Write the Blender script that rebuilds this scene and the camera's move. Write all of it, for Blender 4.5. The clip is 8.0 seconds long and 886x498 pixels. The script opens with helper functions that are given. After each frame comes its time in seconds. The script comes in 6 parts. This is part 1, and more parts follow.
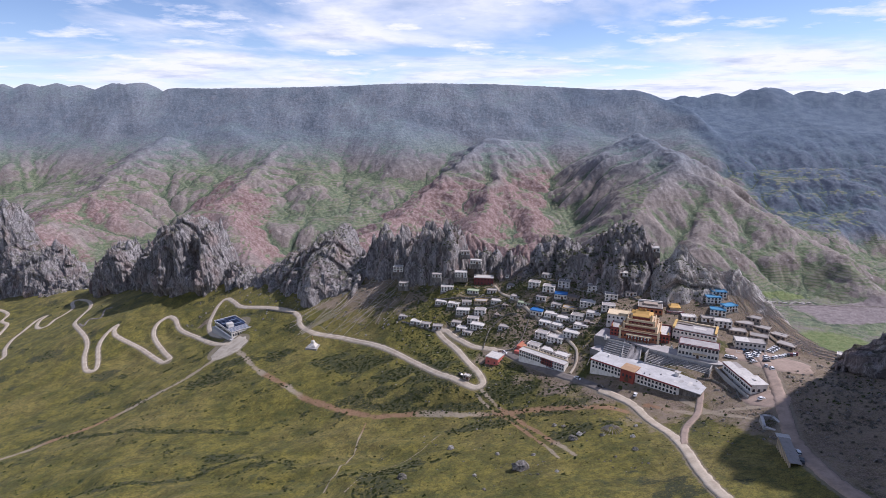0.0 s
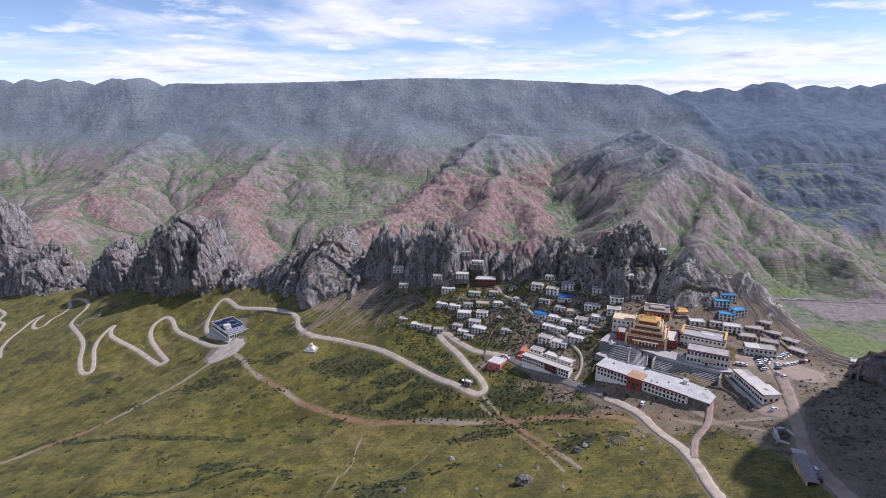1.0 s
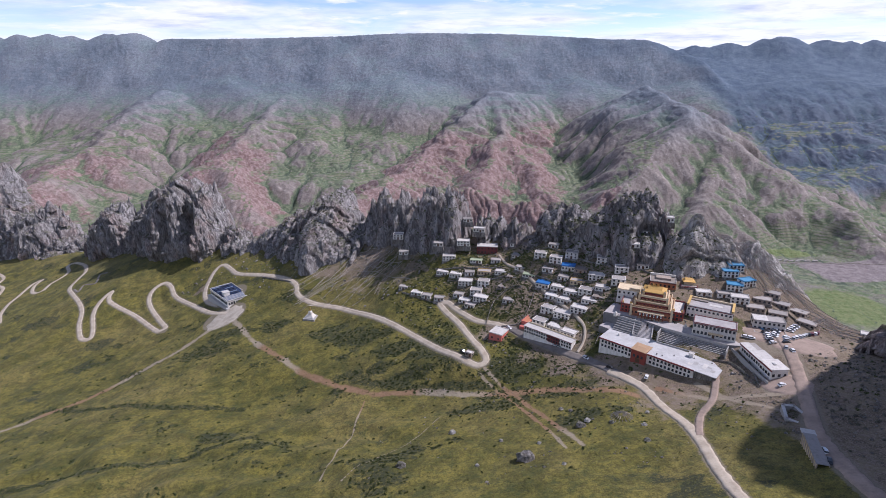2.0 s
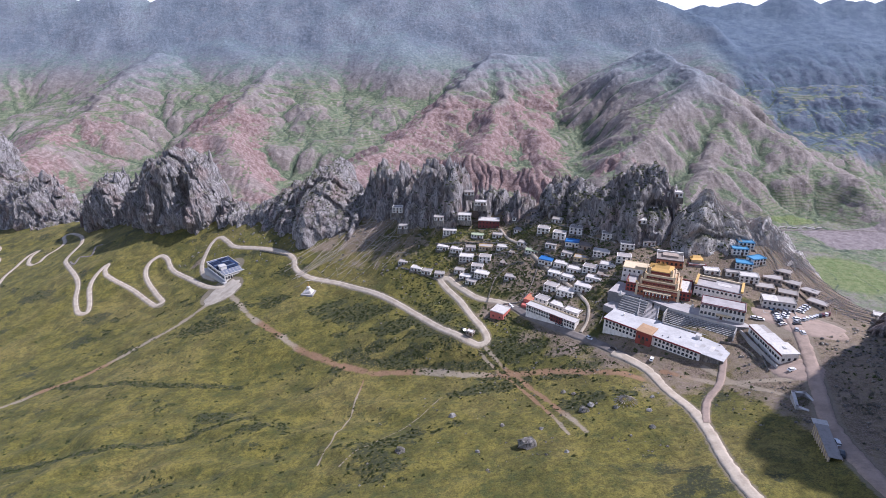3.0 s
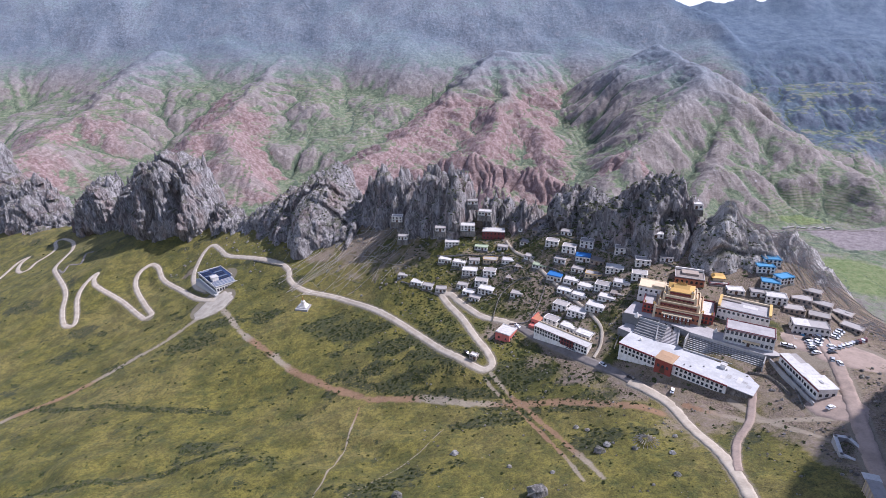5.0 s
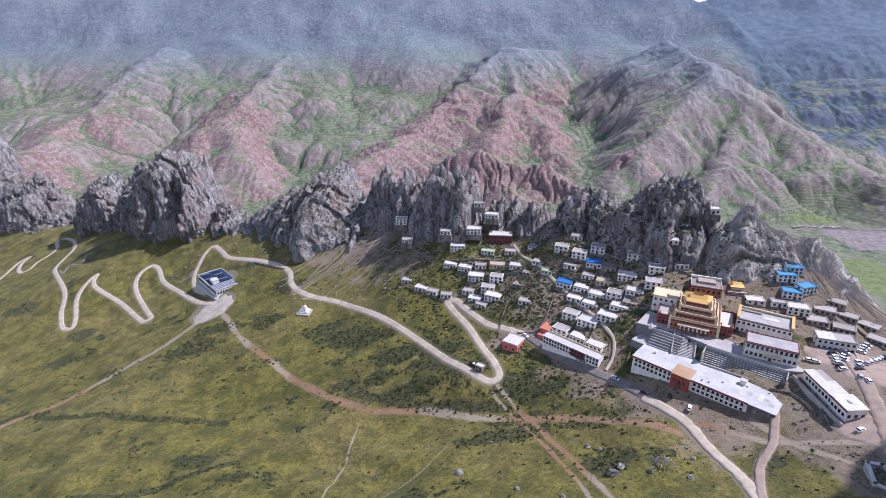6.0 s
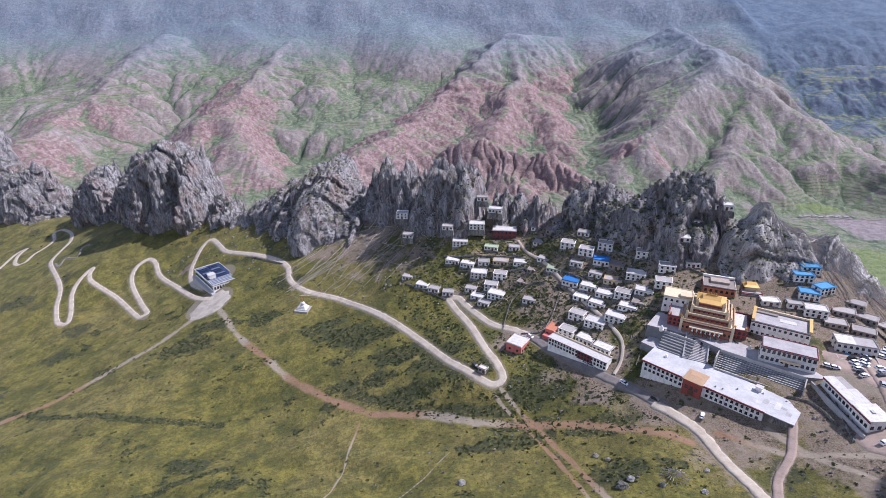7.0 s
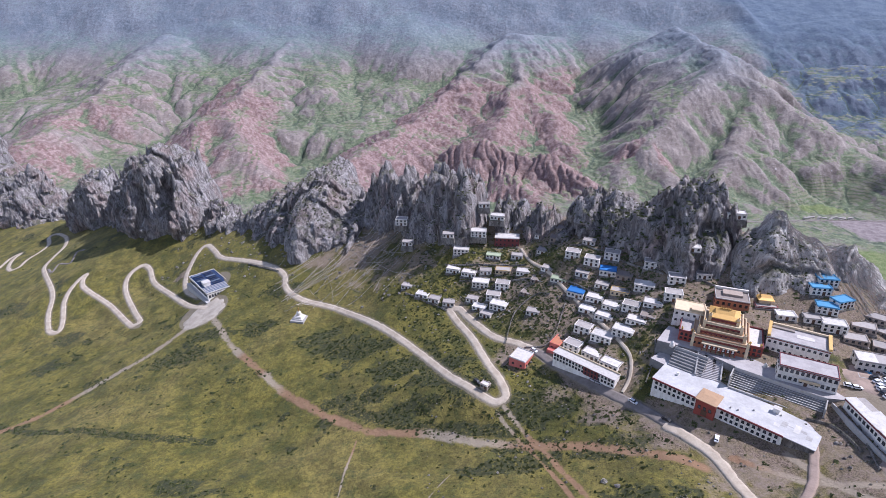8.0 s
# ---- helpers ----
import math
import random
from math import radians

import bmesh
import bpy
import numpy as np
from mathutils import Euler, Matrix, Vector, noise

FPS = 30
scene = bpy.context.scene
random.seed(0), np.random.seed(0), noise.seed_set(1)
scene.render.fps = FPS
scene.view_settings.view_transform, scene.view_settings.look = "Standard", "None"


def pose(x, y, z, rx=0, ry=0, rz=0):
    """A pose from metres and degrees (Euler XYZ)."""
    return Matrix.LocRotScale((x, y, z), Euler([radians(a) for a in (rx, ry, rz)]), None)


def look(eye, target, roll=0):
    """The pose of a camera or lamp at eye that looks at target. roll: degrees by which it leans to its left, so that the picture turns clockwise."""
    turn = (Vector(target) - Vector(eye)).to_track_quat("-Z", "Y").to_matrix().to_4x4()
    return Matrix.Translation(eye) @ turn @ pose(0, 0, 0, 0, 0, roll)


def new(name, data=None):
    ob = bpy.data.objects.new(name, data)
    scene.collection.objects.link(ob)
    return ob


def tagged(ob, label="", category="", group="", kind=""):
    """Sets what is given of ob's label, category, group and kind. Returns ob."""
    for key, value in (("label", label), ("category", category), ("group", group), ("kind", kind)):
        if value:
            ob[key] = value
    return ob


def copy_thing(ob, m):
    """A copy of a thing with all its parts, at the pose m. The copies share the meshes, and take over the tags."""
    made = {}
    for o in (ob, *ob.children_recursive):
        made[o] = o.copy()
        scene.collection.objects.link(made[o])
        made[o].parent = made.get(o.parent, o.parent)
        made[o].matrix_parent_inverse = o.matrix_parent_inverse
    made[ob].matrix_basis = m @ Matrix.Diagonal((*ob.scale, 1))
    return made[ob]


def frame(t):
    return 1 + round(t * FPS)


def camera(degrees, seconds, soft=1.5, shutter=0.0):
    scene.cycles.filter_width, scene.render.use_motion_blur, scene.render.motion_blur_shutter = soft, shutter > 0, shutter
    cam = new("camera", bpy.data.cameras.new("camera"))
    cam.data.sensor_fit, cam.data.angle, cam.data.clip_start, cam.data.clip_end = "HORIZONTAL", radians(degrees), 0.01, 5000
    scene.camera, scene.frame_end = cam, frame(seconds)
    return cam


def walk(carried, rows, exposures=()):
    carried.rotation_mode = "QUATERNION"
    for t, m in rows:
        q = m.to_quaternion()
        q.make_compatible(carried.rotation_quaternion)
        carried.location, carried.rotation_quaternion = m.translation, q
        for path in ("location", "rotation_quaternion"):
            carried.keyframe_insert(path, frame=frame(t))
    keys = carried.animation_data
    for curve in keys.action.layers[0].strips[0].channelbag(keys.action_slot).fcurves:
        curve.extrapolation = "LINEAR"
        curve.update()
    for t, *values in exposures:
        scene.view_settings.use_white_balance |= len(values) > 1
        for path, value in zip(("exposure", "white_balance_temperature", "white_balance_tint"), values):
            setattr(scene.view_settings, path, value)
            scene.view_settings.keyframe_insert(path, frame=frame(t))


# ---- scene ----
cam = camera(77.3, 8.0, soft=0.5)
# seconds, place of the eye, yaw, pitch, roll
PATH = [
    (0.0, 0.29, -0.24, 149.64, 0.06, -14.92, 0.03),
    (0.5, 0.28, 5.17, 150.77, 0.11, -15.02, -0.01),
    (1.0, 0.63, 11.50, 151.83, 0.18, -15.43, -0.04),
    (1.5, 0.83, 17.79, 153.02, 0.24, -16.64, -0.07),
    (2.0, 1.29, 24.29, 154.57, 0.34, -19.62, -0.10),
    (2.5, 1.60, 31.0, 156.2, 0.38, -22.02, -0.13),
    (2.9, 1.85, 36.5, 157.3, 0.44, -23.05, -0.16),
    (3.5, 2.26, 44.83, 158.59, 0.52, -23.52, -0.20),
    (4.0, 2.35, 52.26, 158.57, 0.55, -23.47, -0.23),
    (4.5, 2.44, 59.16, 158.58, 0.58, -23.45, -0.27),
    (5.2, 2.62, 69.1, 158.6, 0.86, -23.53, -0.31),
    (6.0, 2.79, 80.88, 158.34, 1.38, -23.83, -0.37),
    (6.5, 2.72, 87.46, 158.20, 1.54, -24.43, -0.40),
    (7.0, 2.89, 94.75, 158.30, 1.64, -25.07, -0.43),
    (7.5, 2.94, 101.62, 158.22, 1.70, -25.06, -0.47),
    (8.0, 3.14, 109.07, 158.12, 1.77, -25.07, -0.50),
]
walk(cam, [(t, pose(x, y, z, 90 + pitch, -roll, yaw)) for t, x, y, z, yaw, pitch, roll in PATH], [(0.0, 0.15, 5930, 22), (1.5, 0.18, 5900, 22), (2.1, 0.22, 5870, 22), (3.2, 0.56, 5720, 22), (8.0, 0.60, 5680, 22)])

# ---- daylight ----
SUN_AZIMUTH, SUN_HEIGHT = 77.0, 50.0  # degrees from +y towards +x, and above the horizon
world = bpy.data.worlds.new("sky")
scene.world = world
world.use_nodes = True
nt = world.node_tree
nt.nodes.clear()


def node(tree, kind, **sets):
    n = tree.nodes.new(kind)
    for key, value in sets.items():
        if key in n.inputs:
            n.inputs[key].default_value = value
    return n


sky = nt.nodes.new("ShaderNodeTexSky")
sky.sky_type = "NISHITA"
sky.sun_disc = False
sky.sun_elevation, sky.sun_rotation = radians(SUN_HEIGHT), radians(SUN_AZIMUTH)
sky.altitude, sky.air_density, sky.dust_density = 3500, 1.0, 0.6
coords = nt.nodes.new("ShaderNodeTexCoord")
split = nt.nodes.new("ShaderNodeSeparateXYZ")
nt.links.new(coords.outputs["Generated"], split.inputs[0])
lift = nt.nodes.new("ShaderNodeMath")
lift.operation = "MAXIMUM"
lift.inputs[1].default_value = 0.0
nt.links.new(split.outputs["Z"], lift.inputs[0])
plus = nt.nodes.new("ShaderNodeMath")
plus.operation = "ADD"
plus.inputs[1].default_value = 0.10
nt.links.new(lift.outputs[0], plus.inputs[0])
flat = []
for axis in ("X", "Y"):
    div = nt.nodes.new("ShaderNodeMath")
    div.operation = "DIVIDE"
    nt.links.new(split.outputs[axis], div.inputs[0])
    nt.links.new(plus.outputs[0], div.inputs[1])
    flat.append(div)
join = nt.nodes.new("ShaderNodeCombineXYZ")
nt.links.new(flat[0].outputs[0], join.inputs[0])
nt.links.new(flat[1].outputs[0], join.inputs[1])
veil = node(nt, "ShaderNodeTexNoise", Scale=0.42, Detail=7.0, Roughness=0.55, Distortion=0.4)
puff = node(nt, "ShaderNodeTexNoise", Scale=1.5, Detail=9.0, Roughness=0.6)
nt.links.new(join.outputs[0], veil.inputs["Vector"])
nt.links.new(join.outputs[0], puff.inputs["Vector"])
ramp = nt.nodes.new("ShaderNodeValToRGB")
ramp.color_ramp.elements[0].position, ramp.color_ramp.elements[1].position = 0.43, 0.58
nt.links.new(veil.outputs["Fac"], ramp.inputs[0])
ramp2 = nt.nodes.new("ShaderNodeValToRGB")
ramp2.color_ramp.elements[0].position, ramp2.color_ramp.elements[1].position = 0.52, 0.66
nt.links.new(puff.outputs["Fac"], ramp2.inputs[0])
most = nt.nodes.new("ShaderNodeMath")
most.operation = "MAXIMUM"
nt.links.new(ramp.outputs["Color"], most.inputs[0])
nt.links.new(ramp2.outputs["Color"], most.inputs[1])
grey = nt.nodes.new("ShaderNodeValToRGB")
grey.color_ramp.elements[0].color = (4.6, 5.2, 6.1, 1)
grey.color_ramp.elements[1].color = (7.5, 7.7, 7.9, 1)
grey.color_ramp.elements[0].position, grey.color_ramp.elements[1].position = 0.30, 0.52
nt.links.new(puff.outputs["Fac"], grey.inputs[0])
mixed = nt.nodes.new("ShaderNodeMix")
mixed.data_type = "RGBA"
clear = nt.nodes.new("ShaderNodeMapRange")  # the cloud thins out overhead
clear.interpolation_type = "SMOOTHSTEP"
clear.inputs["From Min"].default_value, clear.inputs["From Max"].default_value = 0.5, 0.16
nt.links.new(split.outputs["Z"], clear.inputs["Value"])
cover = nt.nodes.new("ShaderNodeMath")
cover.operation = "MULTIPLY"
nt.links.new(most.outputs[0], cover.inputs[0])
clear.inputs["To Min"].default_value = 0.26
nt.links.new(clear.outputs["Result"], cover.inputs[1])
nt.links.new(cover.outputs[0], mixed.inputs["Factor"])
nt.links.new(sky.outputs[0], mixed.inputs["A"])
nt.links.new(grey.outputs[0], mixed.inputs["B"])
back = node(nt, "ShaderNodeBackground", Strength=0.115)
nt.links.new(mixed.outputs["Result"], back.inputs["Color"])
out = nt.nodes.new("ShaderNodeOutputWorld")
nt.links.new(back.outputs[0], out.inputs[0])

lamp = bpy.data.lights.new("sun", "SUN")
lamp.energy, lamp.angle, lamp.color = 4.0, radians(0.6), (1.0, 0.95, 0.88)
sun = new("sun", lamp)
az, el = radians(SUN_AZIMUTH), radians(SUN_HEIGHT)
toward = Vector((math.sin(az) * math.cos(el), math.cos(az) * math.cos(el), math.sin(el)))
sun.matrix_world = look(toward * 3000, (0, 0, 0))
# ---- shape of the land, as functions of x and y ----
def _hash(ix, iy, iz, k):
    h = (ix * 374761393 + iy * 668265263 + iz * 2147483647 + k * 974634777) & 0xFFFFFFFF
    h = ((h ^ (h >> 13)) * 1274126177) & 0xFFFFFFFF
    h = (h ^ (h >> 16)) & 0xFFFFFF
    return h / float(0x1000000)


def _ease(t):
    return t * t * t * (t * (t * 6 - 15) + 10)


def noise2(x, y, k=0):
    """Gradient noise, about -1 to 1."""
    ix, iy = np.floor(x).astype(np.int64), np.floor(y).astype(np.int64)
    fx, fy = x - ix, y - iy
    zero = np.zeros_like(ix)
    total = []
    for dx in (0, 1):
        for dy in (0, 1):
            a = _hash(ix + dx, iy + dy, zero, k) * 2 * np.pi
            total.append(np.cos(a) * (fx - dx) + np.sin(a) * (fy - dy))
    u, v = _ease(fx), _ease(fy)
    a = total[0] * (1 - v) + total[1] * v
    b = total[2] * (1 - v) + total[3] * v
    return (a * (1 - u) + b * u) * 1.5


def noise3(x, y, z, k=0):
    """Value noise in space, -1 to 1."""
    ix, iy, iz = (np.floor(v).astype(np.int64) for v in (x, y, z))
    u, v, w = _ease(x - ix), _ease(y - iy), _ease(z - iz)
    out = 0
    for dx in (0, 1):
        for dy in (0, 1):
            for dz in (0, 1):
                out = out + _hash(ix + dx, iy + dy, iz + dz, k) * (u if dx else 1 - u) * (v if dy else 1 - v) * (w if dz else 1 - w)
    return out * 2 - 1


def fbm2(x, y, octaves, k=0, gain=0.5):
    total, amp = 0, 1.0
    for n in range(octaves):
        total = total + amp * noise2(x, y, k + n)
        x, y = 1.62 * x + 1.18 * y + 3.1, -1.18 * x + 1.62 * y + 7.7
        amp *= gain
    return total


def ridged2(x, y, octaves, k=0, gain=0.5):
    """Sharp crests, 0 to about 2."""
    total, amp = 0, 1.0
    for n in range(octaves):
        total = total + amp * (1 - np.abs(noise2(x, y, k + n))) ** 2
        x, y = 1.62 * x + 1.18 * y + 3.1, -1.18 * x + 1.62 * y + 7.7
        amp *= gain
    return total


def ridged3(x, y, z, octaves, k=0, gain=0.5):
    total, amp = 0, 1.0
    for n in range(octaves):
        total = total + amp * (1 - np.abs(noise3(x, y, z, k + n)))
        x, y, z = 1.9 * x + 0.5 * y + 3.1, 1.9 * y - 0.5 * x + 7.7, 2.03 * z + 1.3
        amp *= gain
    return total


def smoothstep(a, b, x):
    t = np.clip((x - a) / (b - a), 0, 1)
    return t * t * (3 - 2 * t)


def thin_plate(spots, soft=12.0):
    """A smooth sheet near the given spot heights."""
    s = np.array(spots, float)
    p, n = s[:, :2] / 100, len(s)

    def kernel(a, b):
        r2 = ((a[:, None] - b[None]) ** 2).sum(-1) + 1e-9
        return 0.5 * r2 * np.log(r2)

    m = np.zeros((n + 3, n + 3))
    m[:n, :n] = kernel(p, p) + np.eye(n) * soft / 1000
    m[:n, n], m[:n, n + 1 :] = 1, p
    m[n, :n], m[n + 1 :, :n] = 1, p.T
    w = np.linalg.solve(m, np.r_[s[:, 2], 0, 0, 0])

    def sheet(x, y):
        q = np.stack([np.ravel(x), np.ravel(y)], 1) / 100
        out = np.empty(len(q))
        for a in range(0, len(q), 40000):
            c = q[a : a + 40000]
            out[a : a + 40000] = kernel(c, p) @ w[:n] + w[n] + c @ w[n + 1 :]
        return out.reshape(np.shape(x))

    return sheet


# spot heights of the meadow and of the hill on which the village stands
MEADOW = [
    (-358, 516, -119.5), (-275, 506, -102), (-119, 403, -69.5), (-68, 351, -67.5), (-9, 331, -52.5), (30, 313, -42), (56, 275, -32),
    (-160, 434, -76), (-237, 419, -94), (-277, 428, -110), (-294, 388, -108), (-156, 301, -72), (-129, 363, -81), (-524, 762, -136),
    (-539, 702, -143), (-381, 595, -103.5), (-316, 597, -94), (-251, 599, -74), (-140, 507, -57), (-86, 452, -60), (-27, 399, -48),
    (5, 350, -38), (5, 273, -39.5), (-626, 836, -150), (0, -100, 45), (-400, 100, -95), (300, 60, 70), (-800, 700, -200),
]
VILLAGE = [
    (-1, 424, -36), (28, 373, -32), (86, 337, -20), (102, 300, -20.5), (114, 277, -19.5), (136, 262, -14), (90, 261, -19.7), (151, 253, -7),
    (155, 233, 0), (56, 255, -27), (208, 289, 2), (191, 305, 0), (-319, 651, -77), (-212, 594, -60), (-130, 530, -47), (-69, 506, -36),
    (-22, 481, -20), (33, 444, -18), (36, 475, -8), (98, 414, 3), (100, 361, -6), (81, 390, -11), (114, 400, 8), (192, 372, 18),
    (184, 350, 4), (167, 367, 10), (8, 464, -10), (-4, 454, -22), (-21, 443, -31), (78, 430, 7), (56, 452, -8), (233, 339, -5), (140, 335, -1), (158, 320, -1), (240, 240, 14),
]
hill = thin_plate(MEADOW + VILLAGE)
CREST_X = [-1500, -900, -705, -460, -319, -200, -120, -50, 0, 60, 100, 150, 200, 235, 255, 280, 330, 600, 1500]
CREST_Y = [1300, 1010, 915, 790, 690, 630, 622, 562, 530, 500, 480, 435, 415, 375, 320, 280, 250, 150, -100]

# crests of the spurs beyond the valley: points of x, y, z, and the slope of their sides
SPURS = [
    ([(-4799, 4500, 211), (-3458, 4500, 275), (-2927, 4500, 288), (-2755, 4500, 262), (-2431, 4500, 309), (-2182, 4500, 258), (-1831, 4500, 246), (-1080, 4500, 258), (-375, 4500, 284), (285, 4500, 284), (946, 4500, 255), (1154, 4450, 241), (1486, 4400, 240), (1622, 4350, 198), (1782, 4200, 108), (1850, 4000, -5)], 0.75, 4, 0),  # skyline
    ([(1488, 4800, 157), (1863, 4800, 185), (2259, 4800, 217), (2378, 4800, 212), (2674, 4800, 275), (2942, 4800, 217), (3123, 4800, 253), (3269, 4800, 226), (3677, 4800, 253), (5226, 4800, 285)], 0.6, 14, 0),  # far skyline
    ([(1007, 4100, -130), (694, 3950, -143), (307, 3700, -59), (335, 3500, -176), (339, 3300, -274), (266, 3050, -351), (184, 2720, -426), (131, 2500, -473)], 0.55, 45, 0.75),  # peak
    ([(307, 3700, -59), (51, 3350, -246), (-141, 3050, -352), (-295, 2700, -407), (-379, 2500, -433), (-463, 2380, -456)], 0.55, 45, 1),  # peak left
    ([(339, 3300, -274), (435, 2900, -402), (477, 2600, -484), (518, 2450, -527)], 0.6, 50, 1),  # peak right
    ([(1171, 3500, -37), (1244, 3100, -68), (1201, 2850, -187), (1337, 2750, -259), (1464, 2600, -331), (1567, 2450, -368), (1656, 2300, -435), (1661, 2150, -515)], 0.5, 40, 0.15),  # right
    ([(1201, 2850, -187), (994, 2650, -285), (831, 2450, -394), (752, 2300, -460)], 0.5, 45, 0.25),  # right a
    ([(1337, 2750, -259), (1180, 2500, -352), (1076, 2300, -435), (986, 2150, -515)], 0.5, 45, 0.2),  # right b
    ([(-1096, 3900, -117), (-1158, 3400, -253), (-1188, 3000, -344), (-1160, 2800, -384), (-1028, 2550, -445), (-900, 2400, -501)], 0.45, 40, 0.7),  # left
    ([(-1188, 3000, -344), (-1220, 2700, -394), (-1194, 2500, -460)], 0.5, 40, 1),  # left a
    ([(-1894, 3900, -79), (-1949, 3400, -219), (-1958, 3000, -329), (-1949, 2700, -394), (-1903, 2500, -461)], 0.4, 35, 0.55),  # far left
    ([(1757, 3950, -80), (2449, 4000, -25), (3048, 3900, -58), (3945, 3900, -39)], 0.4, 10, 0),  # right hills
    ([(-44, 2560, -440), (27, 2530, -412), (100, 2500, -396), (171, 2440, -417), (228, 2400, -433), (296, 2370, -440), (362, 2340, -442), (410, 2270, -470), (464, 2180, -507)], 0.95, 80, 1.6),  # red scarp
    ([(121, 2380, -466), (164, 2300, -488), (216, 2230, -503), (274, 2130, -530), (318, 2040, -566)], 0.8, 40, 1.3),  # before the scarp
    ([(100, 2500, -396), (62, 2380, -464), (14, 2250, -522), (-19, 2150, -572)], 0.8, 46, 1.5),  # left of the scarp
    ([(628, 2300, -540), (693, 2360, -472), (757, 2400, -426), (800, 2380, -443), (820, 2280, -483), (837, 2180, -525)], 0.9, 60, 1.5),  # second red spur
    ([(1866, 3500, -263), (2218, 3450, -223), (2663, 3350, -245), (3399, 3300, -239)], 0.4, 12, 0.1),  # right low
]
VALLEY_Y = [600, 1500, 2000, 2400, 2600, 3050, 3500, 3900, 4200, 4500, 4800, 6500]
VALLEY_Z = [-610, -610, -600, -590, -560, -460, -300, -130, 0, 100, 60, -100]


def near_land(x, y):
    d = y - np.interp(x, CREST_X, CREST_Y)
    z = hill(np.clip(x, -800, 330), np.clip(y, -150, 860)) - 0.25 * np.clip(-800 - x, 0, None) - 0.05 * np.clip(x - 330, 0, None)
    fall = 12 * np.logaddexp(0, (d - 8) / 12)
    return z - (1.25 - 0.63 * smoothstep(120, 240, x)) * fall


def valley_land(x, y):
    z = np.interp(y + 90 * noise2(x / 700, y / 700, 5), VALLEY_Y, VALLEY_Z)
    return z + smoothstep(1600, 3000, y) * 70 * fbm2(x / 800, y / 800, 3, 11) * (1 - smoothstep(3900, 4300, y))


def raw_far_land(x, y):
    """Spurs and slopes beyond the valley before water has cut into them."""
    shape = x.shape
    x, y = x.ravel(), y.ravel()
    z = valley_land(x, y)
    red = np.zeros_like(z)
    warp = 0.5 * noise2(x / 160, y / 160, 21)
    wx, wy = x + 30 * noise2(x / 190, y / 190, 22), y + 30 * noise2(x / 190, y / 190, 23)
    for line, slope, gully, redness in SPURS:
        pts = np.array(line, float)
        reach = 520 if len(pts) <= 3 or redness > 1.2 else 800
        low, high = pts.min(0) - reach, pts.max(0) + reach
        some = np.nonzero((x > low[0]) & (x < high[0]) & (y > low[1]) & (y < high[1]))[0]
        if not len(some):
            continue
        px, py = wx[some], wy[some]
        best, along, height_ = np.full(px.shape, 1e9), np.zeros_like(px), np.zeros_like(px)
        start = 0.0
        for a, b in zip(pts[:-1], pts[1:]):
            way = b[:2] - a[:2]
            size = np.hypot(*way)
            t = np.clip(((px - a[0]) * way[0] + (py - a[1]) * way[1]) / size**2, 0, 1)
            d = np.hypot(px - a[0] - t * way[0], py - a[1] - t * way[1])
            near = d < best
            best = np.where(near, d, best)
            along = np.where(near, start + t * size, along)
            height_ = np.where(near, a[2] + t * (b[2] - a[2]), height_)
            start += size
        wobble = along / (46 if redness > 1.2 else 80) + warp[some] * (0.5 if redness > 1.2 else 1.0)
        cut = np.abs(noise2(wobble, best / 600, 31)) + 0.45 * np.abs(noise2(wobble * 2.3, best / 400, 32)) + 0.12 * redness
        if redness > 1.2:
            cut = 0.75 * cut**0.8 + 0.3 * np.abs(noise2(wobble * 1.7 + 9.0, best / 300, 33)) ** 0.7
        s = height_ - slope * (np.sqrt(best**2 + 144) - 12) - gully * (0.55 - cut) * smoothstep(0, 60 if redness > 1.2 else 90, best)
        s = s - 110 * smoothstep(0.35 * reach, reach, best)
        blend = smoothstep(-30, 20, s - z[some])
        red[some] = red[some] * (1 - blend) + redness * blend
        z[some] = np.maximum(z[some], s)
    swell = fbm2(x / 420 + 0.3 * noise2(x / 900, y / 900, 40), y / 420, 4, 41, 0.55) + 0.9 * fbm2(x / 1000, y / 760, 2, 44)
    z = z + smoothstep(1700, 2300, y) * (1 - 0.55 * smoothstep(3000, 3700, y)) * (1 - 0.85 * smoothstep(4000, 4350, y)) * swell * 40
    z = z + (1.6 + 5 * smoothstep(1900, 2600, y) * (1 - smoothstep(4200, 4450, y))) * fbm2(x / 70, y / 70, 3, 43, 0.6)
    return z.reshape(shape), red.reshape(shape)


CELL, WEST_END, SOUTH_END, COLUMNS, ROWS = 12.0, -4404.0, 900.0, 735, 345


def drained(z):
    """Fill the hollows, so that water finds its way out over the south edge."""
    h = z.shape[0]
    level = np.full(z.shape, 1e6)
    level[0] = z[0]
    for sweep in range(12):
        for r in range(1, h) if sweep % 2 == 0 else range(h - 2, 0, -1):
            near = np.minimum(level[r - 1], level[min(r + 1, h - 1)])
            side = np.pad(near, 1, mode="edge")
            near = np.minimum(near, np.minimum(side[:-2], side[2:]))
            for _ in range(3):
                own = np.pad(level[r], 1, mode="edge")
                level[r] = np.maximum(z[r], np.minimum(near, np.minimum(own[:-2], own[2:])) + 0.02)
    return level


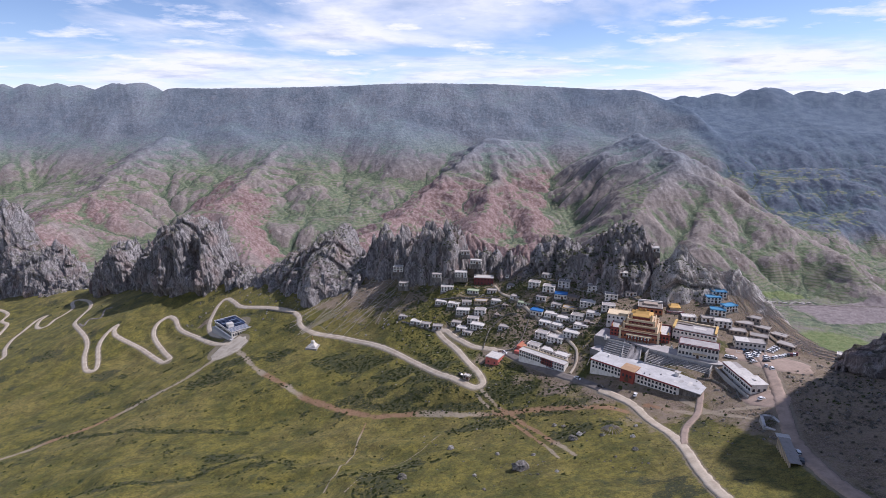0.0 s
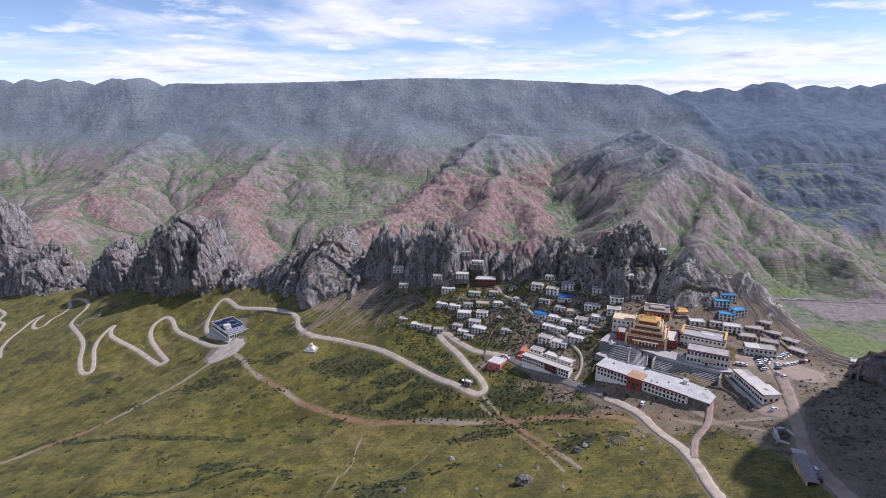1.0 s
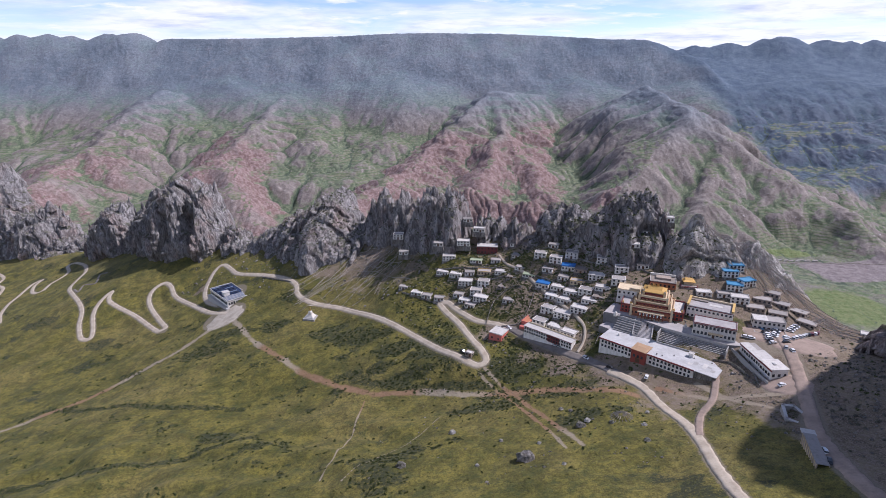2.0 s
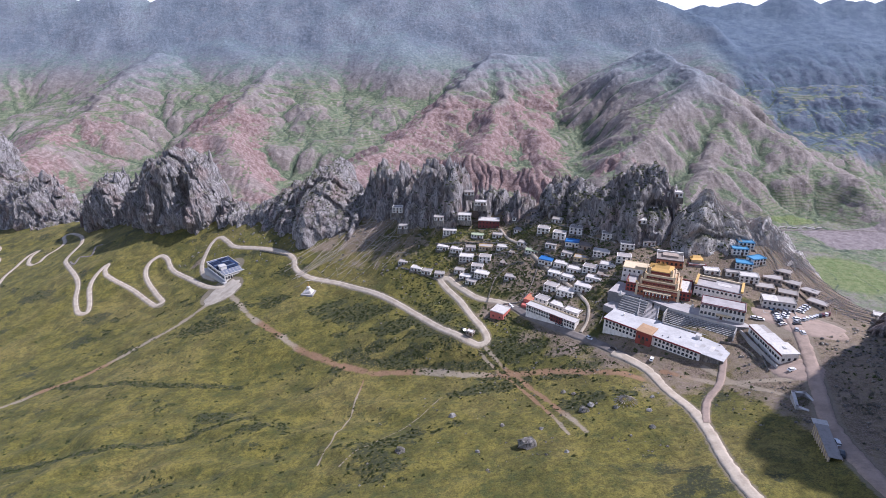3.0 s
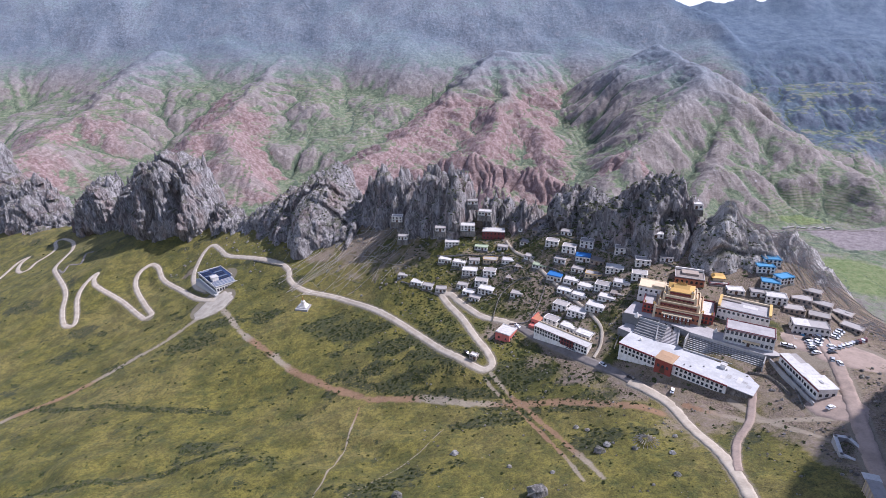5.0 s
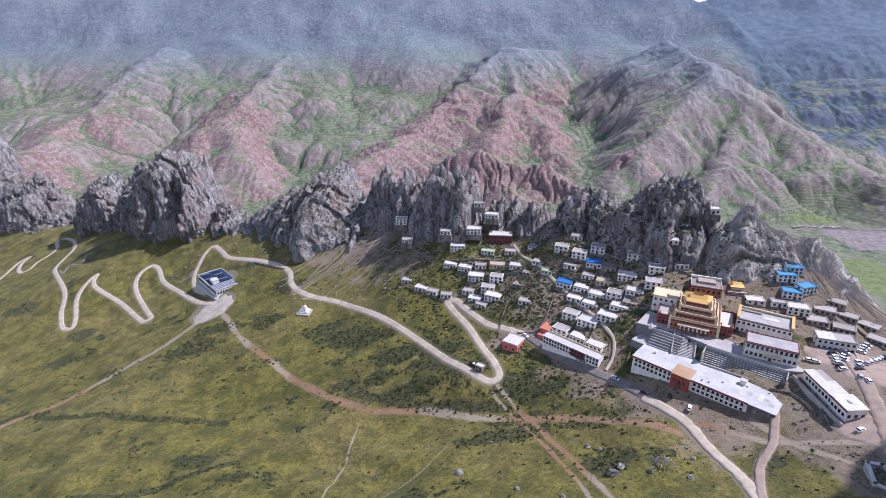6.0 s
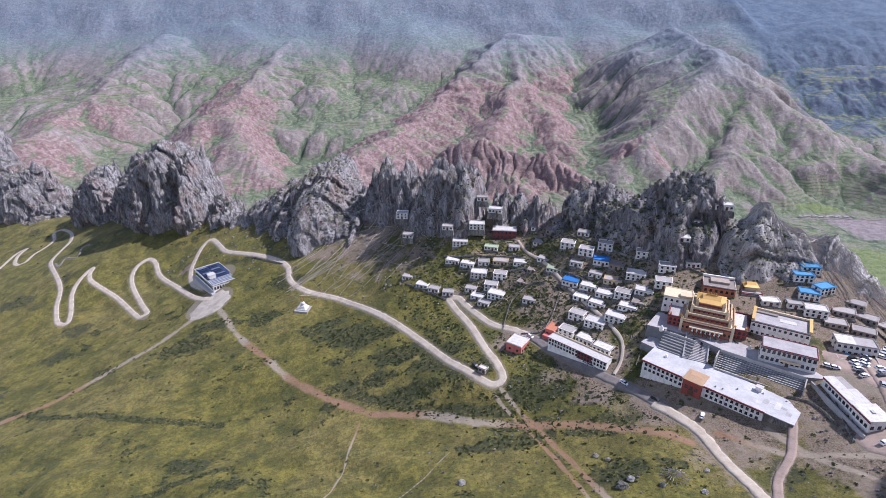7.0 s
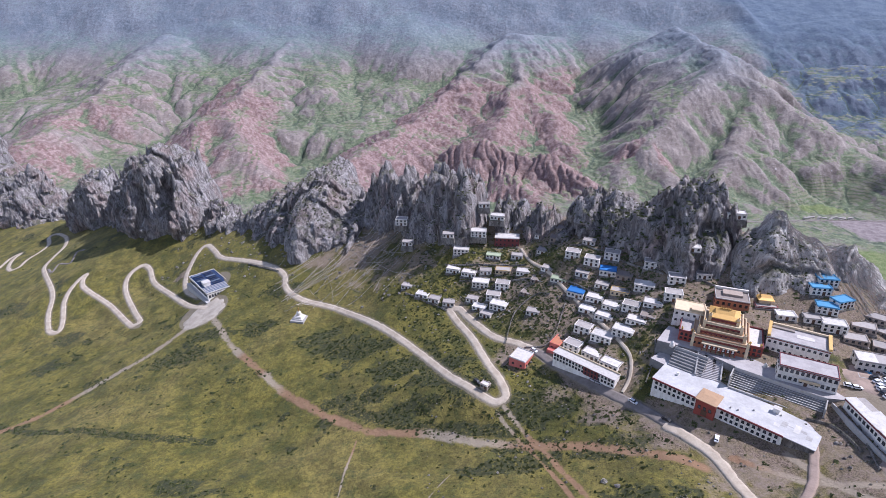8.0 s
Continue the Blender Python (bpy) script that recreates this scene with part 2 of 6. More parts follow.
def eroded(z, steps, strength):
    """Let streams cut into the slopes; returns the height and the water that gathers at each cell."""
    h, w = z.shape
    here = np.arange(h * w).reshape(h, w)
    ways = [(dr, dc) for dr in (-1, 0, 1) for dc in (-1, 0, 1) if dr or dc]
    for step in range(steps):
        pad = np.pad(z, 1, constant_values=1e9)
        best, target = np.zeros((h, w)), here.copy()
        for dr, dc in ways:
            fall = (z - pad[1 + dr : 1 + dr + h, 1 + dc : 1 + dc + w]) / math.hypot(dr, dc)
            more = fall > best
            best, target = np.where(more, fall, best), np.where(more, here + dr * w + dc, target)
        order = np.argsort(z.ravel()).tolist()
        goal, water = target.ravel().tolist(), [1.0] * (h * w)
        for i in reversed(order):
            if goal[i] != i:
                water[goal[i]] += water[i]
        gain = (strength * np.minimum(np.array(water), 900.0) ** 0.5).tolist()
        flat = z.ravel().tolist()
        for i in order:
            j = goal[i]
            if j != i:
                flat[i] = (flat[i] + gain[i] * flat[j]) / (1 + gain[i])
        z = np.array(flat).reshape(h, w)
        # loose slopes creep
        soft = np.pad(z, 1, mode="edge")
        z = z + 0.11 * (soft[:-2, 1:-1] + soft[2:, 1:-1] + soft[1:-1, :-2] + soft[1:-1, 2:] - 4 * z)
    return z, np.array(water).reshape(h, w)


def make_far():
    gx, gy = np.meshgrid(WEST_END + CELL * np.arange(COLUMNS), SOUTH_END + CELL * np.arange(ROWS))
    z, red = raw_far_land(gx, gy)
    cut, water = eroded(drained(z), 11, 0.026)
    deep = smoothstep(4500, 4380, gy) * (1 - 0.55 * smoothstep(2900, 3600, gy)) * (1 - 0.7 * smoothstep(3700, 4100, gy)) * (1 - 0.5 * smoothstep(1400, 2000, gx))
    z = np.where(gy > 4440, z, z * (1 - deep) + cut * deep)
    blur = z.copy()
    for _ in range(14):
        p = np.pad(blur, 1, mode="edge")
        blur = 0.2 * (blur + p[:-2, 1:-1] + p[2:, 1:-1] + p[1:-1, :-2] + p[1:-1, 2:])
    smooth = 0.8 * smoothstep(3500, 3950, gy) * smoothstep(4450, 4350, gy)  # the high slopes are worn soft
    z = z * (1 - smooth) + blur * smooth
    hollow = np.clip((blur - z) / 6, -1, 1)
    stream = np.clip(np.log(water) / 7, 0, 1) * smoothstep(3950, 3450, gy)
    # hard beds stand out as steps round the spurs
    hard = np.clip(red, 0, 1) * smoothstep(-470, -330, z) * smoothstep(60, -60, z)
    level = (z + 16 * noise2(gx / 240, gy / 240, 47)) / 44
    bed = level - np.floor(level)
    z = z + hard * 15 * (smoothstep(0.55, 0.8, bed) - bed)
    return [z, red, hollow, stream]


FAR = make_far()


def far_land(x, y, layers=(0, 1)):
    """The far mountains at any place, from the grid that the streams have cut."""
    u = np.clip((x - WEST_END) / CELL, 0, COLUMNS - 1.001)
    v = np.clip((y - SOUTH_END) / CELL, 0, ROWS - 1.001)
    i, j = u.astype(int), v.astype(int)
    u, v = u - i, v - j
    out = [FAR[k][j, i] * (1 - u) * (1 - v) + FAR[k][j, i + 1] * u * (1 - v) + FAR[k][j + 1, i] * (1 - u) * v + FAR[k][j + 1, i + 1] * u * v for k in layers]
    return out


def rills(x, y, red):
    """Sharp little gullies that run down the far slopes, deepest in the soft red earth."""
    bend = 60 * noise2(x / 170, y / 150, 81) + 14 * noise2(x / 50, y / 40, 84)
    soft = smoothstep(1.0, 1.5, red)
    wide = (1 - np.abs(noise2((x + bend) / 46, y / 230, 82))) ** 5
    thin = (1 - np.abs(noise2((x + bend) / 21, y / 110, 83))) ** 4
    slope = smoothstep(1900, 2150, y) * (1 - smoothstep(3300, 4000, y))
    return slope * (wide * (6 + 13 * soft) + thin * (2 + 3 * soft))


def mounds(x, y):
    """Soft swells of the pasture, larger on the lower meadow."""
    low = smoothstep(350, 290, y) * smoothstep(10, -60, x)
    return 2.4 * fbm2(x / 120, y / 120, 2, 61) + low * (4.5 * noise2(x / 46, y / 30, 63) + 2.0 * noise2(x / 20, y / 15, 64))


def land(x, y, rough=1.0):
    """Height and redness of the ground, and whether it is the near hill."""
    x, y = np.asarray(x, float), np.asarray(y, float)
    n = near_land(x, y)
    if not rough or np.max(y) < 650:
        return n + rough * (1.1 * fbm2(x / 34, y / 34, 4, 51) + mounds(x, y)), 0 * n, n > -1e6
    n = n + rough * (1.1 * fbm2(x / 34, y / 34, 4, 51) + mounds(x, y))
    d = y - np.interp(x, CREST_X, CREST_Y)
    n = n + smoothstep(30, 160, d) * 22 * (ridged2(x / 110, y / 110, 4, 71) - 1.0)
    f, red = far_land(x, y)
    f = f - rills(x, y, red) + 2.2 * fbm2(x / 26, y / 26, 3, 45, 0.6) - 0.12 * np.clip(y - 5028, 0, None)
    return np.maximum(n, f), np.where(f > n, red, 0.15 + 0 * red), n >= f
# ---- materials ----
class Shader:
    """Short hand for a node material with a Principled surface."""

    def __init__(self, name, rough=0.9, metal=0.0):
        self.m = bpy.data.materials.new(name)
        self.m.use_nodes = True
        self.t = self.m.node_tree
        self.bsdf = self.t.nodes["Principled BSDF"]
        self.bsdf.inputs["Roughness"].default_value = rough
        self.bsdf.inputs["Metallic"].default_value = metal
        self.geo = self.t.nodes.new("ShaderNodeNewGeometry")

    def wire(self, a, b):
        self.t.links.new(a, b)

    def value(self, x, socket):
        if isinstance(x, (int, float)):
            socket.default_value = x
        elif isinstance(x, tuple):
            socket.default_value = (*x, 1)[: len(socket.default_value)]
        else:
            self.wire(x, socket)

    def math(self, op, a, b=0.0, clamp=False):
        n = self.t.nodes.new("ShaderNodeMath")
        n.operation, n.use_clamp = op, clamp
        self.value(a, n.inputs[0])
        self.value(b, n.inputs[1])
        return n.outputs[0]

    def place(self, sx, sy, sz):
        n = self.t.nodes.new("ShaderNodeVectorMath")
        n.operation = "MULTIPLY"
        self.wire(self.geo.outputs["Position"], n.inputs[0])
        n.inputs[1].default_value = (sx, sy, sz)
        return n.outputs[0]

    def noise(self, size, detail=4.0, rough=0.6, stretch=1.0, warp=0.0):
        n = node(self.t, "ShaderNodeTexNoise", Scale=1.0, Detail=detail, Roughness=rough, Distortion=warp)
        self.wire(self.place(1 / size, 1 / size, 1 / (size * stretch)), n.inputs["Vector"])
        return n.outputs["Fac"]

    def cells(self, size, stretch=1.0):
        n = node(self.t, "ShaderNodeTexVoronoi", Scale=1.0)
        self.wire(self.place(1 / size, 1 / size, 1 / (size * stretch)), n.inputs["Vector"])
        return n.outputs["Distance"]

    def attr(self, name):
        n = self.t.nodes.new("ShaderNodeAttribute")
        n.attribute_name = name
        return n.outputs["Fac"]

    def step(self, x, low, high):
        n = self.t.nodes.new("ShaderNodeMapRange")
        n.interpolation_type = "SMOOTHSTEP"
        self.value(x, n.inputs["Value"])
        n.inputs["From Min"].default_value, n.inputs["From Max"].default_value = low, high
        return n.outputs["Result"]

    def mix(self, f, a, b):
        n = self.t.nodes.new("ShaderNodeMix")
        n.data_type = "RGBA"
        self.value(f, n.inputs["Factor"])
        self.value(a, n.inputs["A"])
        self.value(b, n.inputs["B"])
        return n.outputs["Result"]

    def scale(self, c, f):
        n = self.t.nodes.new("ShaderNodeVectorMath")
        n.operation = "SCALE"
        self.value(c, n.inputs[0])
        self.value(f, n.inputs["Scale"])
        return n.outputs[0]

    def up(self):
        n = self.t.nodes.new("ShaderNodeSeparateXYZ")
        self.wire(self.geo.outputs["Normal"], n.inputs[0])
        return n.outputs["Z"]

    def z(self):
        n = self.t.nodes.new("ShaderNodeSeparateXYZ")
        self.wire(self.geo.outputs["Position"], n.inputs[0])
        return n.outputs["Z"]

    def random(self):
        n = self.t.nodes.new("ShaderNodeObjectInfo")
        return n.outputs["Random"]

    def island(self):
        return self.geo.outputs["Random Per Island"]

    def bump(self, h, depth, strength=1.0):
        n = self.t.nodes.new("ShaderNodeBump")
        n.inputs["Strength"].default_value = strength
        n.inputs["Distance"].default_value = depth
        self.wire(h, n.inputs["Height"])
        self.wire(n.outputs[0], self.bsdf.inputs["Normal"])

    def done(self, colour):
        self.value(colour, self.bsdf.inputs["Base Color"])
        return self.m


def painted(name, colour, stain=(0.3, 0.27, 0.23), amount=0.35, rough=0.8, size=1.5, metal=0.0):
    """Paint, plaster or tin with dirt in streaks and blotches, and a little difference from thing to thing."""
    s = Shader(name, rough, metal)
    dirt = s.step(s.noise(size, 5, 0.65, 2.5), 0.42, 0.75)
    fine = s.noise(size / 6, 3, 0.7)
    c = s.mix(s.math("MULTIPLY", dirt, amount), colour, stain)
    k = s.math("ADD", s.math("MULTIPLY", fine, 0.3), s.math("MULTIPLY", s.random(), 0.25))
    c = s.scale(c, s.math("ADD", k, 0.72))
    s.bump(fine, 0.03, 0.4)
    return s.done(c)


def ground_material():
    s = Shader("hill_and_valley_ground", 0.95)
    near, red, track, scree, field = (s.attr(n) for n in ("near", "red", "track", "scree", "field"))
    big, mid, fine = s.noise(90, 5, 0.6), s.noise(14, 6, 0.65), s.noise(2.2, 5, 0.7)
    # meadow: short grass, dry patches, dark low scrub
    tiny = s.noise(0.7, 4, 0.75)
    grass = s.mix(s.step(mid, 0.36, 0.64), (0.064, 0.062, 0.009), (0.148, 0.125, 0.022))
    grass = s.mix(s.step(big, 0.46, 0.62), grass, s.mix(s.step(mid, 0.4, 0.6), (0.110, 0.091, 0.021), (0.172, 0.140, 0.035)))
    grass = s.scale(grass, s.math("ADD", 0.56, s.math("ADD", s.math("MULTIPLY", s.step(fine, 0.40, 0.60), 0.46), s.math("MULTIPLY", s.step(tiny, 0.41, 0.59), 0.46))))
    sward = s.math("MULTIPLY", s.step(s.noise(6.5, 6, 0.72), 0.50, 0.62), 0.55)
    grass = s.mix(sward, grass, s.mix(s.step(tiny, 0.4, 0.6), (0.030, 0.042, 0.010), (0.072, 0.084, 0.018)))
    thick = s.math("ADD", s.attr("bush"), s.math("MULTIPLY", s.step(s.noise(34, 6, 0.7), 0.56, 0.66), 0.5))
    scrub = s.math("MULTIPLY", s.step(s.math("ADD", thick, s.math("MULTIPLY", s.math("SUBTRACT", fine, 0.5), 1.6)), 0.35, 0.6), s.step(s.noise(1.5, 4, 0.7), 0.36, 0.52))
    grass = s.mix(s.math("MULTIPLY", scrub, 0.85), grass, (0.024, 0.030, 0.012))
    dirt = s.mix(s.step(tiny, 0.38, 0.6), (0.085, 0.060, 0.044), (0.245, 0.184, 0.138))
    bare = s.mix(s.step(mid, 0.4, 0.62), dirt, s.mix(tiny, (0.145, 0.106, 0.077), (0.30, 0.236, 0.184)))
    worn = s.step(s.math("ADD", scree, s.math("MULTIPLY", s.math("SUBTRACT", mid, 0.5), 1.3)), 0.35, 0.6)
    grass = s.mix(s.math("MULTIPLY", worn, s.math("ADD", 0.62, s.math("MULTIPLY", s.step(fine, 0.4, 0.6), 0.38))), grass, bare)
    verge = s.math("ADD", s.attr("verge"), s.math("MULTIPLY", s.math("SUBTRACT", fine, 0.5), 3.2))
    grass = s.mix(s.math("MULTIPLY", s.step(verge, 1.9, 0.7), 0.8), grass, s.mix(tiny, (0.12, 0.10, 0.07), (0.30, 0.25, 0.185)))
    soil = s.mix(s.step(s.attr("rust"), 0.12, 0.5), s.mix(tiny, (0.25, 0.20, 0.14), (0.36, 0.30, 0.22)), s.mix(fine, (0.190, 0.098, 0.050), (0.31, 0.195, 0.115)))
    edge = s.math("ADD", track, s.math("MULTIPLY", s.math("SUBTRACT", fine, 0.5), 1.8))
    edge = s.math("ADD", edge, s.math("MULTIPLY", s.math("SUBTRACT", mid, 0.50), 3.2))
    grass = s.mix(s.math("MULTIPLY", s.step(edge, 1.55, 0.55), 0.92), grass, soil)
    # mountains: thin scrub in the hollows, bare mauve and red earth on the ribs
    hollow, stream = s.attr("hollow"), s.attr("stream")
    wide, rib, spot, crumb = s.noise(420, 6, 0.62), s.noise(70, 6, 0.7), s.noise(18, 5, 0.7), s.noise(7, 5, 0.75)
    green = s.mix(s.step(spot, 0.36, 0.66), (0.084, 0.110, 0.058), (0.148, 0.162, 0.092))
    earth = s.mix(s.step(rib, 0.35, 0.65), (0.172, 0.138, 0.114), (0.250, 0.208, 0.174))
    earth = s.mix(s.math("MULTIPLY", s.step(spot, 0.63, 0.70), s.step(hollow, 0.2, -0.3)), earth, (0.40, 0.375, 0.355))
    steep = s.step(s.up(), 0.93, 0.72)
    cover = s.math("ADD", s.math("MULTIPLY", hollow, 0.55), s.math("MULTIPLY", s.math("SUBTRACT", rib, 0.5), 1.5))
    cover = s.math("ADD", cover, s.math("MULTIPLY", s.math("SUBTRACT", wide, 0.5), 1.8))
    cover = s.math("SUBTRACT", s.math("ADD", cover, s.math("MULTIPLY", s.math("SUBTRACT", spot, 0.5), 0.8)), s.math("MULTIPLY", steep, 0.5))
    far = s.mix(s.step(cover, -0.34, 0.12), earth, green)
    reds = s.mix(s.step(spot, 0.38, 0.64), (0.178, 0.104, 0.088), (0.258, 0.180, 0.156))
    blush = s.math("ADD", s.math("MULTIPLY", red, 0.95), s.math("MULTIPLY", s.math("SUBTRACT", wide, 0.5), 2.2))
    blush = s.math("SUBTRACT", blush, s.math("MULTIPLY", s.math("MAXIMUM", cover, 0.0), 0.9))
    far = s.mix(s.math("MULTIPLY", s.step(blush, 0.38, 0.85), 0.92), far, reds)
    # blue-grey haze of the high slopes, mixed into the base colour by height
    high_haze = s.mix(s.step(wide, 0.4, 0.62), (0.100, 0.144, 0.178), (0.164, 0.196, 0.222))
    high_haze = s.mix(s.math("MULTIPLY", s.step(rib, 0.54, 0.7), 0.5), high_haze, (0.212, 0.208, 0.222))
    far = s.mix(s.math("MULTIPLY", s.step(s.z(), -330, -40), 0.72), far, high_haze)
    far = s.scale(far, s.math("ADD", 0.78, s.math("ADD", s.math("MULTIPLY", s.step(spot, 0.38, 0.62), 0.28), s.math("MULTIPLY", s.step(crumb, 0.38, 0.62), 0.34))))
    # cloud shade and blue haze of the right-hand hills, put into their colour
    hill_shade = s.math("ADD", s.attr("hill_shade"), s.math("MULTIPLY", s.math("SUBTRACT", wide, 0.5), 1.2))
    far = s.mix(s.math("MULTIPLY", s.step(hill_shade, 0.3, 0.8), 0.8), far, s.mix(s.step(rib, 0.4, 0.6), (0.044, 0.076, 0.120), (0.088, 0.124, 0.165)))
    # terraced fields follow the contours
    wave = s.t.nodes.new("ShaderNodeMath")
    wave.operation = "SINE"
    s.wire(s.math("MULTIPLY", s.math("ADD", s.z(), s.math("MULTIPLY", rib, 22.0)), 0.66), wave.inputs[0])
    plot = s.mix(s.step(s.noise(55, 2), 0.45, 0.55), (0.120, 0.160, 0.066), (0.195, 0.200, 0.105))
    plot = s.mix(s.math("MULTIPLY", s.step(wave.outputs[0], 0.2, 0.8), s.step(spot, 0.36, 0.56)), plot, (0.205, 0.180, 0.140))
    plot = s.mix(s.math("MULTIPLY", s.step(wave.outputs[0], -0.4, -0.9), 0.7), plot, (0.070, 0.088, 0.045))
    gentle = s.math("MULTIPLY", s.step(s.up(), 0.80, 0.94), s.step(s.z(), -120, -300))
    tilled = s.math("ADD", s.math("MAXIMUM", field, s.math("MULTIPLY", gentle, 0.66)), s.math("MULTIPLY", s.math("SUBTRACT", s.noise(120, 6, 0.7), 0.5), 2.4))
    plot = s.mix(s.step(field, 0.8, 1.05), plot, s.mix(s.step(spot, 0.35, 0.65), (0.120, 0.165, 0.040), (0.185, 0.205, 0.070)))
    far = s.mix(s.math("MULTIPLY", s.step(tilled, 0.58, 0.72), 0.8), far, plot)
    # brush along the streams
    wet = s.math("ADD", stream, s.math("MULTIPLY", s.math("SUBTRACT", spot, 0.5), 0.5))
    far = s.mix(s.math("MULTIPLY", s.step(wet, 0.52, 0.66), 0.85), far, (0.056, 0.078, 0.046))
    earthy = s.mix(s.step(spot, 0.35, 0.65), (0.190, 0.150, 0.138), (0.262, 0.218, 0.196))
    far = s.mix(s.step(s.math("ADD", s.attr("plough"), s.math("MULTIPLY", s.math("SUBTRACT", rib, 0.5), 0.6)), 0.22, 0.34), far, earthy)
    # slight blue cast of haze, multiplied into every far colour
    haze_cast = s.t.nodes.new("ShaderNodeVectorMath")
    haze_cast.operation = "MULTIPLY"
    s.wire(far, haze_cast.inputs[0])
    haze_cast.inputs[1].default_value = (0.97, 1.0, 1.07)
    far = haze_cast.outputs[0]
    close = s.math("ADD", s.math("MULTIPLY", tiny, 0.3), s.math("ADD", s.math("MULTIPLY", fine, 0.6), s.math("MULTIPLY", mid, 1.6)))
    wide_relief = s.math("ADD", s.math("MULTIPLY", rib, 9.0), s.math("ADD", s.math("MULTIPLY", spot, 7.0), s.math("MULTIPLY", crumb, 3.0)))
    mixed_relief = s.math("ADD", s.math("MULTIPLY", close, near), s.math("MULTIPLY", wide_relief, s.math("SUBTRACT", 1.0, near)))
    s.bump(mixed_relief, 0.9, 0.7)
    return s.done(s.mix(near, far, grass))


def rock_material(name, light, dark, warm):
    s = Shader(name, 0.92)
    streak, grain, cracks = s.noise(5, 8, 0.72, 6.0, 0.8), s.noise(1.4, 6, 0.75, 3.0), s.cells(5.0, 3.0)
    c = s.mix(s.step(streak, 0.40, 0.60), dark, light)
    c = s.mix(s.math("MULTIPLY", s.step(s.noise(24, 5, 0.65, 1.6), 0.48, 0.66), 0.75), c, s.mix(s.step(streak, 0.38, 0.6), scaled(warm, 0.5), warm))
    c = s.mix(s.math("MULTIPLY", s.step(grain, 0.56, 0.70), 0.55), c, scaled(light, 1.65))
    c = s.mix(s.math("MULTIPLY", s.step(grain, 0.49, 0.38), 0.75), c, scaled(dark, 0.42))
    ledge = s.math("MULTIPLY", s.step(s.up(), 0.5, 0.85), s.step(s.noise(9, 5, 0.7), 0.44, 0.6))
    c = s.mix(s.math("MULTIPLY", ledge, 0.8), c, (0.075, 0.080, 0.036))
    h = s.math("ADD", s.math("MULTIPLY", streak, 2.2), s.math("ADD", s.math("MULTIPLY", grain, 0.8), s.math("MULTIPLY", cracks, 0.6)))
    s.bump(h, 1.8, 1.0)
    return s.done(c)


def scaled(c, f):
    return tuple(v * f for v in c)


def road_material(name, colour, dark):
    s = Shader(name, 0.95)
    mid, fine = s.noise(6, 5, 0.65), s.noise(0.9, 4, 0.7)
    c = s.mix(s.step(mid, 0.35, 0.7), colour, dark)
    c = s.scale(c, s.math("ADD", s.math("MULTIPLY", fine, 0.5), 0.75))
    s.bump(fine, 0.08, 0.5)
    return s.done(c)


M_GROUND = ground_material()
M_ROCK = rock_material("weathered_limestone", (0.395, 0.368, 0.355), (0.165, 0.148, 0.144), (0.355, 0.258, 0.228))
# paler stone for one slope, with its sunlit brightness put into the colour
M_PALE_ROCK = rock_material("pale_sunlit_limestone", (0.62, 0.585, 0.545), (0.33, 0.30, 0.275), (0.50, 0.42, 0.36))
M_SCREE = rock_material("loose_grey_stone", (0.36, 0.33, 0.30), (0.16, 0.145, 0.13), (0.30, 0.25, 0.20))
M_BOULDER = rock_material("pale_boulder_stone", (0.50, 0.475, 0.44), (0.28, 0.26, 0.235), (0.42, 0.36, 0.30))
M_ROAD = road_material("pale_gravel_road", (0.49, 0.415, 0.32), (0.37, 0.305, 0.23))
M_FORK = road_material("pale_gravel_fork", (0.44, 0.385, 0.31), (0.30, 0.26, 0.205))
M_DIRT = road_material("packed_earth_road", (0.36, 0.27, 0.215), (0.25, 0.19, 0.15))
M_TARMAC = road_material("dusty_grey_road", (0.215, 0.185, 0.165), (0.15, 0.13, 0.115))
M_PAVE = road_material("grey_stone_paving", (0.42, 0.39, 0.375), (0.32, 0.295, 0.285))
M_PLAZA = road_material("white_concrete_terrace", (0.51, 0.50, 0.49), (0.41, 0.40, 0.39))
M_SLAB = road_material("worn_pale_slabs", (0.60, 0.57, 0.52), (0.50, 0.48, 0.45))
M_STEP = road_material("grey_stone_steps", (0.25, 0.24, 0.235), (0.17, 0.165, 0.16))
M_WHITE = painted("whitewashed_wall", (0.76, 0.72, 0.66), (0.42, 0.36, 0.29), 0.55)
M_MUD = painted("bare_mud_wall", (0.36, 0.29, 0.235), (0.22, 0.18, 0.15), 0.6)
M_RED = painted("red_ochre_wall", (0.33, 0.065, 0.045), (0.20, 0.07, 0.055), 0.5)
M_MAROON = painted("maroon_wall", (0.20, 0.045, 0.045), (0.13, 0.05, 0.05), 0.5)
M_PINK = painted("salmon_red_wall", (0.60, 0.16, 0.125), (0.30, 0.12, 0.10), 0.4)
M_ORANGE = painted("orange_ochre_wall", (0.42, 0.165, 0.085), (0.24, 0.10, 0.065), 0.5)
M_CREAM = painted("cream_plaster", (0.62, 0.50, 0.33), (0.40, 0.31, 0.22), 0.4)
M_YELLOW = painted("yellow_painted_trim", (0.55, 0.36, 0.12), (0.42, 0.27, 0.10), 0.35)
M_GOLD = painted("gilded_roof_sheet", (0.56, 0.34, 0.10), (0.40, 0.24, 0.08), 0.35, 0.5, 0.8, 0.3)
M_TAN = painted("tan_tiled_roof", (0.40, 0.255, 0.145), (0.27, 0.17, 0.10), 0.5)
M_GREY = painted("grey_mud_roof", (0.34, 0.31, 0.285), (0.22, 0.195, 0.175), 0.6)
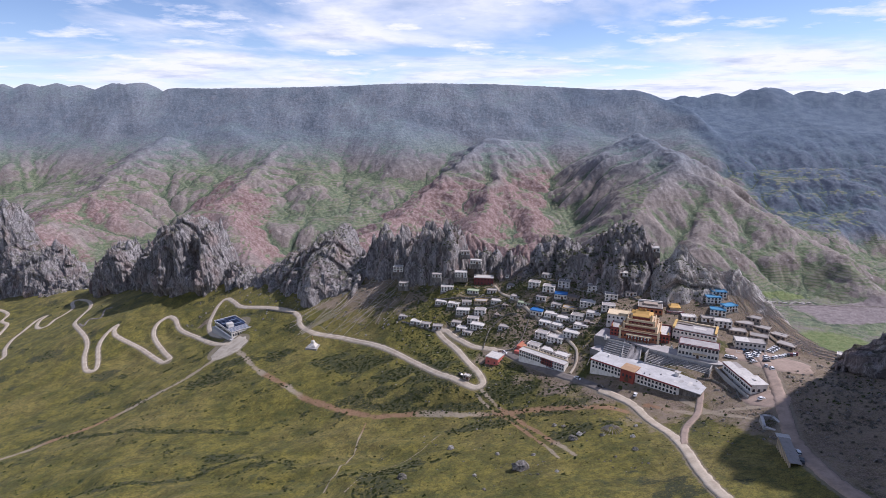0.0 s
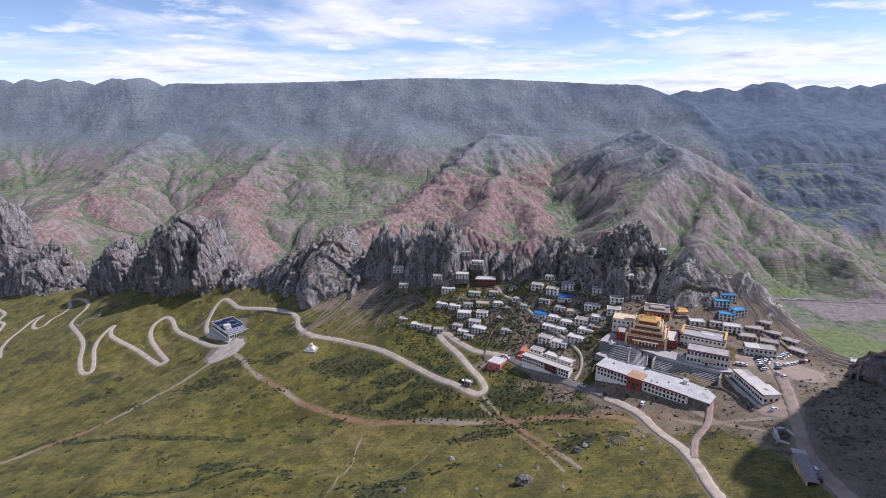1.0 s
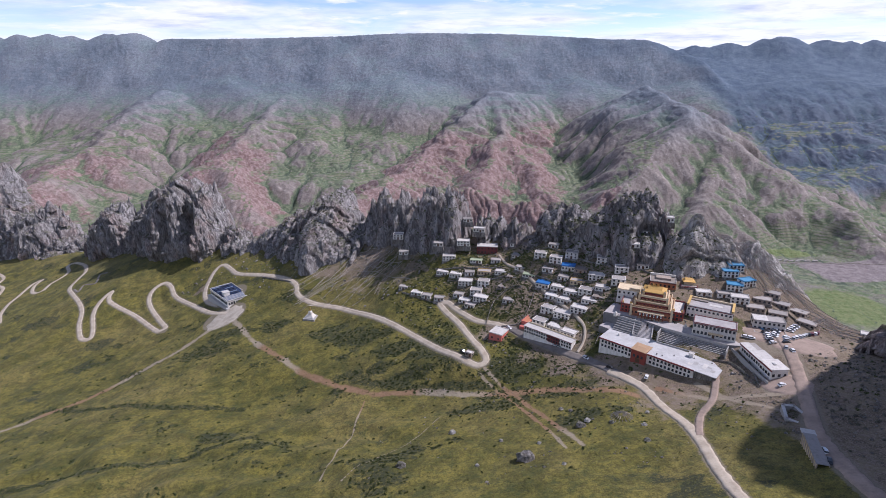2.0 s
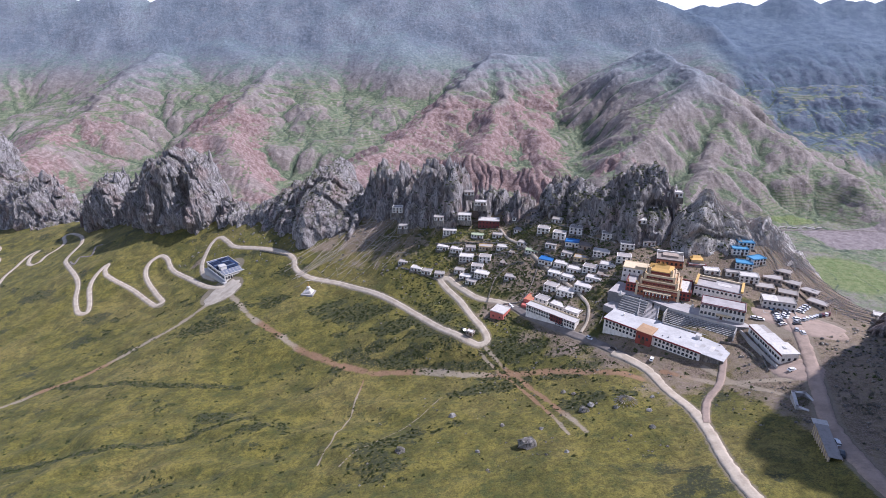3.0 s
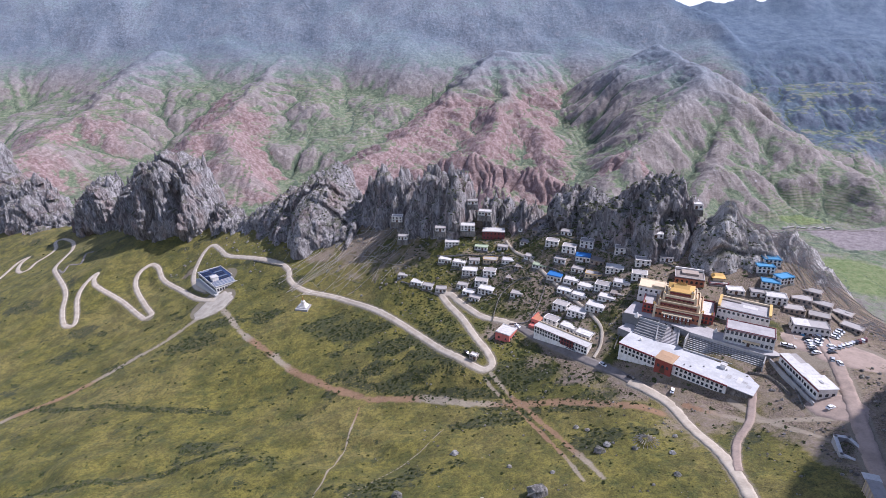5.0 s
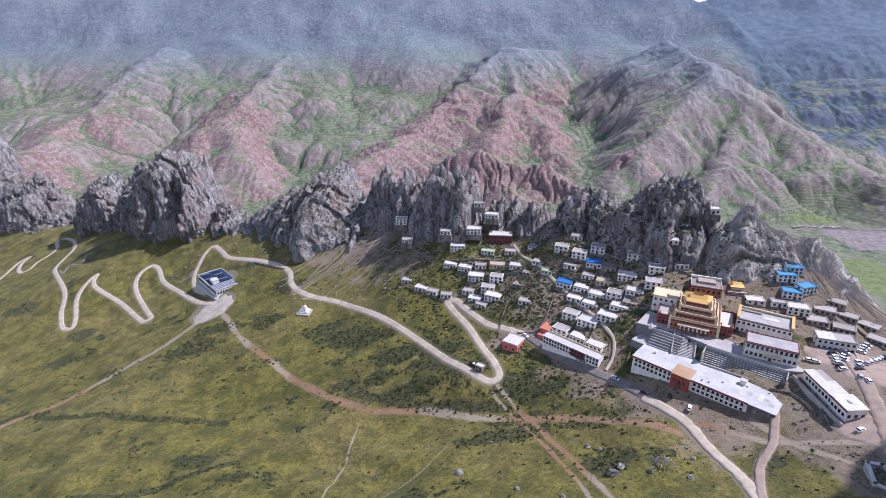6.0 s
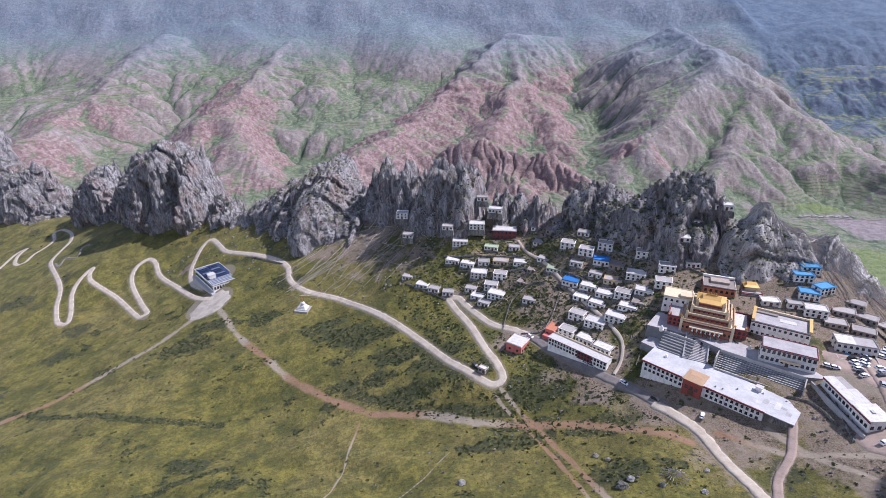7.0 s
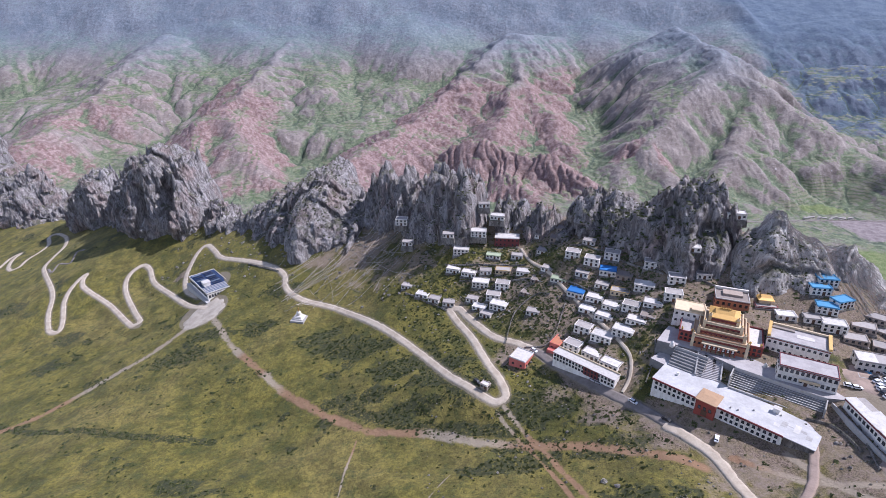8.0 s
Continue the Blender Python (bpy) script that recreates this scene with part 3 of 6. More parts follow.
M_BROWN = painted("brown_mud_roof", (0.245, 0.205, 0.175), (0.15, 0.125, 0.11), 0.6)
M_PALE = painted("pale_tin_roof", (0.56, 0.53, 0.49), (0.33, 0.30, 0.26), 0.7, 0.7)
M_BLUE = painted("blue_tin_roof", (0.028, 0.165, 0.44), (0.06, 0.15, 0.26), 0.35, 0.5)
M_CYAN = painted("light_blue_tin_roof", (0.07, 0.26, 0.44), (0.14, 0.22, 0.28), 0.35, 0.5)
M_NAVY = painted("dark_blue_panels", (0.018, 0.035, 0.085), (0.05, 0.06, 0.08), 0.3, 0.25)
M_SLATE = painted("grey_blue_roof_sheet", (0.11, 0.14, 0.20), (0.07, 0.085, 0.11), 0.4, 0.45)
M_GREEN = painted("faded_green_roof", (0.33, 0.38, 0.25), (0.24, 0.24, 0.19), 0.4)
M_FRAME = painted("dark_window_surround", (0.028, 0.022, 0.020), (0.05, 0.04, 0.035), 0.3)
M_WOOD = painted("dark_wood", (0.115, 0.060, 0.035), (0.06, 0.04, 0.03), 0.5)
M_CONCRETE = painted("weathered_concrete", (0.38, 0.365, 0.345), (0.24, 0.225, 0.21), 0.6)


def glass_material():
    s = Shader("window_glass", 0.12)
    return s.done(s.scale((0.045, 0.05, 0.06), s.math("ADD", s.math("MULTIPLY", s.random(), 1.2), 0.4)))


def leaf_material(name, a, b):
    s = Shader(name, 0.85)
    c = s.mix(s.island(), a, b)
    return s.done(s.scale(c, s.math("ADD", s.math("MULTIPLY", s.noise(0.5, 2), 0.9), 0.55)))


M_GLASS = glass_material()
M_SCRUB = leaf_material("low_green_scrub", (0.040, 0.055, 0.014), (0.082, 0.092, 0.026))
M_STRAW = leaf_material("dry_grass_tuft", (0.16, 0.15, 0.06), (0.09, 0.10, 0.035))


def flag_material():
    s = Shader("faded_prayer_flag_cloth", 0.9)
    n = s.t.nodes.new("ShaderNodeValToRGB")
    n.color_ramp.interpolation = "CONSTANT"
    for k, c in enumerate([(0.62, 0.60, 0.56), (0.55, 0.53, 0.50), (0.42, 0.40, 0.36), (0.50, 0.42, 0.38), (0.60, 0.56, 0.45), (0.38, 0.40, 0.46)]):
        e = n.color_ramp.elements[k] if k < 2 else n.color_ramp.elements.new(k / 6)
        e.position, e.color = k / 6, (*c, 1)
    s.wire(s.noise(1.3, 2, 0.6), n.inputs[0])
    return s.done(n.outputs[0])


M_FLAG = flag_material()


# ---- mesh helpers ----
from mathutils.bvhtree import BVHTree


def link_mesh(name, verts, faces, material, parent=None, smooth=True):
    me = bpy.data.meshes.new(name)
    me.from_pydata([tuple(map(float, v)) for v in verts], [], faces)
    me.update()
    for m in material if isinstance(material, (list, tuple)) else [material]:
        me.materials.append(m)
    me.polygons.foreach_set("use_smooth", [smooth] * len(me.polygons))
    ob = new(name, me)
    if parent is not None:
        ob.parent = parent
    return ob


def sheet_mesh(name, xyz, material, wrap=False):
    """A grid of points (rows, columns, 3) as one smooth sheet."""
    rows, cols = xyz.shape[:2]
    i = np.arange(rows * cols).reshape(rows, cols)
    if wrap:
        i = np.concatenate([i, i[:, :1]], 1)
    quads = np.stack([i[:-1, :-1], i[:-1, 1:], i[1:, 1:], i[1:, :-1]], -1).reshape(-1, 4)
    me = bpy.data.meshes.new(name)
    me.vertices.add(rows * cols)
    me.vertices.foreach_set("co", xyz.reshape(-1).astype(np.float32))
    me.loops.add(quads.size)
    me.loops.foreach_set("vertex_index", quads.reshape(-1).astype(np.int32))
    me.polygons.add(len(quads))
    me.polygons.foreach_set("loop_start", np.arange(0, quads.size, 4, dtype=np.int32))
    me.polygons.foreach_set("use_smooth", np.ones(len(quads), bool))
    me.update(calc_edges=True)
    me.materials.append(material)
    return new(name, me)


def spline(points, step):
    """A smooth line through points, sampled about every step metres."""
    p = np.array(points, float)
    p = np.vstack([2 * p[0] - p[1], p, 2 * p[-1] - p[-2]])
    out = []
    for a, b, c, d in zip(p[:-3], p[1:-2], p[2:-1], p[3:]):
        n = max(2, int(np.hypot(*(c - b)[:2]) / step))
        t = np.arange(n)[:, None] / n
        out.append(0.5 * (2 * b + (c - a) * t + (2 * a - 5 * b + 4 * c - d) * t**2 + (3 * b - a - 3 * c + d) * t**3))
    return np.vstack([*out, p[-2:-1]])


def distance_to(line, x, y):
    best = np.full(np.shape(x), 1e9)
    for a, b in zip(line[:-1], line[1:]):
        way = b - a
        t = np.clip(((x - a[0]) * way[0] + (y - a[1]) * way[1]) / (way @ way + 1e-9), 0, 1)
        best = np.minimum(best, np.hypot(x - a[0] - t * way[0], y - a[1] - t * way[1]))
    return best


# ---- roads and tracks, in plan ----
ROADS = {
    "village_road": ([(-224, 520), (-242, 536), (-254, 560), (-258, 585), (-257, 602), (-250, 606), (-236, 590), (-221, 572), (-184, 548), (-158, 529), (-143, 513), (-138, 498), (-121, 481),
                      (-86, 461), (-47, 423), (-22, 394), (0, 360), (15, 344), (22, 339), (27, 341), (26, 350), (19, 367), (10, 396), (0, 418), (-4, 427), (2, 426), (12, 410), (24, 390), (36, 380),
                      (48, 368)], 3.9, "pale"),
    "switchback_road": ([(-208, 499), (-230, 512), (-259, 539), (-291, 569), (-308, 594), (-320, 602), (-328, 590), (-320, 567), (-293, 532), (-275, 510), (-281, 507), (-326, 548), (-372, 581), (-379, 600),
                         (-384, 584), (-380, 562), (-364, 533), (-360, 520), (-370, 522), (-386, 545), (-403, 578), (-446, 627), (-467, 654), (-478, 686), (-489, 720), (-518, 763), (-548, 787), (-556, 781), (-536, 752),
                         (-533, 729), (-536, 712), (-529, 689), (-535, 684), (-553, 700), (-568, 726), (-570, 744), (-577, 732), (-567, 692), (-560, 665), (-542, 630), (-518, 598), (-518, 588), (-528, 583)], 4.0, "pale"),
    "far_loop_road": ([(-715, 829), (-684, 807), (-659, 784), (-651, 761), (-627, 741), (-612, 710), (-600, 681)], 4.0, "pale"),
    "grass_spur_track": ([(-452, 640), (-437, 626), (-442, 645), (-422, 637), (-435, 668), (-423, 665)], 2.2, "dust"),
    "front_road": ([(45, 371), (55, 357), (65, 345), (81, 327), (92, 314), (100, 302), (106, 293)], 4.2, "dust"),
    "lower_road": ([(96, 306), (103, 297), (110, 285), (113, 267), (116, 248), (114, 226), (110, 205), (108, 180), (110, 150)], 4.2, "pale"),
    "car_park_road": ([(196, 318), (192, 305), (188, 290), (179, 266), (168, 242), (156, 217), (149, 191), (146, 170), (147, 140)], 5.2, "dirt"),
    "link_track": ([(147, 284), (138, 267), (127, 255), (119, 240), (115, 230)], 3.0, "dirt"),
    "village_lane": ([(46, 466), (50, 452), (57, 434), (66, 411), (75, 393), (84, 371), (89, 356), (91, 345), (86, 332), (80, 327)], 1.4, "pale"),
    "valley_road": ([(700, 1880), (850, 1930), (999, 1955), (1152, 1990), (1269, 1998), (1387, 2005), (1502, 1995), (1600, 1975), (1800, 1900), (2200, 1780)], 8.0, "dust"),
}
TRACKS = [
    ([(-200, 489), (-213, 480), (-240, 448), (-273, 425), (-290, 398), (-330, 372), (-400, 330)], 2.7),
    ([(-200, 489), (-167, 444), (-118, 394), (-81, 364), (-47, 341), (-12, 331), (14, 318), (41, 310), (65, 302), (86, 291), (104, 280)], 2.1),
    ([(26, 336), (40, 312), (52, 285), (60, 262), (66, 240)], 1.2),
    ([(22, 334), (36, 310), (47, 285), (54, 262), (58, 240)], 0.8),
    ([(136, 282), (142, 268), (152, 250), (158, 240)], 1.1),
    ([(116, 284), (126, 276), (136, 268), (150, 262), (166, 256)], 1.3),
    ([(-1, 300), (-12, 285), (-34, 262), (-50, 240)], 0.35),
    ([(-53, 336), (-55, 297), (-59, 270), (-62, 245)], 0.5),
]
road_lines = {name: (spline(p, 3.0), w, kind) for name, (p, w, kind) in ROADS.items()}
YARDS = [((-208, 494), 21), ((193, 306), 20), ((180, 300), 12), ((205, 300), 12), ((168, 262), 9), ((-216, 531), 18)]


def near_roads(x, y):
    return (y > 60) & (y < 900) & (np.abs(x) < 720)


def graded(x, y):
    """Ground height with the roads worn smooth into it."""
    z, red, near = land(x, y)
    z, calm, some = np.array(z, float), np.full(np.shape(x), 99.0), near_roads(x, y)
    if some.any():
        px, py = x[some], y[some]
        flat, c = land(px, py, 0.0)[0], np.full(px.shape, 1e9)
        for name, (line, w, _) in road_lines.items():
            if name != "valley_road":
                c = np.minimum(c, distance_to(line, px, py) - w)
        for (cx, cy), r in YARDS:
            c = np.minimum(c, np.hypot(px - cx, py - cy) - r)
        k = smoothstep(9, 0, c)
        z[some], calm[some] = z[some] * (1 - k) + flat * k, c
    return z, red, near, calm


# bushes: clumps by centre, half length and half width, and lines along the small gullies
CLUMPS = [(-343, 508, 16, 12), (-338, 469, 18, 10), (-205, 438, 30, 13), (-150, 456, 18, 11), (-80, 421, 24, 12), (-32, 384, 24, 13), (-69, 369, 15, 7), (-24, 349, 26, 9), (-443, 565, 24, 14), (-47, 368, 14, 8), (-142, 312, 20, 9),
          (-60, 410, 30, 10), (-10, 372, 22, 15), (40, 335, 20, 11), (-190, 458, 24, 8), (30, 300, 34, 7), (75, 300, 24, 9), (-100, 432, 16, 10), (70, 268, 16, 9), (5, 352, 12, 14), (52, 330, 14, 8), (76, 318, 18, 6), (62, 346, 10, 8), (93, 300, 12, 5), (30, 312, 14, 7), (16, 353, 8, 10), (66, 300, 16, 6)]
GULLIES = [([(-260, 282), (-238, 283), (-201, 283), (-170, 286), (-153, 293), (-119, 307)], 4.0), ([(-328, 382), (-312, 392), (-277, 378), (-232, 368), (-177, 355), (-144, 352)], 4.0), ([(-67, 366), (-46, 351), (-23, 339), (-1, 330), (30, 322)], 5.0)]


def bushes(x, y):
    """How thick the low scrub stands, 0 to 1."""
    grain = fbm2(x / 9, y / 7, 3, 165, 0.6)
    p = 0.55 * fbm2(x / 60, y / 34, 4, 160, 0.6)
    for cx, cy, sx, sy in CLUMPS:
        p = np.maximum(p, 0.72 * np.exp(-(((x - cx) / sx) ** 2 + ((y - cy) / sy) ** 2)))
    for line, w in GULLIES:
        p = np.maximum(p, 0.66 * np.exp(-((distance_to(np.array(line, float), x, y) / w) ** 2)))
    return smoothstep(0.2, 0.6, p + 0.22 * grain)


PLOUGHED = [(1560, 1915, 215, 92, 0.06), (1900, 1990, 90, 50, 0.1)]


def build_ground():
    ang = np.concatenate([np.linspace(-180, -56, 60, endpoint=False), np.linspace(-56, -44, 50, endpoint=False), np.linspace(-44, 44, 860, endpoint=False),
                          np.linspace(44, 56, 50, endpoint=False), np.linspace(56, 180, 60, endpoint=False)])
    r = np.concatenate([[2, 20, 45, 70, 95, 115], np.arange(130, 420, 1.5), np.arange(420, 700, 2.6), np.arange(700, 1000, 7), np.arange(1000, 2000, 17), np.arange(2000, 4200, 7), np.arange(4200, 4950, 11), np.arange(4950, 6600, 120)])
    a = np.radians(ang)[None, :]
    x, y = r[:, None] * np.sin(a), r[:, None] * np.cos(a)
    front = y > -200
    z, red, near, calm = graded(np.where(front, x, x * 0.999), y)
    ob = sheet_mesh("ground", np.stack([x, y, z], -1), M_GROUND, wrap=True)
    track, some = np.full(x.shape, 9.0), near_roads(x, y)
    for line, w in TRACKS:
        track[some] = np.minimum(track[some], distance_to(np.array(line, float), x[some], y[some]) / w)
    thick = np.zeros(x.shape)
    thick[some] = bushes(x[some], y[some])
    crest = y - np.interp(x, CREST_X, CREST_Y)
    scree = smoothstep(-120, -25, crest) * smoothstep(-330, -60, x) * 0.55 + smoothstep(60, 120, x) * smoothstep(225, 270, y) * 0.5
    scree = np.maximum(scree, smoothstep(134, 160, x) * smoothstep(330, 300, y) * 0.85)
    scree = np.maximum(scree, smoothstep(0, 60, crest) * smoothstep(240, 180, x) * 0.4)
    for cx, cy, s, h in ((85, 395, 62, 0.8), (30, 432, 42, 0.62), (150, 340, 60, 0.7), (205, 335, 34, 0.75), (60, 350, 30, 0.5), (104, 308, 24, 1.0), (76, 334, 22, 0.9), (128, 284, 22, 0.9), (35, 372, 16, 0.8), (160, 262, 28, 0.8), (-75, 522, 40, 0.66), (-52, 490, 34, 0.55), (-112, 522, 24, 0.6), (-28, 476, 26, 0.6), (-262, 566, 9, 0.7)):
        scree = np.maximum(scree, h * np.exp(-((x - cx) ** 2 + (y - cy) ** 2) / s**2))
    field = np.zeros(x.shape)
    for cx, cy, sx, sy, h in ((-700, 2950, 420, 330, 0.6), (-1500, 3000, 500, 400, 0.5), (-280, 2850, 300, 250, 0.5), (1500, 2150, 420, 260, 0.75), (650, 3300, 300, 300, 0.4), (1375, 2105, 130, 46, 1.6), (1260, 1620, 190, 190, 1.5), (1190, 1910, 90, 70, 0.9), (1180, 1610, 170, 190, 1.2), (2200, 2600, 500, 350, 0.55)):
        field = np.maximum(field, h * np.exp(-(((x - cx) / sx) ** 2 + ((y - cy) / sy) ** 2)))
    plough = np.zeros(x.shape)
    for cx, cy, sx, sy, turn in PLOUGHED:
        u, v = (x - cx) * math.cos(turn) + (y - cy) * math.sin(turn), (y - cy) * math.cos(turn) - (x - cx) * math.sin(turn)
        plough = np.maximum(plough, 1.3 - np.maximum(np.abs(u) / sx, np.abs(v) / sy))
    rust = np.zeros(x.shape)
    for cx, cy, s in ((-292, 396, 26), (-90, 371, 26), (-64, 352, 26), (-38, 338, 20), (-140, 416, 16), (50, 292, 30), (100, 282, 24), (-46, 384, 9), (-290, 404, 18)):
        rust = np.maximum(rust, np.exp(-((x - cx) ** 2 + (y - cy) ** 2) / s**2))
    hollow, stream = (v * (1 - near) for v in far_land(x, y, (2, 3)))
    # where that shade and haze are painted on the far hills
    hill_shade = smoothstep(1450, 2100, x) * smoothstep(2500, 2900, y) + 0.6 * smoothstep(4000, 4400, y) * smoothstep(400, 1100, x)
    for name, values in (("bush", thick), ("rust", rust), ("hill_shade", hill_shade), ("plough", plough), ("verge", np.clip(calm + 2.2, 0, 9)), ("near", near * 1.0), ("red", red * smoothstep(-210, -400, z) + 0.25 * red), ("track", track), ("scree", scree), ("field", field), ("hollow", hollow), ("stream", stream)):
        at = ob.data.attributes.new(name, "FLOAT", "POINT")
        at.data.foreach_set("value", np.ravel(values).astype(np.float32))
    return tagged(ob, "grassy hill, deep valley and far mountains of scrub and red earth", "ground", kind="structure")


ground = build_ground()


def height(x, y):
    return float(graded(np.array([float(x)]), np.array([float(y)]))[0][0])


def build_road(name, line, width, material, label, lift=0.22):
    way = np.gradient(line, axis=0)
    way /= np.linalg.norm(way, axis=1)[:, None] + 1e-9
    side = np.stack([-way[:, 1], way[:, 0]], 1)
    arc = np.cumsum(np.r_[0, np.linalg.norm(np.diff(line, axis=0), axis=1)])
    ragged = [0.11 * width * fbm2(arc / 3.6, np.full_like(arc, k), 3, 80) for k in (0.0, 40.0)]
    rows = []
    for f in (-0.62, -0.5, -0.25, 0.0, 0.25, 0.5, 0.62):
        off = f * width + (ragged[0] if f < 0 else ragged[1]) * (abs(f) > 0.4)
        p = line + side * off[:, None] if np.ndim(off) else line + side * off
        z = graded(p[:, 0], p[:, 1])[0]
        rows.append(np.column_stack([p, z + (lift if abs(f) < 0.6 else -0.5)]))
    ob = sheet_mesh(name, np.stack(rows, 1), material)
    return tagged(ob, label, "road", kind="structure")


for number, (name, (line, width, kind)) in enumerate(road_lines.items()):
    material, label = {"pale": (M_ROAD, "pale gravel road winding over the grassy slope"), "dust": (M_TARMAC, "dusty grey road along the foot of the buildings"),
                       "dirt": (M_DIRT, "packed brown earth road with ragged edges")}[kind]
    build_road(name, spline(line[::2], 1.5) if name != "valley_road" else line, width, material, label, 0.2 + 0.07 * number if name != "valley_road" else 1.5)


def build_yard(name, cx, cy, rx, ry, turn, material, label, lift=0.16):
    a = np.linspace(0, 2 * np.pi, 72, endpoint=False)
    rim = 1 + 0.16 * fbm2(np.cos(a) * 2 + cx, np.sin(a) * 2 + cy, 3, 90)
    rings = []
    for k in (0.02, 0.25, 0.5, 0.75, 0.95, 1.03):
        u, v = np.cos(a) * rim * rx * k, np.sin(a) * rim * ry * k
        x, y = cx + u * math.cos(turn) - v * math.sin(turn), cy + u * math.sin(turn) + v * math.cos(turn)
        rings.append(np.stack([x, y, graded(x, y)[0] + (lift if k < 1 else -0.6)], 1))
    return tagged(sheet_mesh(name, np.stack(rings, 0), material, wrap=True), label, "yard", kind="structure")


build_yard("road_fork", -206, 491, 18, 15, 0.75, M_FORK, "wide pale gravel fork where the roads meet")
build_yard("car_park", 195, 304, 24, 14, -0.9, M_DIRT, "packed brown earth car park below the village")
build_yard("yard_below", 171, 262, 12, 9, -1.1, M_DIRT, "bare brown yard beside the low white block", 0.2)


# ---- crags ----
def rock_fins(parent, xyz, normals, n, seed, tall, wide, rock):
    """Leaning blades of rock that stand out of a crag's face and crest, joined into one part."""
    rs = np.random.RandomState(500 + seed)
    pick = rs.randint(0, len(xyz), n)
    rings, sides = 6, 7
    t = np.linspace(0, 1, rings)
    a = np.linspace(0, 2 * np.pi, sides, endpoint=False)
    verts, faces = [], []
    for k, i in enumerate(pick):
        size = rs.uniform(0.45, 1.0) ** 1.5
        h, r = tall * size * rs.uniform(0.7, 1.5), wide * size * rs.uniform(0.7, 1.3)
        spin = rs.uniform(0, 3.14)
        lean = np.array([-0.10, 0.02]) + rs.uniform(-0.12, 0.12, 2)
        ring = r * (1.02 - t[:, None]) ** rs.uniform(0.45, 0.8) * rs.uniform(0.65, 1.3, (1, sides)) * rs.uniform(0.85, 1.15, (rings, sides))
        u, v = ring * np.cos(a), ring * np.sin(a) * rs.uniform(0.5, 0.8)
        z = xyz[i, 2] + h * (t[:, None] - 0.72) + 0.05 * h * rs.randn(rings, sides)
        x = xyz[i, 0] + u * math.cos(spin) - v * math.sin(spin) + lean[0] * h * (t[:, None] - 0.4) - 0.25 * r * normals[i, 0]
        y = xyz[i, 1] + u * math.sin(spin) + v * math.cos(spin) + lean[1] * h * (t[:, None] - 0.4) - 0.25 * r * normals[i, 1]
        base = len(verts)
        verts += np.stack([x, y, z], -1).reshape(-1, 3).tolist()
        for p in range(rings - 1):
            for q in range(sides):
                q2 = (q + 1) % sides
                faces.append((base + p * sides + q, base + p * sides + q2, base + (p + 1) * sides + q2, base + (p + 1) * sides + q))
        faces.append(tuple(base + (rings - 1) * sides + q for q in range(sides)))
    ob = link_mesh("fluted_rock", verts, faces, rock, parent, False)
    return tagged(ob, kind="stuff")


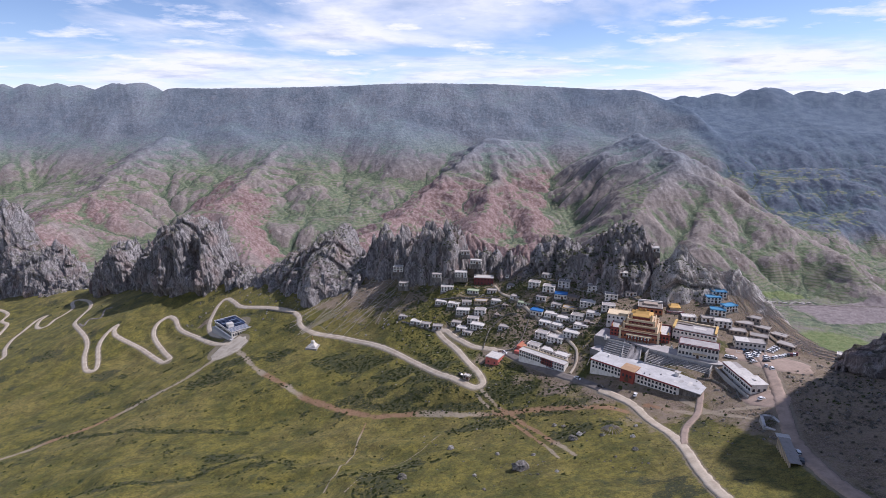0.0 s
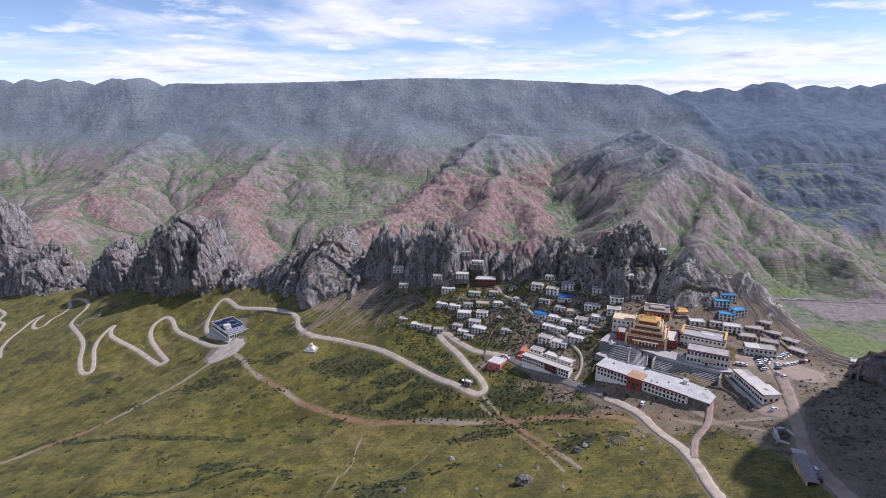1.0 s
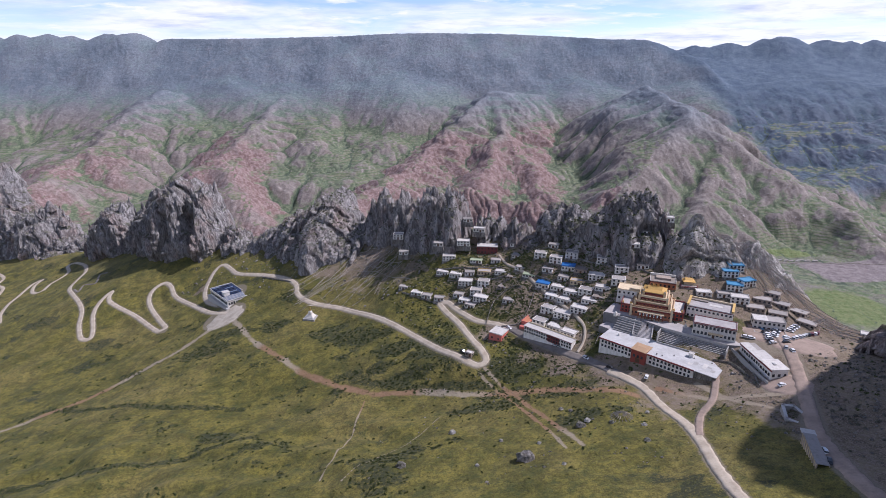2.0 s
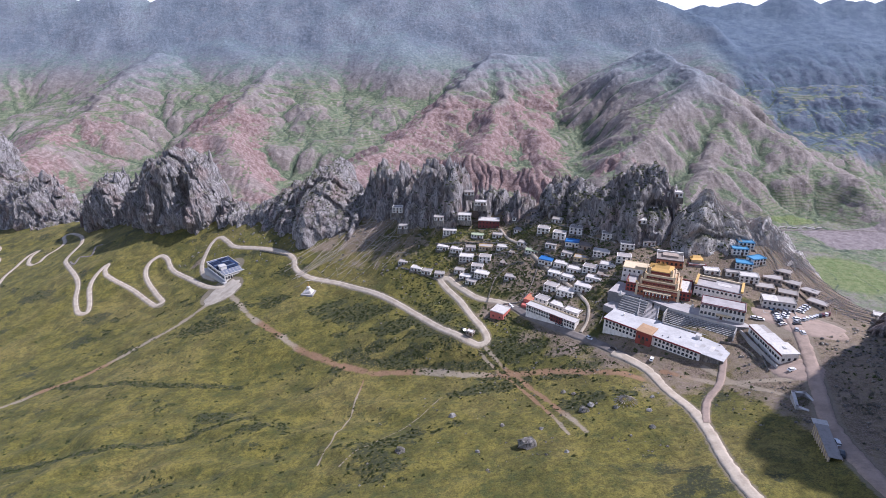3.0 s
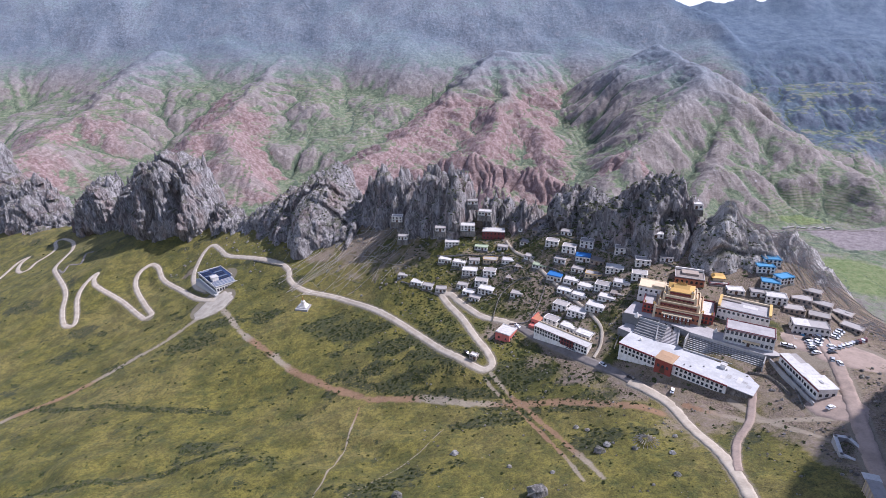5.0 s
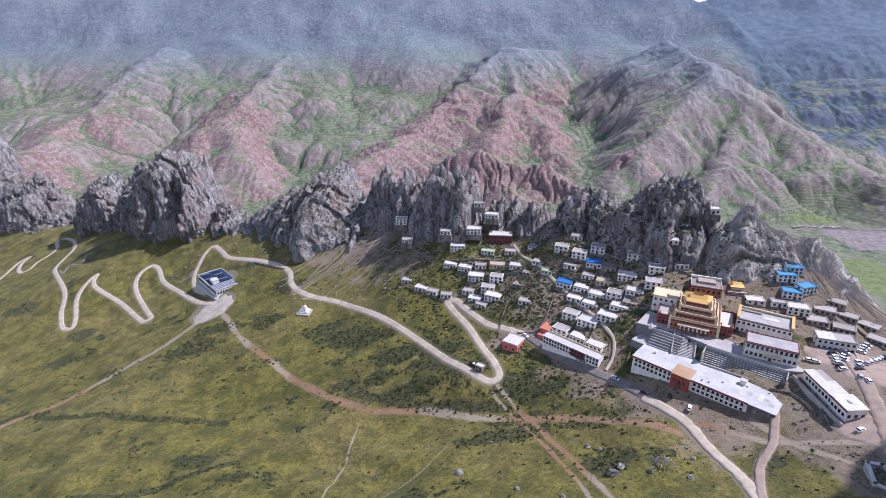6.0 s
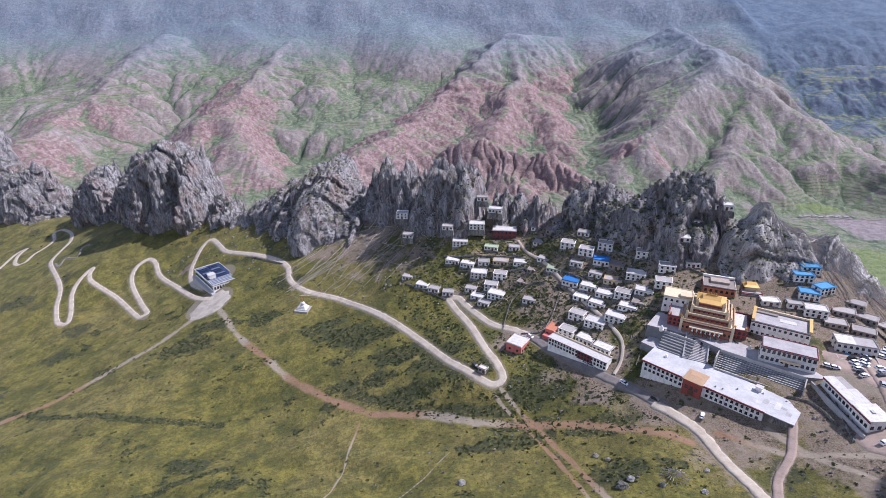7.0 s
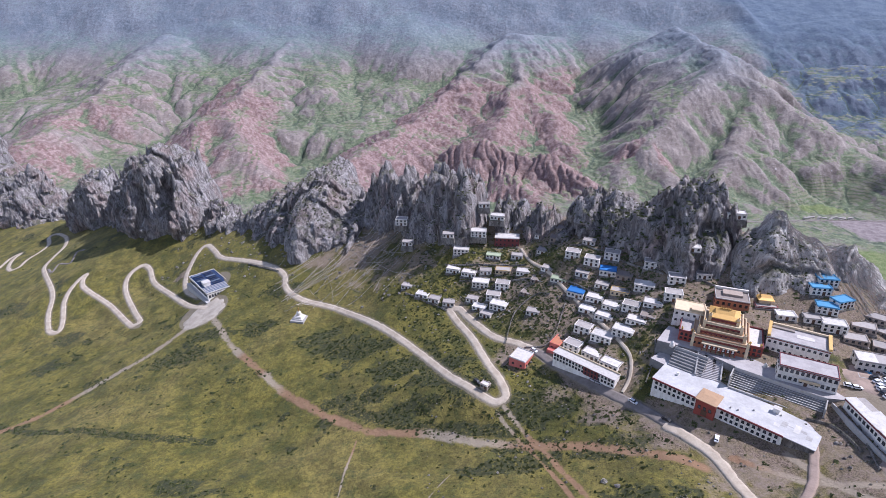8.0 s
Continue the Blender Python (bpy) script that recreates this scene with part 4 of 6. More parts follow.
def build_crag(name, ridge, front, rear, power, label, step=1.5, across=90, flute=5.0, spike=6.0, seed=0, sink=14.0, hollows=(), facing=None, spires=(), cut=1.5, fins=(0, 0, 0), rock=None):
    """A rock wall along a ridge line: steep fluted faces in front and behind, and a jagged top."""
    line = spline(ridge, step)
    plan = line[:, :2].copy()
    for _ in range(60):
        plan[1:-1] = 0.25 * plan[:-2] + 0.5 * plan[1:-1] + 0.25 * plan[2:]
    way = np.gradient(plan, axis=0)
    way /= np.linalg.norm(way, axis=1)[:, None] + 1e-9
    side = np.stack([way[:, 1], -way[:, 0]], 1) if facing is None else np.tile(np.array(facing) / np.hypot(*facing), (len(line), 1))
    arc = np.cumsum(np.r_[0, np.linalg.norm(np.diff(line[:, :2], axis=0), axis=1)])
    ends = np.minimum(smoothstep(0, 9, arc), smoothstep(0, 9, arc[-1] - arc))
    phi = np.linspace(0, np.pi, across)
    c, s = np.cos(phi), np.sin(phi)
    bulge = 1 + 0.22 * fbm2(arc / 38 + 5 * seed, arc * 0, 2, 140 + seed)
    reach = line[:, 3:4] if line.shape[1] > 3 else np.full((len(line), 1), float(front))
    off = np.where(c[None] > 0, reach * np.abs(c)[None] ** power, -rear * np.abs(c)[None] ** power)
    rise = np.clip(s, 0, 1) ** power
    # the section is drawn from a dome towards a ridged roof, with a crest that comes to an edge
    if power < 1:
        rise = 0.55 * rise + 0.45 * (1 - np.abs(c) ** (1.0 / max(power, 0.5)))
    wide = ((0.35 + 0.65 * ends) * bulge)[:, None]
    x = line[:, None, 0] + side[:, None, 0] * off * wide
    y = line[:, None, 1] + side[:, None, 1] * off * wide
    base = land(x, y, 0.0)[0] - sink
    jag = spike * (1.3 * ridged2(arc / 15 + seed, arc * 0 + 0.3, 3, 100 + seed, 0.6) - 1.45)
    top = line[:, 2] + jag * ends
    z = base + (np.maximum(top[:, None] - base, 2.0) * rise[None]) * (0.12 + 0.88 * ends[:, None] ** 0.6)
    tall = smoothstep(0, 0.3, rise)[None]
    # slanting pillars and clefts: long along the fall of the rock, narrow across it
    lean = 0.22 * z
    q = ridged3((x + lean) / 26 + seed, y / 26, z / 150, 2, 110 + seed) - 0.9
    p = ridged3((x + lean) / 9.5, y / 9.5 + seed, z / 45, 3, 120 + seed) - 0.95
    r = ridged3((x + lean) / 3.4 + seed, y / 3.4, z / 11, 2, 125 + seed) - 0.75
    beds = ((z * 0.9 + 0.35 * x + 2.5 * q) / 8.5) % 1.0
    push = (1.15 * flute * q + 0.95 * flute * p + 0.42 * flute * r + 0.14 * flute * (beds - 0.5)) * tall
    cleft = noise3((x + lean) / 30 + 3 * seed, y / 30, z / 260, 145 + seed)
    push = push - cut * flute * np.exp(-((cleft / 0.10) ** 2)) * tall
    cleft = noise3((x + lean) / 12 + 3 * seed, y / 12, z / 120, 155 + seed)
    push = push - 0.7 * flute * np.exp(-((cleft / 0.12) ** 2)) * tall
    for hx, hy, hz, hr, deep in hollows:
        push = push - deep * np.exp(-(((x - hx) ** 2 + (y - hy) ** 2) / hr**2 + ((z - hz) / (1.25 * hr)) ** 2) ** 2)
    out = np.sign(c)[None] * np.abs(c)[None] ** 0.35
    x = x + side[:, None, 0] * push * out
    y = y + side[:, None, 1] * push * out
    chip = fbm2(x / 2.6, (y + z) / 2.6, 3, 130 + seed)
    z = z + tall * (0.3 * push * rise[None] + chip * 0.4) + (q + 1.1 * p + 0.5 * r) * spike * 1.1 * rise[None] ** 3
    rock = rock or M_ROCK
    ob = sheet_mesh(name, np.stack([x, y, z], -1), rock)
    for k, (px, py, pz, h, r) in enumerate(spires):
        pinnacle(ob, px, py, pz, h, r, 31 * seed + k, rock)
    if fins[0]:
        face = (rise[None] > 0.35) & (c[None] > -0.35) & (ends[:, None] > 0.3)
        rock_fins(ob, np.stack([x, y, z], -1)[face], np.broadcast_to(side[:, None], x.shape + (2,))[face], *fins[:1], seed, *fins[1:], rock)
    return tagged(ob, label, "crag", "limestone crags on the ridge")


def pinnacle(parent, x, y, z, h, r, seed, rock):
    """A sharp rock tooth on the crest."""
    rs = np.random.RandomState(seed)
    t = np.linspace(0, 1, 12)[:, None]
    a = np.linspace(0, 2 * np.pi, 14, endpoint=False)[None]
    size = r * (1 - t) ** 0.75 * (0.75 + 0.5 * ridged2(np.cos(a) * 1.3 + seed + 0 * t, np.sin(a) * 1.3 + 1.2 * t, 3, 180)) + 0.02
    lean = rs.uniform(-0.16, 0.16, 2)
    px = x + size * np.cos(a) + lean[0] * h * t
    py = y + size * np.sin(a) * 0.8 + lean[1] * h * t
    pz = z + h * (1.35 * t - 0.35) + 0 * a + 0.6 * rs.randn(12, 14) * (1 - t)
    ob = sheet_mesh("pinnacle", np.stack([px, py, pz], -1), rock, wrap=True)
    ob.data.polygons.foreach_set("use_smooth", [False] * len(ob.data.polygons))
    ob.parent = parent


build_crag("rock_crag", [(-862, 1000, -80), (-791, 985, -40), (-760, 970, -80), (-723, 945, -118), (-702, 935, -122), (-660, 913, -98), (-634, 900, -120), (-617, 890, -142), (-582, 880, -142), (-550, 866, -150)],
           62, 40, 0.62, "tall grey limestone crag in shade above the meadow", 1.7, 130, 9, 7, 1, facing=(-0.72, -0.7), spires=[(-791, 985, -34, 16, 9), (-660, 913, -90, 14, 8), (-700, 933, -112, 12, 7), (-634, 899, -112, 12, 6)], fins=(260, 26, 6.5))
build_crag("rock_crag", [(-540, 838, -118, 22), (-531, 830, -110, 26), (-497, 810, -77, 36), (-478, 802, -62, 40), (-464, 795, -58, 42), (-448, 783, -76, 34), (-434, 772, -86, 30), (-421, 760, -70, 34), (-405, 749, -48, 42), (-394, 742, -50, 40), (-382, 732, -46, 40),
                         (-365, 725, -27, 46), (-346, 715, -8, 54), (-322, 705, 1, 58), (-301, 697, -3, 56), (-291, 690, -12, 52), (-283, 684, -10, 46), (-277, 676, -28, 42), (-265, 665, -46, 36), (-249, 652, -48, 28), (-236, 644, -58, 18), (-222, 640, -66, 10)],
           46, 15, 0.5, "huge fluted grey limestone crag with a cave hollow", 1.1, 200, 8, 4, 2, hollows=[(-307, 652, -33, 12, 30), (-345, 690, -20, 6, 7), (-294, 634, -62, 17, -9)], facing=(-0.3, -1.0), cut=2.6, spires=[(-497, 806, -92, 24, 9), (-464, 790, -78, 32, 11), (-421, 755, -84, 24, 6), (-402, 742, -66, 34, 7), (-365, 720, -46, 24, 8), (-283, 681, -24, 24, 5)], fins=(420, 24, 5.0))
build_crag("rock_crag", [(-240, 628, -66, 14), (-213, 627, -46, 22), (-190, 630, -36, 38), (-165, 632, -18, 66), (-144, 632, -8, 84), (-130, 630, 2, 92), (-109, 625, 5, 92), (-98, 615, -8, 88), (-87, 605, -18, 80), (-70, 590, -20, 66)],
           98, 30, 0.74, "broad sloping limestone crag with pale streaks", 1.2, 190, 4.5, 3, 3, facing=(-0.2, -1.0), spires=[(-109, 622, -8, 17, 8), (-132, 626, -10, 15, 7), (-88, 602, -28, 18, 6), (-165, 630, -30, 16, 6)], fins=(220, 9, 3.0))
build_crag("rock_crag", [(-82, 590, -20), (-67, 580, 1), (-57, 570, 8), (-47, 560, 7), (-35, 552, 12), (-23, 545, 5), (-14, 530, 20), (-8, 520, 26), (0, 510, 23), (8, 505, 21), (14, 500, 25), (24, 497, 12)],
           29, 22, 0.85, "row of sharp limestone spires behind the village", 0.9, 130, 5, 9, 4, spires=[(-67, 578, -10, 16, 3.5), (-57, 568, -2, 14, 3.5), (-47, 558, -2, 13, 4), (-36, 549, 1, 15, 4), (-14, 527, 8, 16, 4.5), (-8, 518, 13, 17, 4), (1, 508, 11, 15, 3.5), (9, 503, 9, 16, 3), (15, 499, 10, 18, 3)], fins=(420, 15, 2.7))
build_crag("rock_crag", [(24, 500, 8), (35, 500, 3), (45, 498, 9), (53, 495, -1), (60, 490, 14), (68, 488, 7), (80, 480, 4)],
           18, 20, 0.6, "low broken limestone outcrop behind red house", 0.9, 90, 5, 7, 5, spires=[(35, 499, -4, 10, 3), (46, 496, 0, 13, 4), (60, 489, 2, 15, 4), (69, 486, -2, 12, 3.5)], fins=(130, 10, 2.2))
build_crag("rock_crag", [(76, 480, 12), (87, 472, 27), (96, 466, 34), (105, 460, 28), (113, 452, 25), (122, 445, 32), (126, 436, 41), (135, 428, 50), (143, 420, 55), (150, 415, 57), (156, 412, 49), (162, 408, 40), (168, 404, 30)],
           31, 26, 0.95, "dark craggy limestone peak above the village", 0.9, 150, 6, 5, 6, spires=[(96, 464, 20, 15, 4), (87, 470, 14, 14, 4), (126, 434, 30, 14, 5), (143, 418, 44, 14, 5), (151, 413, 46, 13, 4.5), (160, 408, 32, 12, 4)], fins=(420, 8, 2.2))
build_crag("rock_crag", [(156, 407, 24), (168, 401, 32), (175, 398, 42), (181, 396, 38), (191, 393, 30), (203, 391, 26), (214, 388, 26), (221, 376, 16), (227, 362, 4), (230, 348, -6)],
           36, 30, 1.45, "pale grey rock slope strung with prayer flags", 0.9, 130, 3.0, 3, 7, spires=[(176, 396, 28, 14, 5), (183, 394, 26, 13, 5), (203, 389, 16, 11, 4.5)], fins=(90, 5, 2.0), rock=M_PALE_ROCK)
build_crag("rock_crag", [(272, 316, -6), (272, 304, 12), (280, 292, 44), (294, 283, 96), (312, 275, 180), (338, 261, 252), (358, 235, 276), (370, 200, 288), (368, 150, 285), (362, 90, 260), (356, 30, 220)],
           46, 40, 0.62, "dark shaded rock bluff beside the car park road", 1.3, 150, 8, 6, 8, spires=[(300, 282, 76, 24, 9), (318, 273, 150, 30, 11), (285, 293, 24, 20, 7)], fins=(160, 16, 4.5))
build_crag("rock_crag", [(266, 304, -8), (256, 292, 4), (250, 274, 12), (248, 258, 18), (252, 244, 30), (264, 236, 52), (284, 230, 84)],
           18, 22, 0.6, "dark broken rock buttress below the bluff", 1.0, 90, 5, 5, 9, fins=(120, 9, 2.6))
# ---- building helpers ----
def thing(name, m, label, category, group="", kind=""):
    ob = new(name)
    ob.matrix_basis = m
    return tagged(ob, label, category, group, kind)


def boxes(*list_of):
    """A bmesh of boxes: x0, x1, y0, y1, z0, z1 and, if given, how far the top is drawn in."""
    bm = bmesh.new()
    for x0, x1, y0, y1, z0, z1, *draw in list_of:
        d = draw[0] if draw else 0.0
        low = [bm.verts.new(p) for p in ((x0, y0, z0), (x1, y0, z0), (x1, y1, z0), (x0, y1, z0))]
        top = [bm.verts.new(p) for p in ((x0 + d, y0 + d, z1), (x1 - d, y0 + d, z1), (x1 - d, y1 - d, z1), (x0 + d, y1 - d, z1))]
        bm.faces.new(low[::-1])
        bm.faces.new(top)
        for i in range(4):
            bm.faces.new((low[i], low[(i + 1) % 4], top[(i + 1) % 4], top[i]))
    return bm


def as_mesh(name, bm, material, smooth=False):
    me = bpy.data.meshes.new(name)
    bm.normal_update()
    bm.to_mesh(me)
    bm.free()
    me.materials.append(material)
    if smooth:
        me.polygons.foreach_set("use_smooth", [True] * len(me.polygons))
    return me


def part(name, bm, material, parent, label="", smooth=False):
    me = bm if isinstance(bm, bpy.types.Mesh) else as_mesh(name, bm, material, smooth)
    ob = new(name, me)
    ob.parent = parent
    return tagged(ob, label)


def rim(x0, x1, y0, y1, z0, z1, t):
    """The four sides of a parapet."""
    return boxes((x0, x1, y0, y0 + t, z0, z1), (x0, x1, y1 - t, y1, z0, z1), (x0, x0 + t, y0 + t, y1 - t, z0, z1), (x1 - t, x1, y0 + t, y1 - t, z0, z1))


MESHES = {}


def window_meshes(w, h):
    """A dark battered surround with a small white lintel, and its pane."""
    key = (w, h)
    if key not in MESHES:
        bm = bmesh.new()
        a, b, t = w / 2 + 0.16, w / 2 + 0.06, 0.10
        pts = [(-a, 0), (a, 0), (b, h + 0.14), (-b, h + 0.14)]
        inner = [(-w / 2 + 0.05, 0.12), (w / 2 - 0.05, 0.12), (w / 2 - 0.07, h), (-w / 2 + 0.07, h)]
        out_v = [bm.verts.new((x, -t, z)) for x, z in pts]
        in_v = [bm.verts.new((x, -t, z)) for x, z in inner]
        deep = [bm.verts.new((x, 0.02, z)) for x, z in inner]
        edge = [bm.verts.new((x, 0.05, z)) for x, z in pts]
        for i in range(4):
            j = (i + 1) % 4
            bm.faces.new((out_v[i], out_v[j], in_v[j], in_v[i]))
            bm.faces.new((in_v[i], in_v[j], deep[j], deep[i]))
            bm.faces.new((edge[i], edge[j], out_v[j], out_v[i]))
        frame_me = as_mesh("window", bm, M_FRAME)
        bm = bmesh.new()
        bm.faces.new([bm.verts.new((x, -0.02, z)) for x, z in inner])
        pane = as_mesh("pane", bm, M_GLASS)
        MESHES[key] = (frame_me, pane)
    return MESHES[key]


def window(parent, x, y, z, turn=0.0, w=0.95, h=1.15):
    frame_me, pane_me = window_meshes(w, h)
    ob = new("window", frame_me)
    ob.parent = parent
    ob.matrix_basis = pose(x, y, z, 0, 0, turn)
    pane = new("pane", pane_me)
    pane.parent = ob
    return ob


def door(parent, x, y, z, turn=0.0, w=1.1, h=2.0, material=None):
    key = ("door", w, h, material)
    if key not in MESHES:
        MESHES[key] = as_mesh("door", boxes((-w / 2 - 0.14, w / 2 + 0.14, -0.12, 0.05, 0, h + 0.16), (-w / 2, w / 2, -0.16, -0.12, 0.02, h)), material or M_WOOD)
    ob = new("door", MESHES[key])
    ob.parent = parent
    ob.matrix_basis = pose(x, y, z, 0, 0, turn)
    return ob


def block(parent, w, d, h, wall, roof, trim, floors=1, z=0.0, deep=4.0, eave=0.3, step=2.3, sides=True, rear=False, band=None, doors=1, win=(0.95, 1.15)):
    """A flat-roofed, slightly battered block with its windows; front towards -y, centred on its parent."""
    b = 0.035 * h
    part("wall", boxes((-w / 2 - b, w / 2 + b, -d / 2 - b, d / 2 + b, z - deep, z + 0.01), (-w / 2 - b, w / 2 + b, -d / 2 - b, d / 2 + b, z + 0.012, z + h, b)), wall, parent)
    part("roof", boxes((-w / 2 - eave, w / 2 + eave, -d / 2 - eave, d / 2 + eave, z + h + 0.004, z + h + 0.24)), roof, parent)
    part("parapet", rim(-w / 2 - 0.1, w / 2 + 0.1, -d / 2 - 0.1, d / 2 + 0.1, z + h + 0.245, z + h + 0.6, 0.3), trim, parent)
    if band:
        part("cornice", boxes((-w / 2 - 0.12, w / 2 + 0.12, -d / 2 - 0.12, -d / 2 + 0.2, z + h - 0.55, z + h - 0.02)), band, parent)
    storey = h / floors
    for f in range(floors):
        n = max(2, int(w / step))
        for i in range(n):
            x = (i + 0.5) / n * w - w / 2
            if f == 0 and doors and i == n // 2:
                door(parent, x, -d / 2 - b * (1 - f * storey / h) - 0.02, z + 0.05)
                continue
            zz = z + f * storey + 0.36 * storey
            window(parent, x, -d / 2 - b * (1 - (zz - z) / h) - 0.01, zz, 0, *win)
        if sides:
            for s in (-1, 1):
                for k in range(max(1, int(d / 3.4))):
                    y = (k + 0.5) / max(1, int(d / 3.4)) * d - d / 2
                    zz = z + f * storey + 0.38 * storey
                    window(parent, s * (w / 2 + b * (1 - (zz - z) / h) + 0.01), y, zz, 90 * s, *win)


KINDS = {
    # width, depth, height, storeys, wall, roof, parapet, label
    "small": (7.7, 5.5, 2.5, 1, M_WHITE, M_GREY, M_GREY, "small whitewashed house with a flat grey mud roof"),
    "low": (9.0, 5.5, 2.3, 1, M_WHITE, M_PALE, M_WHITE, "low whitewashed house with a pale tin roof"),
    "plain": (9.8, 6.3, 2.9, 1, M_WHITE, M_PALE, M_GREY, "whitewashed house with flat pale roof and dark windows"),
    "tall": (9.0, 6.3, 4.5, 2, M_WHITE, M_GREY, M_WHITE, "two-storey whitewashed house with a flat grey roof"),
    "bright": (10.8, 7.0, 4.1, 2, M_WHITE, M_PALE, M_PALE, "two-storey white house with a bright flat roof"),
    "blue": (9.5, 6.6, 3.6, 1, M_WHITE, M_BLUE, M_BLUE, "whitewashed house with a blue tin roof"),
    "cyan": (9.5, 6.1, 4.0, 2, M_WHITE, M_CYAN, M_CYAN, "white two-storey house under a light blue tin roof"),
    "yellow": (10.3, 6.1, 2.9, 1, M_CREAM, M_GREY, M_YELLOW, "cream house with yellow roof edge"),
    "green": (9.8, 5.1, 2.2, 1, M_WHITE, M_GREEN, M_GREEN, "low white house with a faded green roof"),
    "brown": (9.0, 6.6, 2.9, 1, M_MUD, M_BROWN, M_BROWN, "mud-walled house with a flat brown roof"),
    "shed": (10.3, 7.0, 2.4, 1, M_MUD, M_GREY, M_MUD, "low mud-brick shed with a flat dusty roof"),
    "ruin": (7.7, 5.9, 1.5, 1, M_MUD, M_BROWN, M_GREY, "half-ruined low stone house with a sagging roof"),
}
made_houses = {}


def house(kind, x, y, turn, z=None, grow=1.0):
    w, d, h, floors, wall, roof, trim, label = KINDS[kind]
    if z is None:
        c, s = math.cos(radians(turn)), math.sin(radians(turn))
        corners = [(x + c * u - s * v, y + s * u + c * v) for u in (-w / 2, w / 2) for v in (-d / 2, d / 2)]
        hs = graded(np.array([p[0] for p in corners]), np.array([p[1] for p in corners]))[0].tolist()
        z = min(hs) * 0.55 + sum(hs) / 4 * 0.45
    m = pose(x, y, z, 0, 0, turn)
    if kind not in made_houses:
        ob = thing("house", m, label, "house", "village houses on the slope")
        block(ob, w, d, h, wall, roof, trim, floors, doors=0 if kind == "shed" else 1)
        part("plinth", boxes((-w / 2 - 0.9, w / 2 + 0.7, -d / 2 - 1.3, d / 2 - 0.6, -4.2, -0.06, 0.25)), M_SCREE, ob, "rough stone plinth")
        made_houses[kind] = ob
        return ob
    return copy_thing(made_houses[kind], m)


# ---- the village, terrace by terrace: kind, x, y, turn ----
WEST = [
    ("small", -34.6, 456.4, -14), ("low", -22.8, 443.0, -22), ("small", -14.3, 436.7, -22), ("small", -4.5, 431.6, -8), ("plain", -1.4, 456.5, -16), ("plain", 9.3, 450.1, -18), ("small", 20.5, 449.2, -6),
    ("yellow", 32.4, 447.1, -10), ("plain", 45.7, 439.6, -14), ("bright", 16.9, 440.3, -10), ("tall", 31.3, 433.7, -14), ("tall", 25.0, 427.0, -12), ("small", 11.4, 430.2, -18), ("low", 16.0, 422.0, -24),
    ("bright", 28.2, 417.6, -24), ("small", 20.0, 413.5, -30), ("ruin", 45.9, 418.6, -30), ("ruin", 53.0, 425.7, -24), ("bright", 3.7, 468.9, -4), ("green", 26.4, 461.6, -14), ("small", 42.8, 458.7, -12),
]
MIDDLE = [
    ("small", 59.9, 454.4, -24), ("small", 60.2, 472.8, -16), ("brown", 69.8, 460.8, -20), ("brown", 75.5, 468.2, -24), ("tall", 74.8, 429.1, -22), ("small", 85.8, 435.7, -24), ("small", 60.0, 431.0, -30),
    ("tall", 84.8, 419.5, -24), ("tall", 97.0, 420.6, -22), ("blue", 92.8, 411.4, -18), ("small", 78.2, 414.3, -26), ("blue", 73.2, 403.2, -28), ("green", 65.0, 417.3, -26), ("brown", 101.1, 404.9, -26),
    ("small", 88.0, 403.1, -28), ("plain", 82.8, 395.8, -28), ("yellow", 96.3, 394.3, -22), ("plain", 90.0, 385.7, -30), ("low", 77.5, 389.7, -32), ("tall", 98.6, 378.8, -28),
]
EAST = [
    ("tall", 116.6, 405.8, -18), ("bright", 108.8, 391.6, -20), ("tall", 124.9, 388.3, -14), ("small", 138.9, 387.7, -8), ("tall", 119.6, 376.4, -16), ("plain", 109.4, 376.1, -24), ("ruin", 105.0, 369.0, -28),
    ("plain", 85.1, 380.0, -34), ("bright", 91.3, 363.7, -32), ("plain", 98.8, 368.0, -30), ("tall", 72.7, 375.2, -34), ("bright", 80.6, 364.5, -34), ("tall", 65.4, 364.6, -38), ("plain", 73.9, 355.6, -40),
    ("plain", 81.3, 346.3, -40), ("small", 47.5, 399.7, -20),
]
FAR_EAST = [
    ("cyan", 195.0, 371.5, -6), ("cyan", 189.4, 366.8, -8), ("cyan", 188.7, 356.7, -20), ("cyan", 197.4, 359.5, 16), ("bright", 188.0, 347.5, -18), ("small", 180.0, 352.5, -12), ("low", 168.4, 355.2, -10),
    ("shed", 195.2, 341.0, -20), ("shed", 203.2, 348.1, -28), ("shed", 213.9, 345.8, -40), ("shed", 212.3, 354.7, -40), ("shed", 223.4, 341.5, -50), ("shed", 207.0, 336.0, -30), ("shed", 221.4, 328.9, -50),
]
for rows in (WEST, MIDDLE, EAST, FAR_EAST):
    for kind, x, y, turn in rows:
        house(kind, x, y, turn)
# hermitages on ledges of the crags
LEDGES = [("tall", -43.0, 511.0, -4, -8.5), ("small", -36.6, 487.0, -6, -15.0), ("small", -5.6, 471.5, -4, -1.5), ("bright", 16.0, 475.5, -4, -2.4), ("plain", 29.8, 482.5, -10, 7.8), ("small", 20.1, 490.0, 0, 14.5),
          ("small", 98.6, 461.0, -12, 20.8), ("low", 133.3, 396.0, -10, 24.0), ("plain", 158.8, 406.0, -14, 40.0), ("small", 147.8, 406.8, -20, 29.8)]
for kind, x, y, turn, z in LEDGES:
    house(kind, x, y, turn, z)


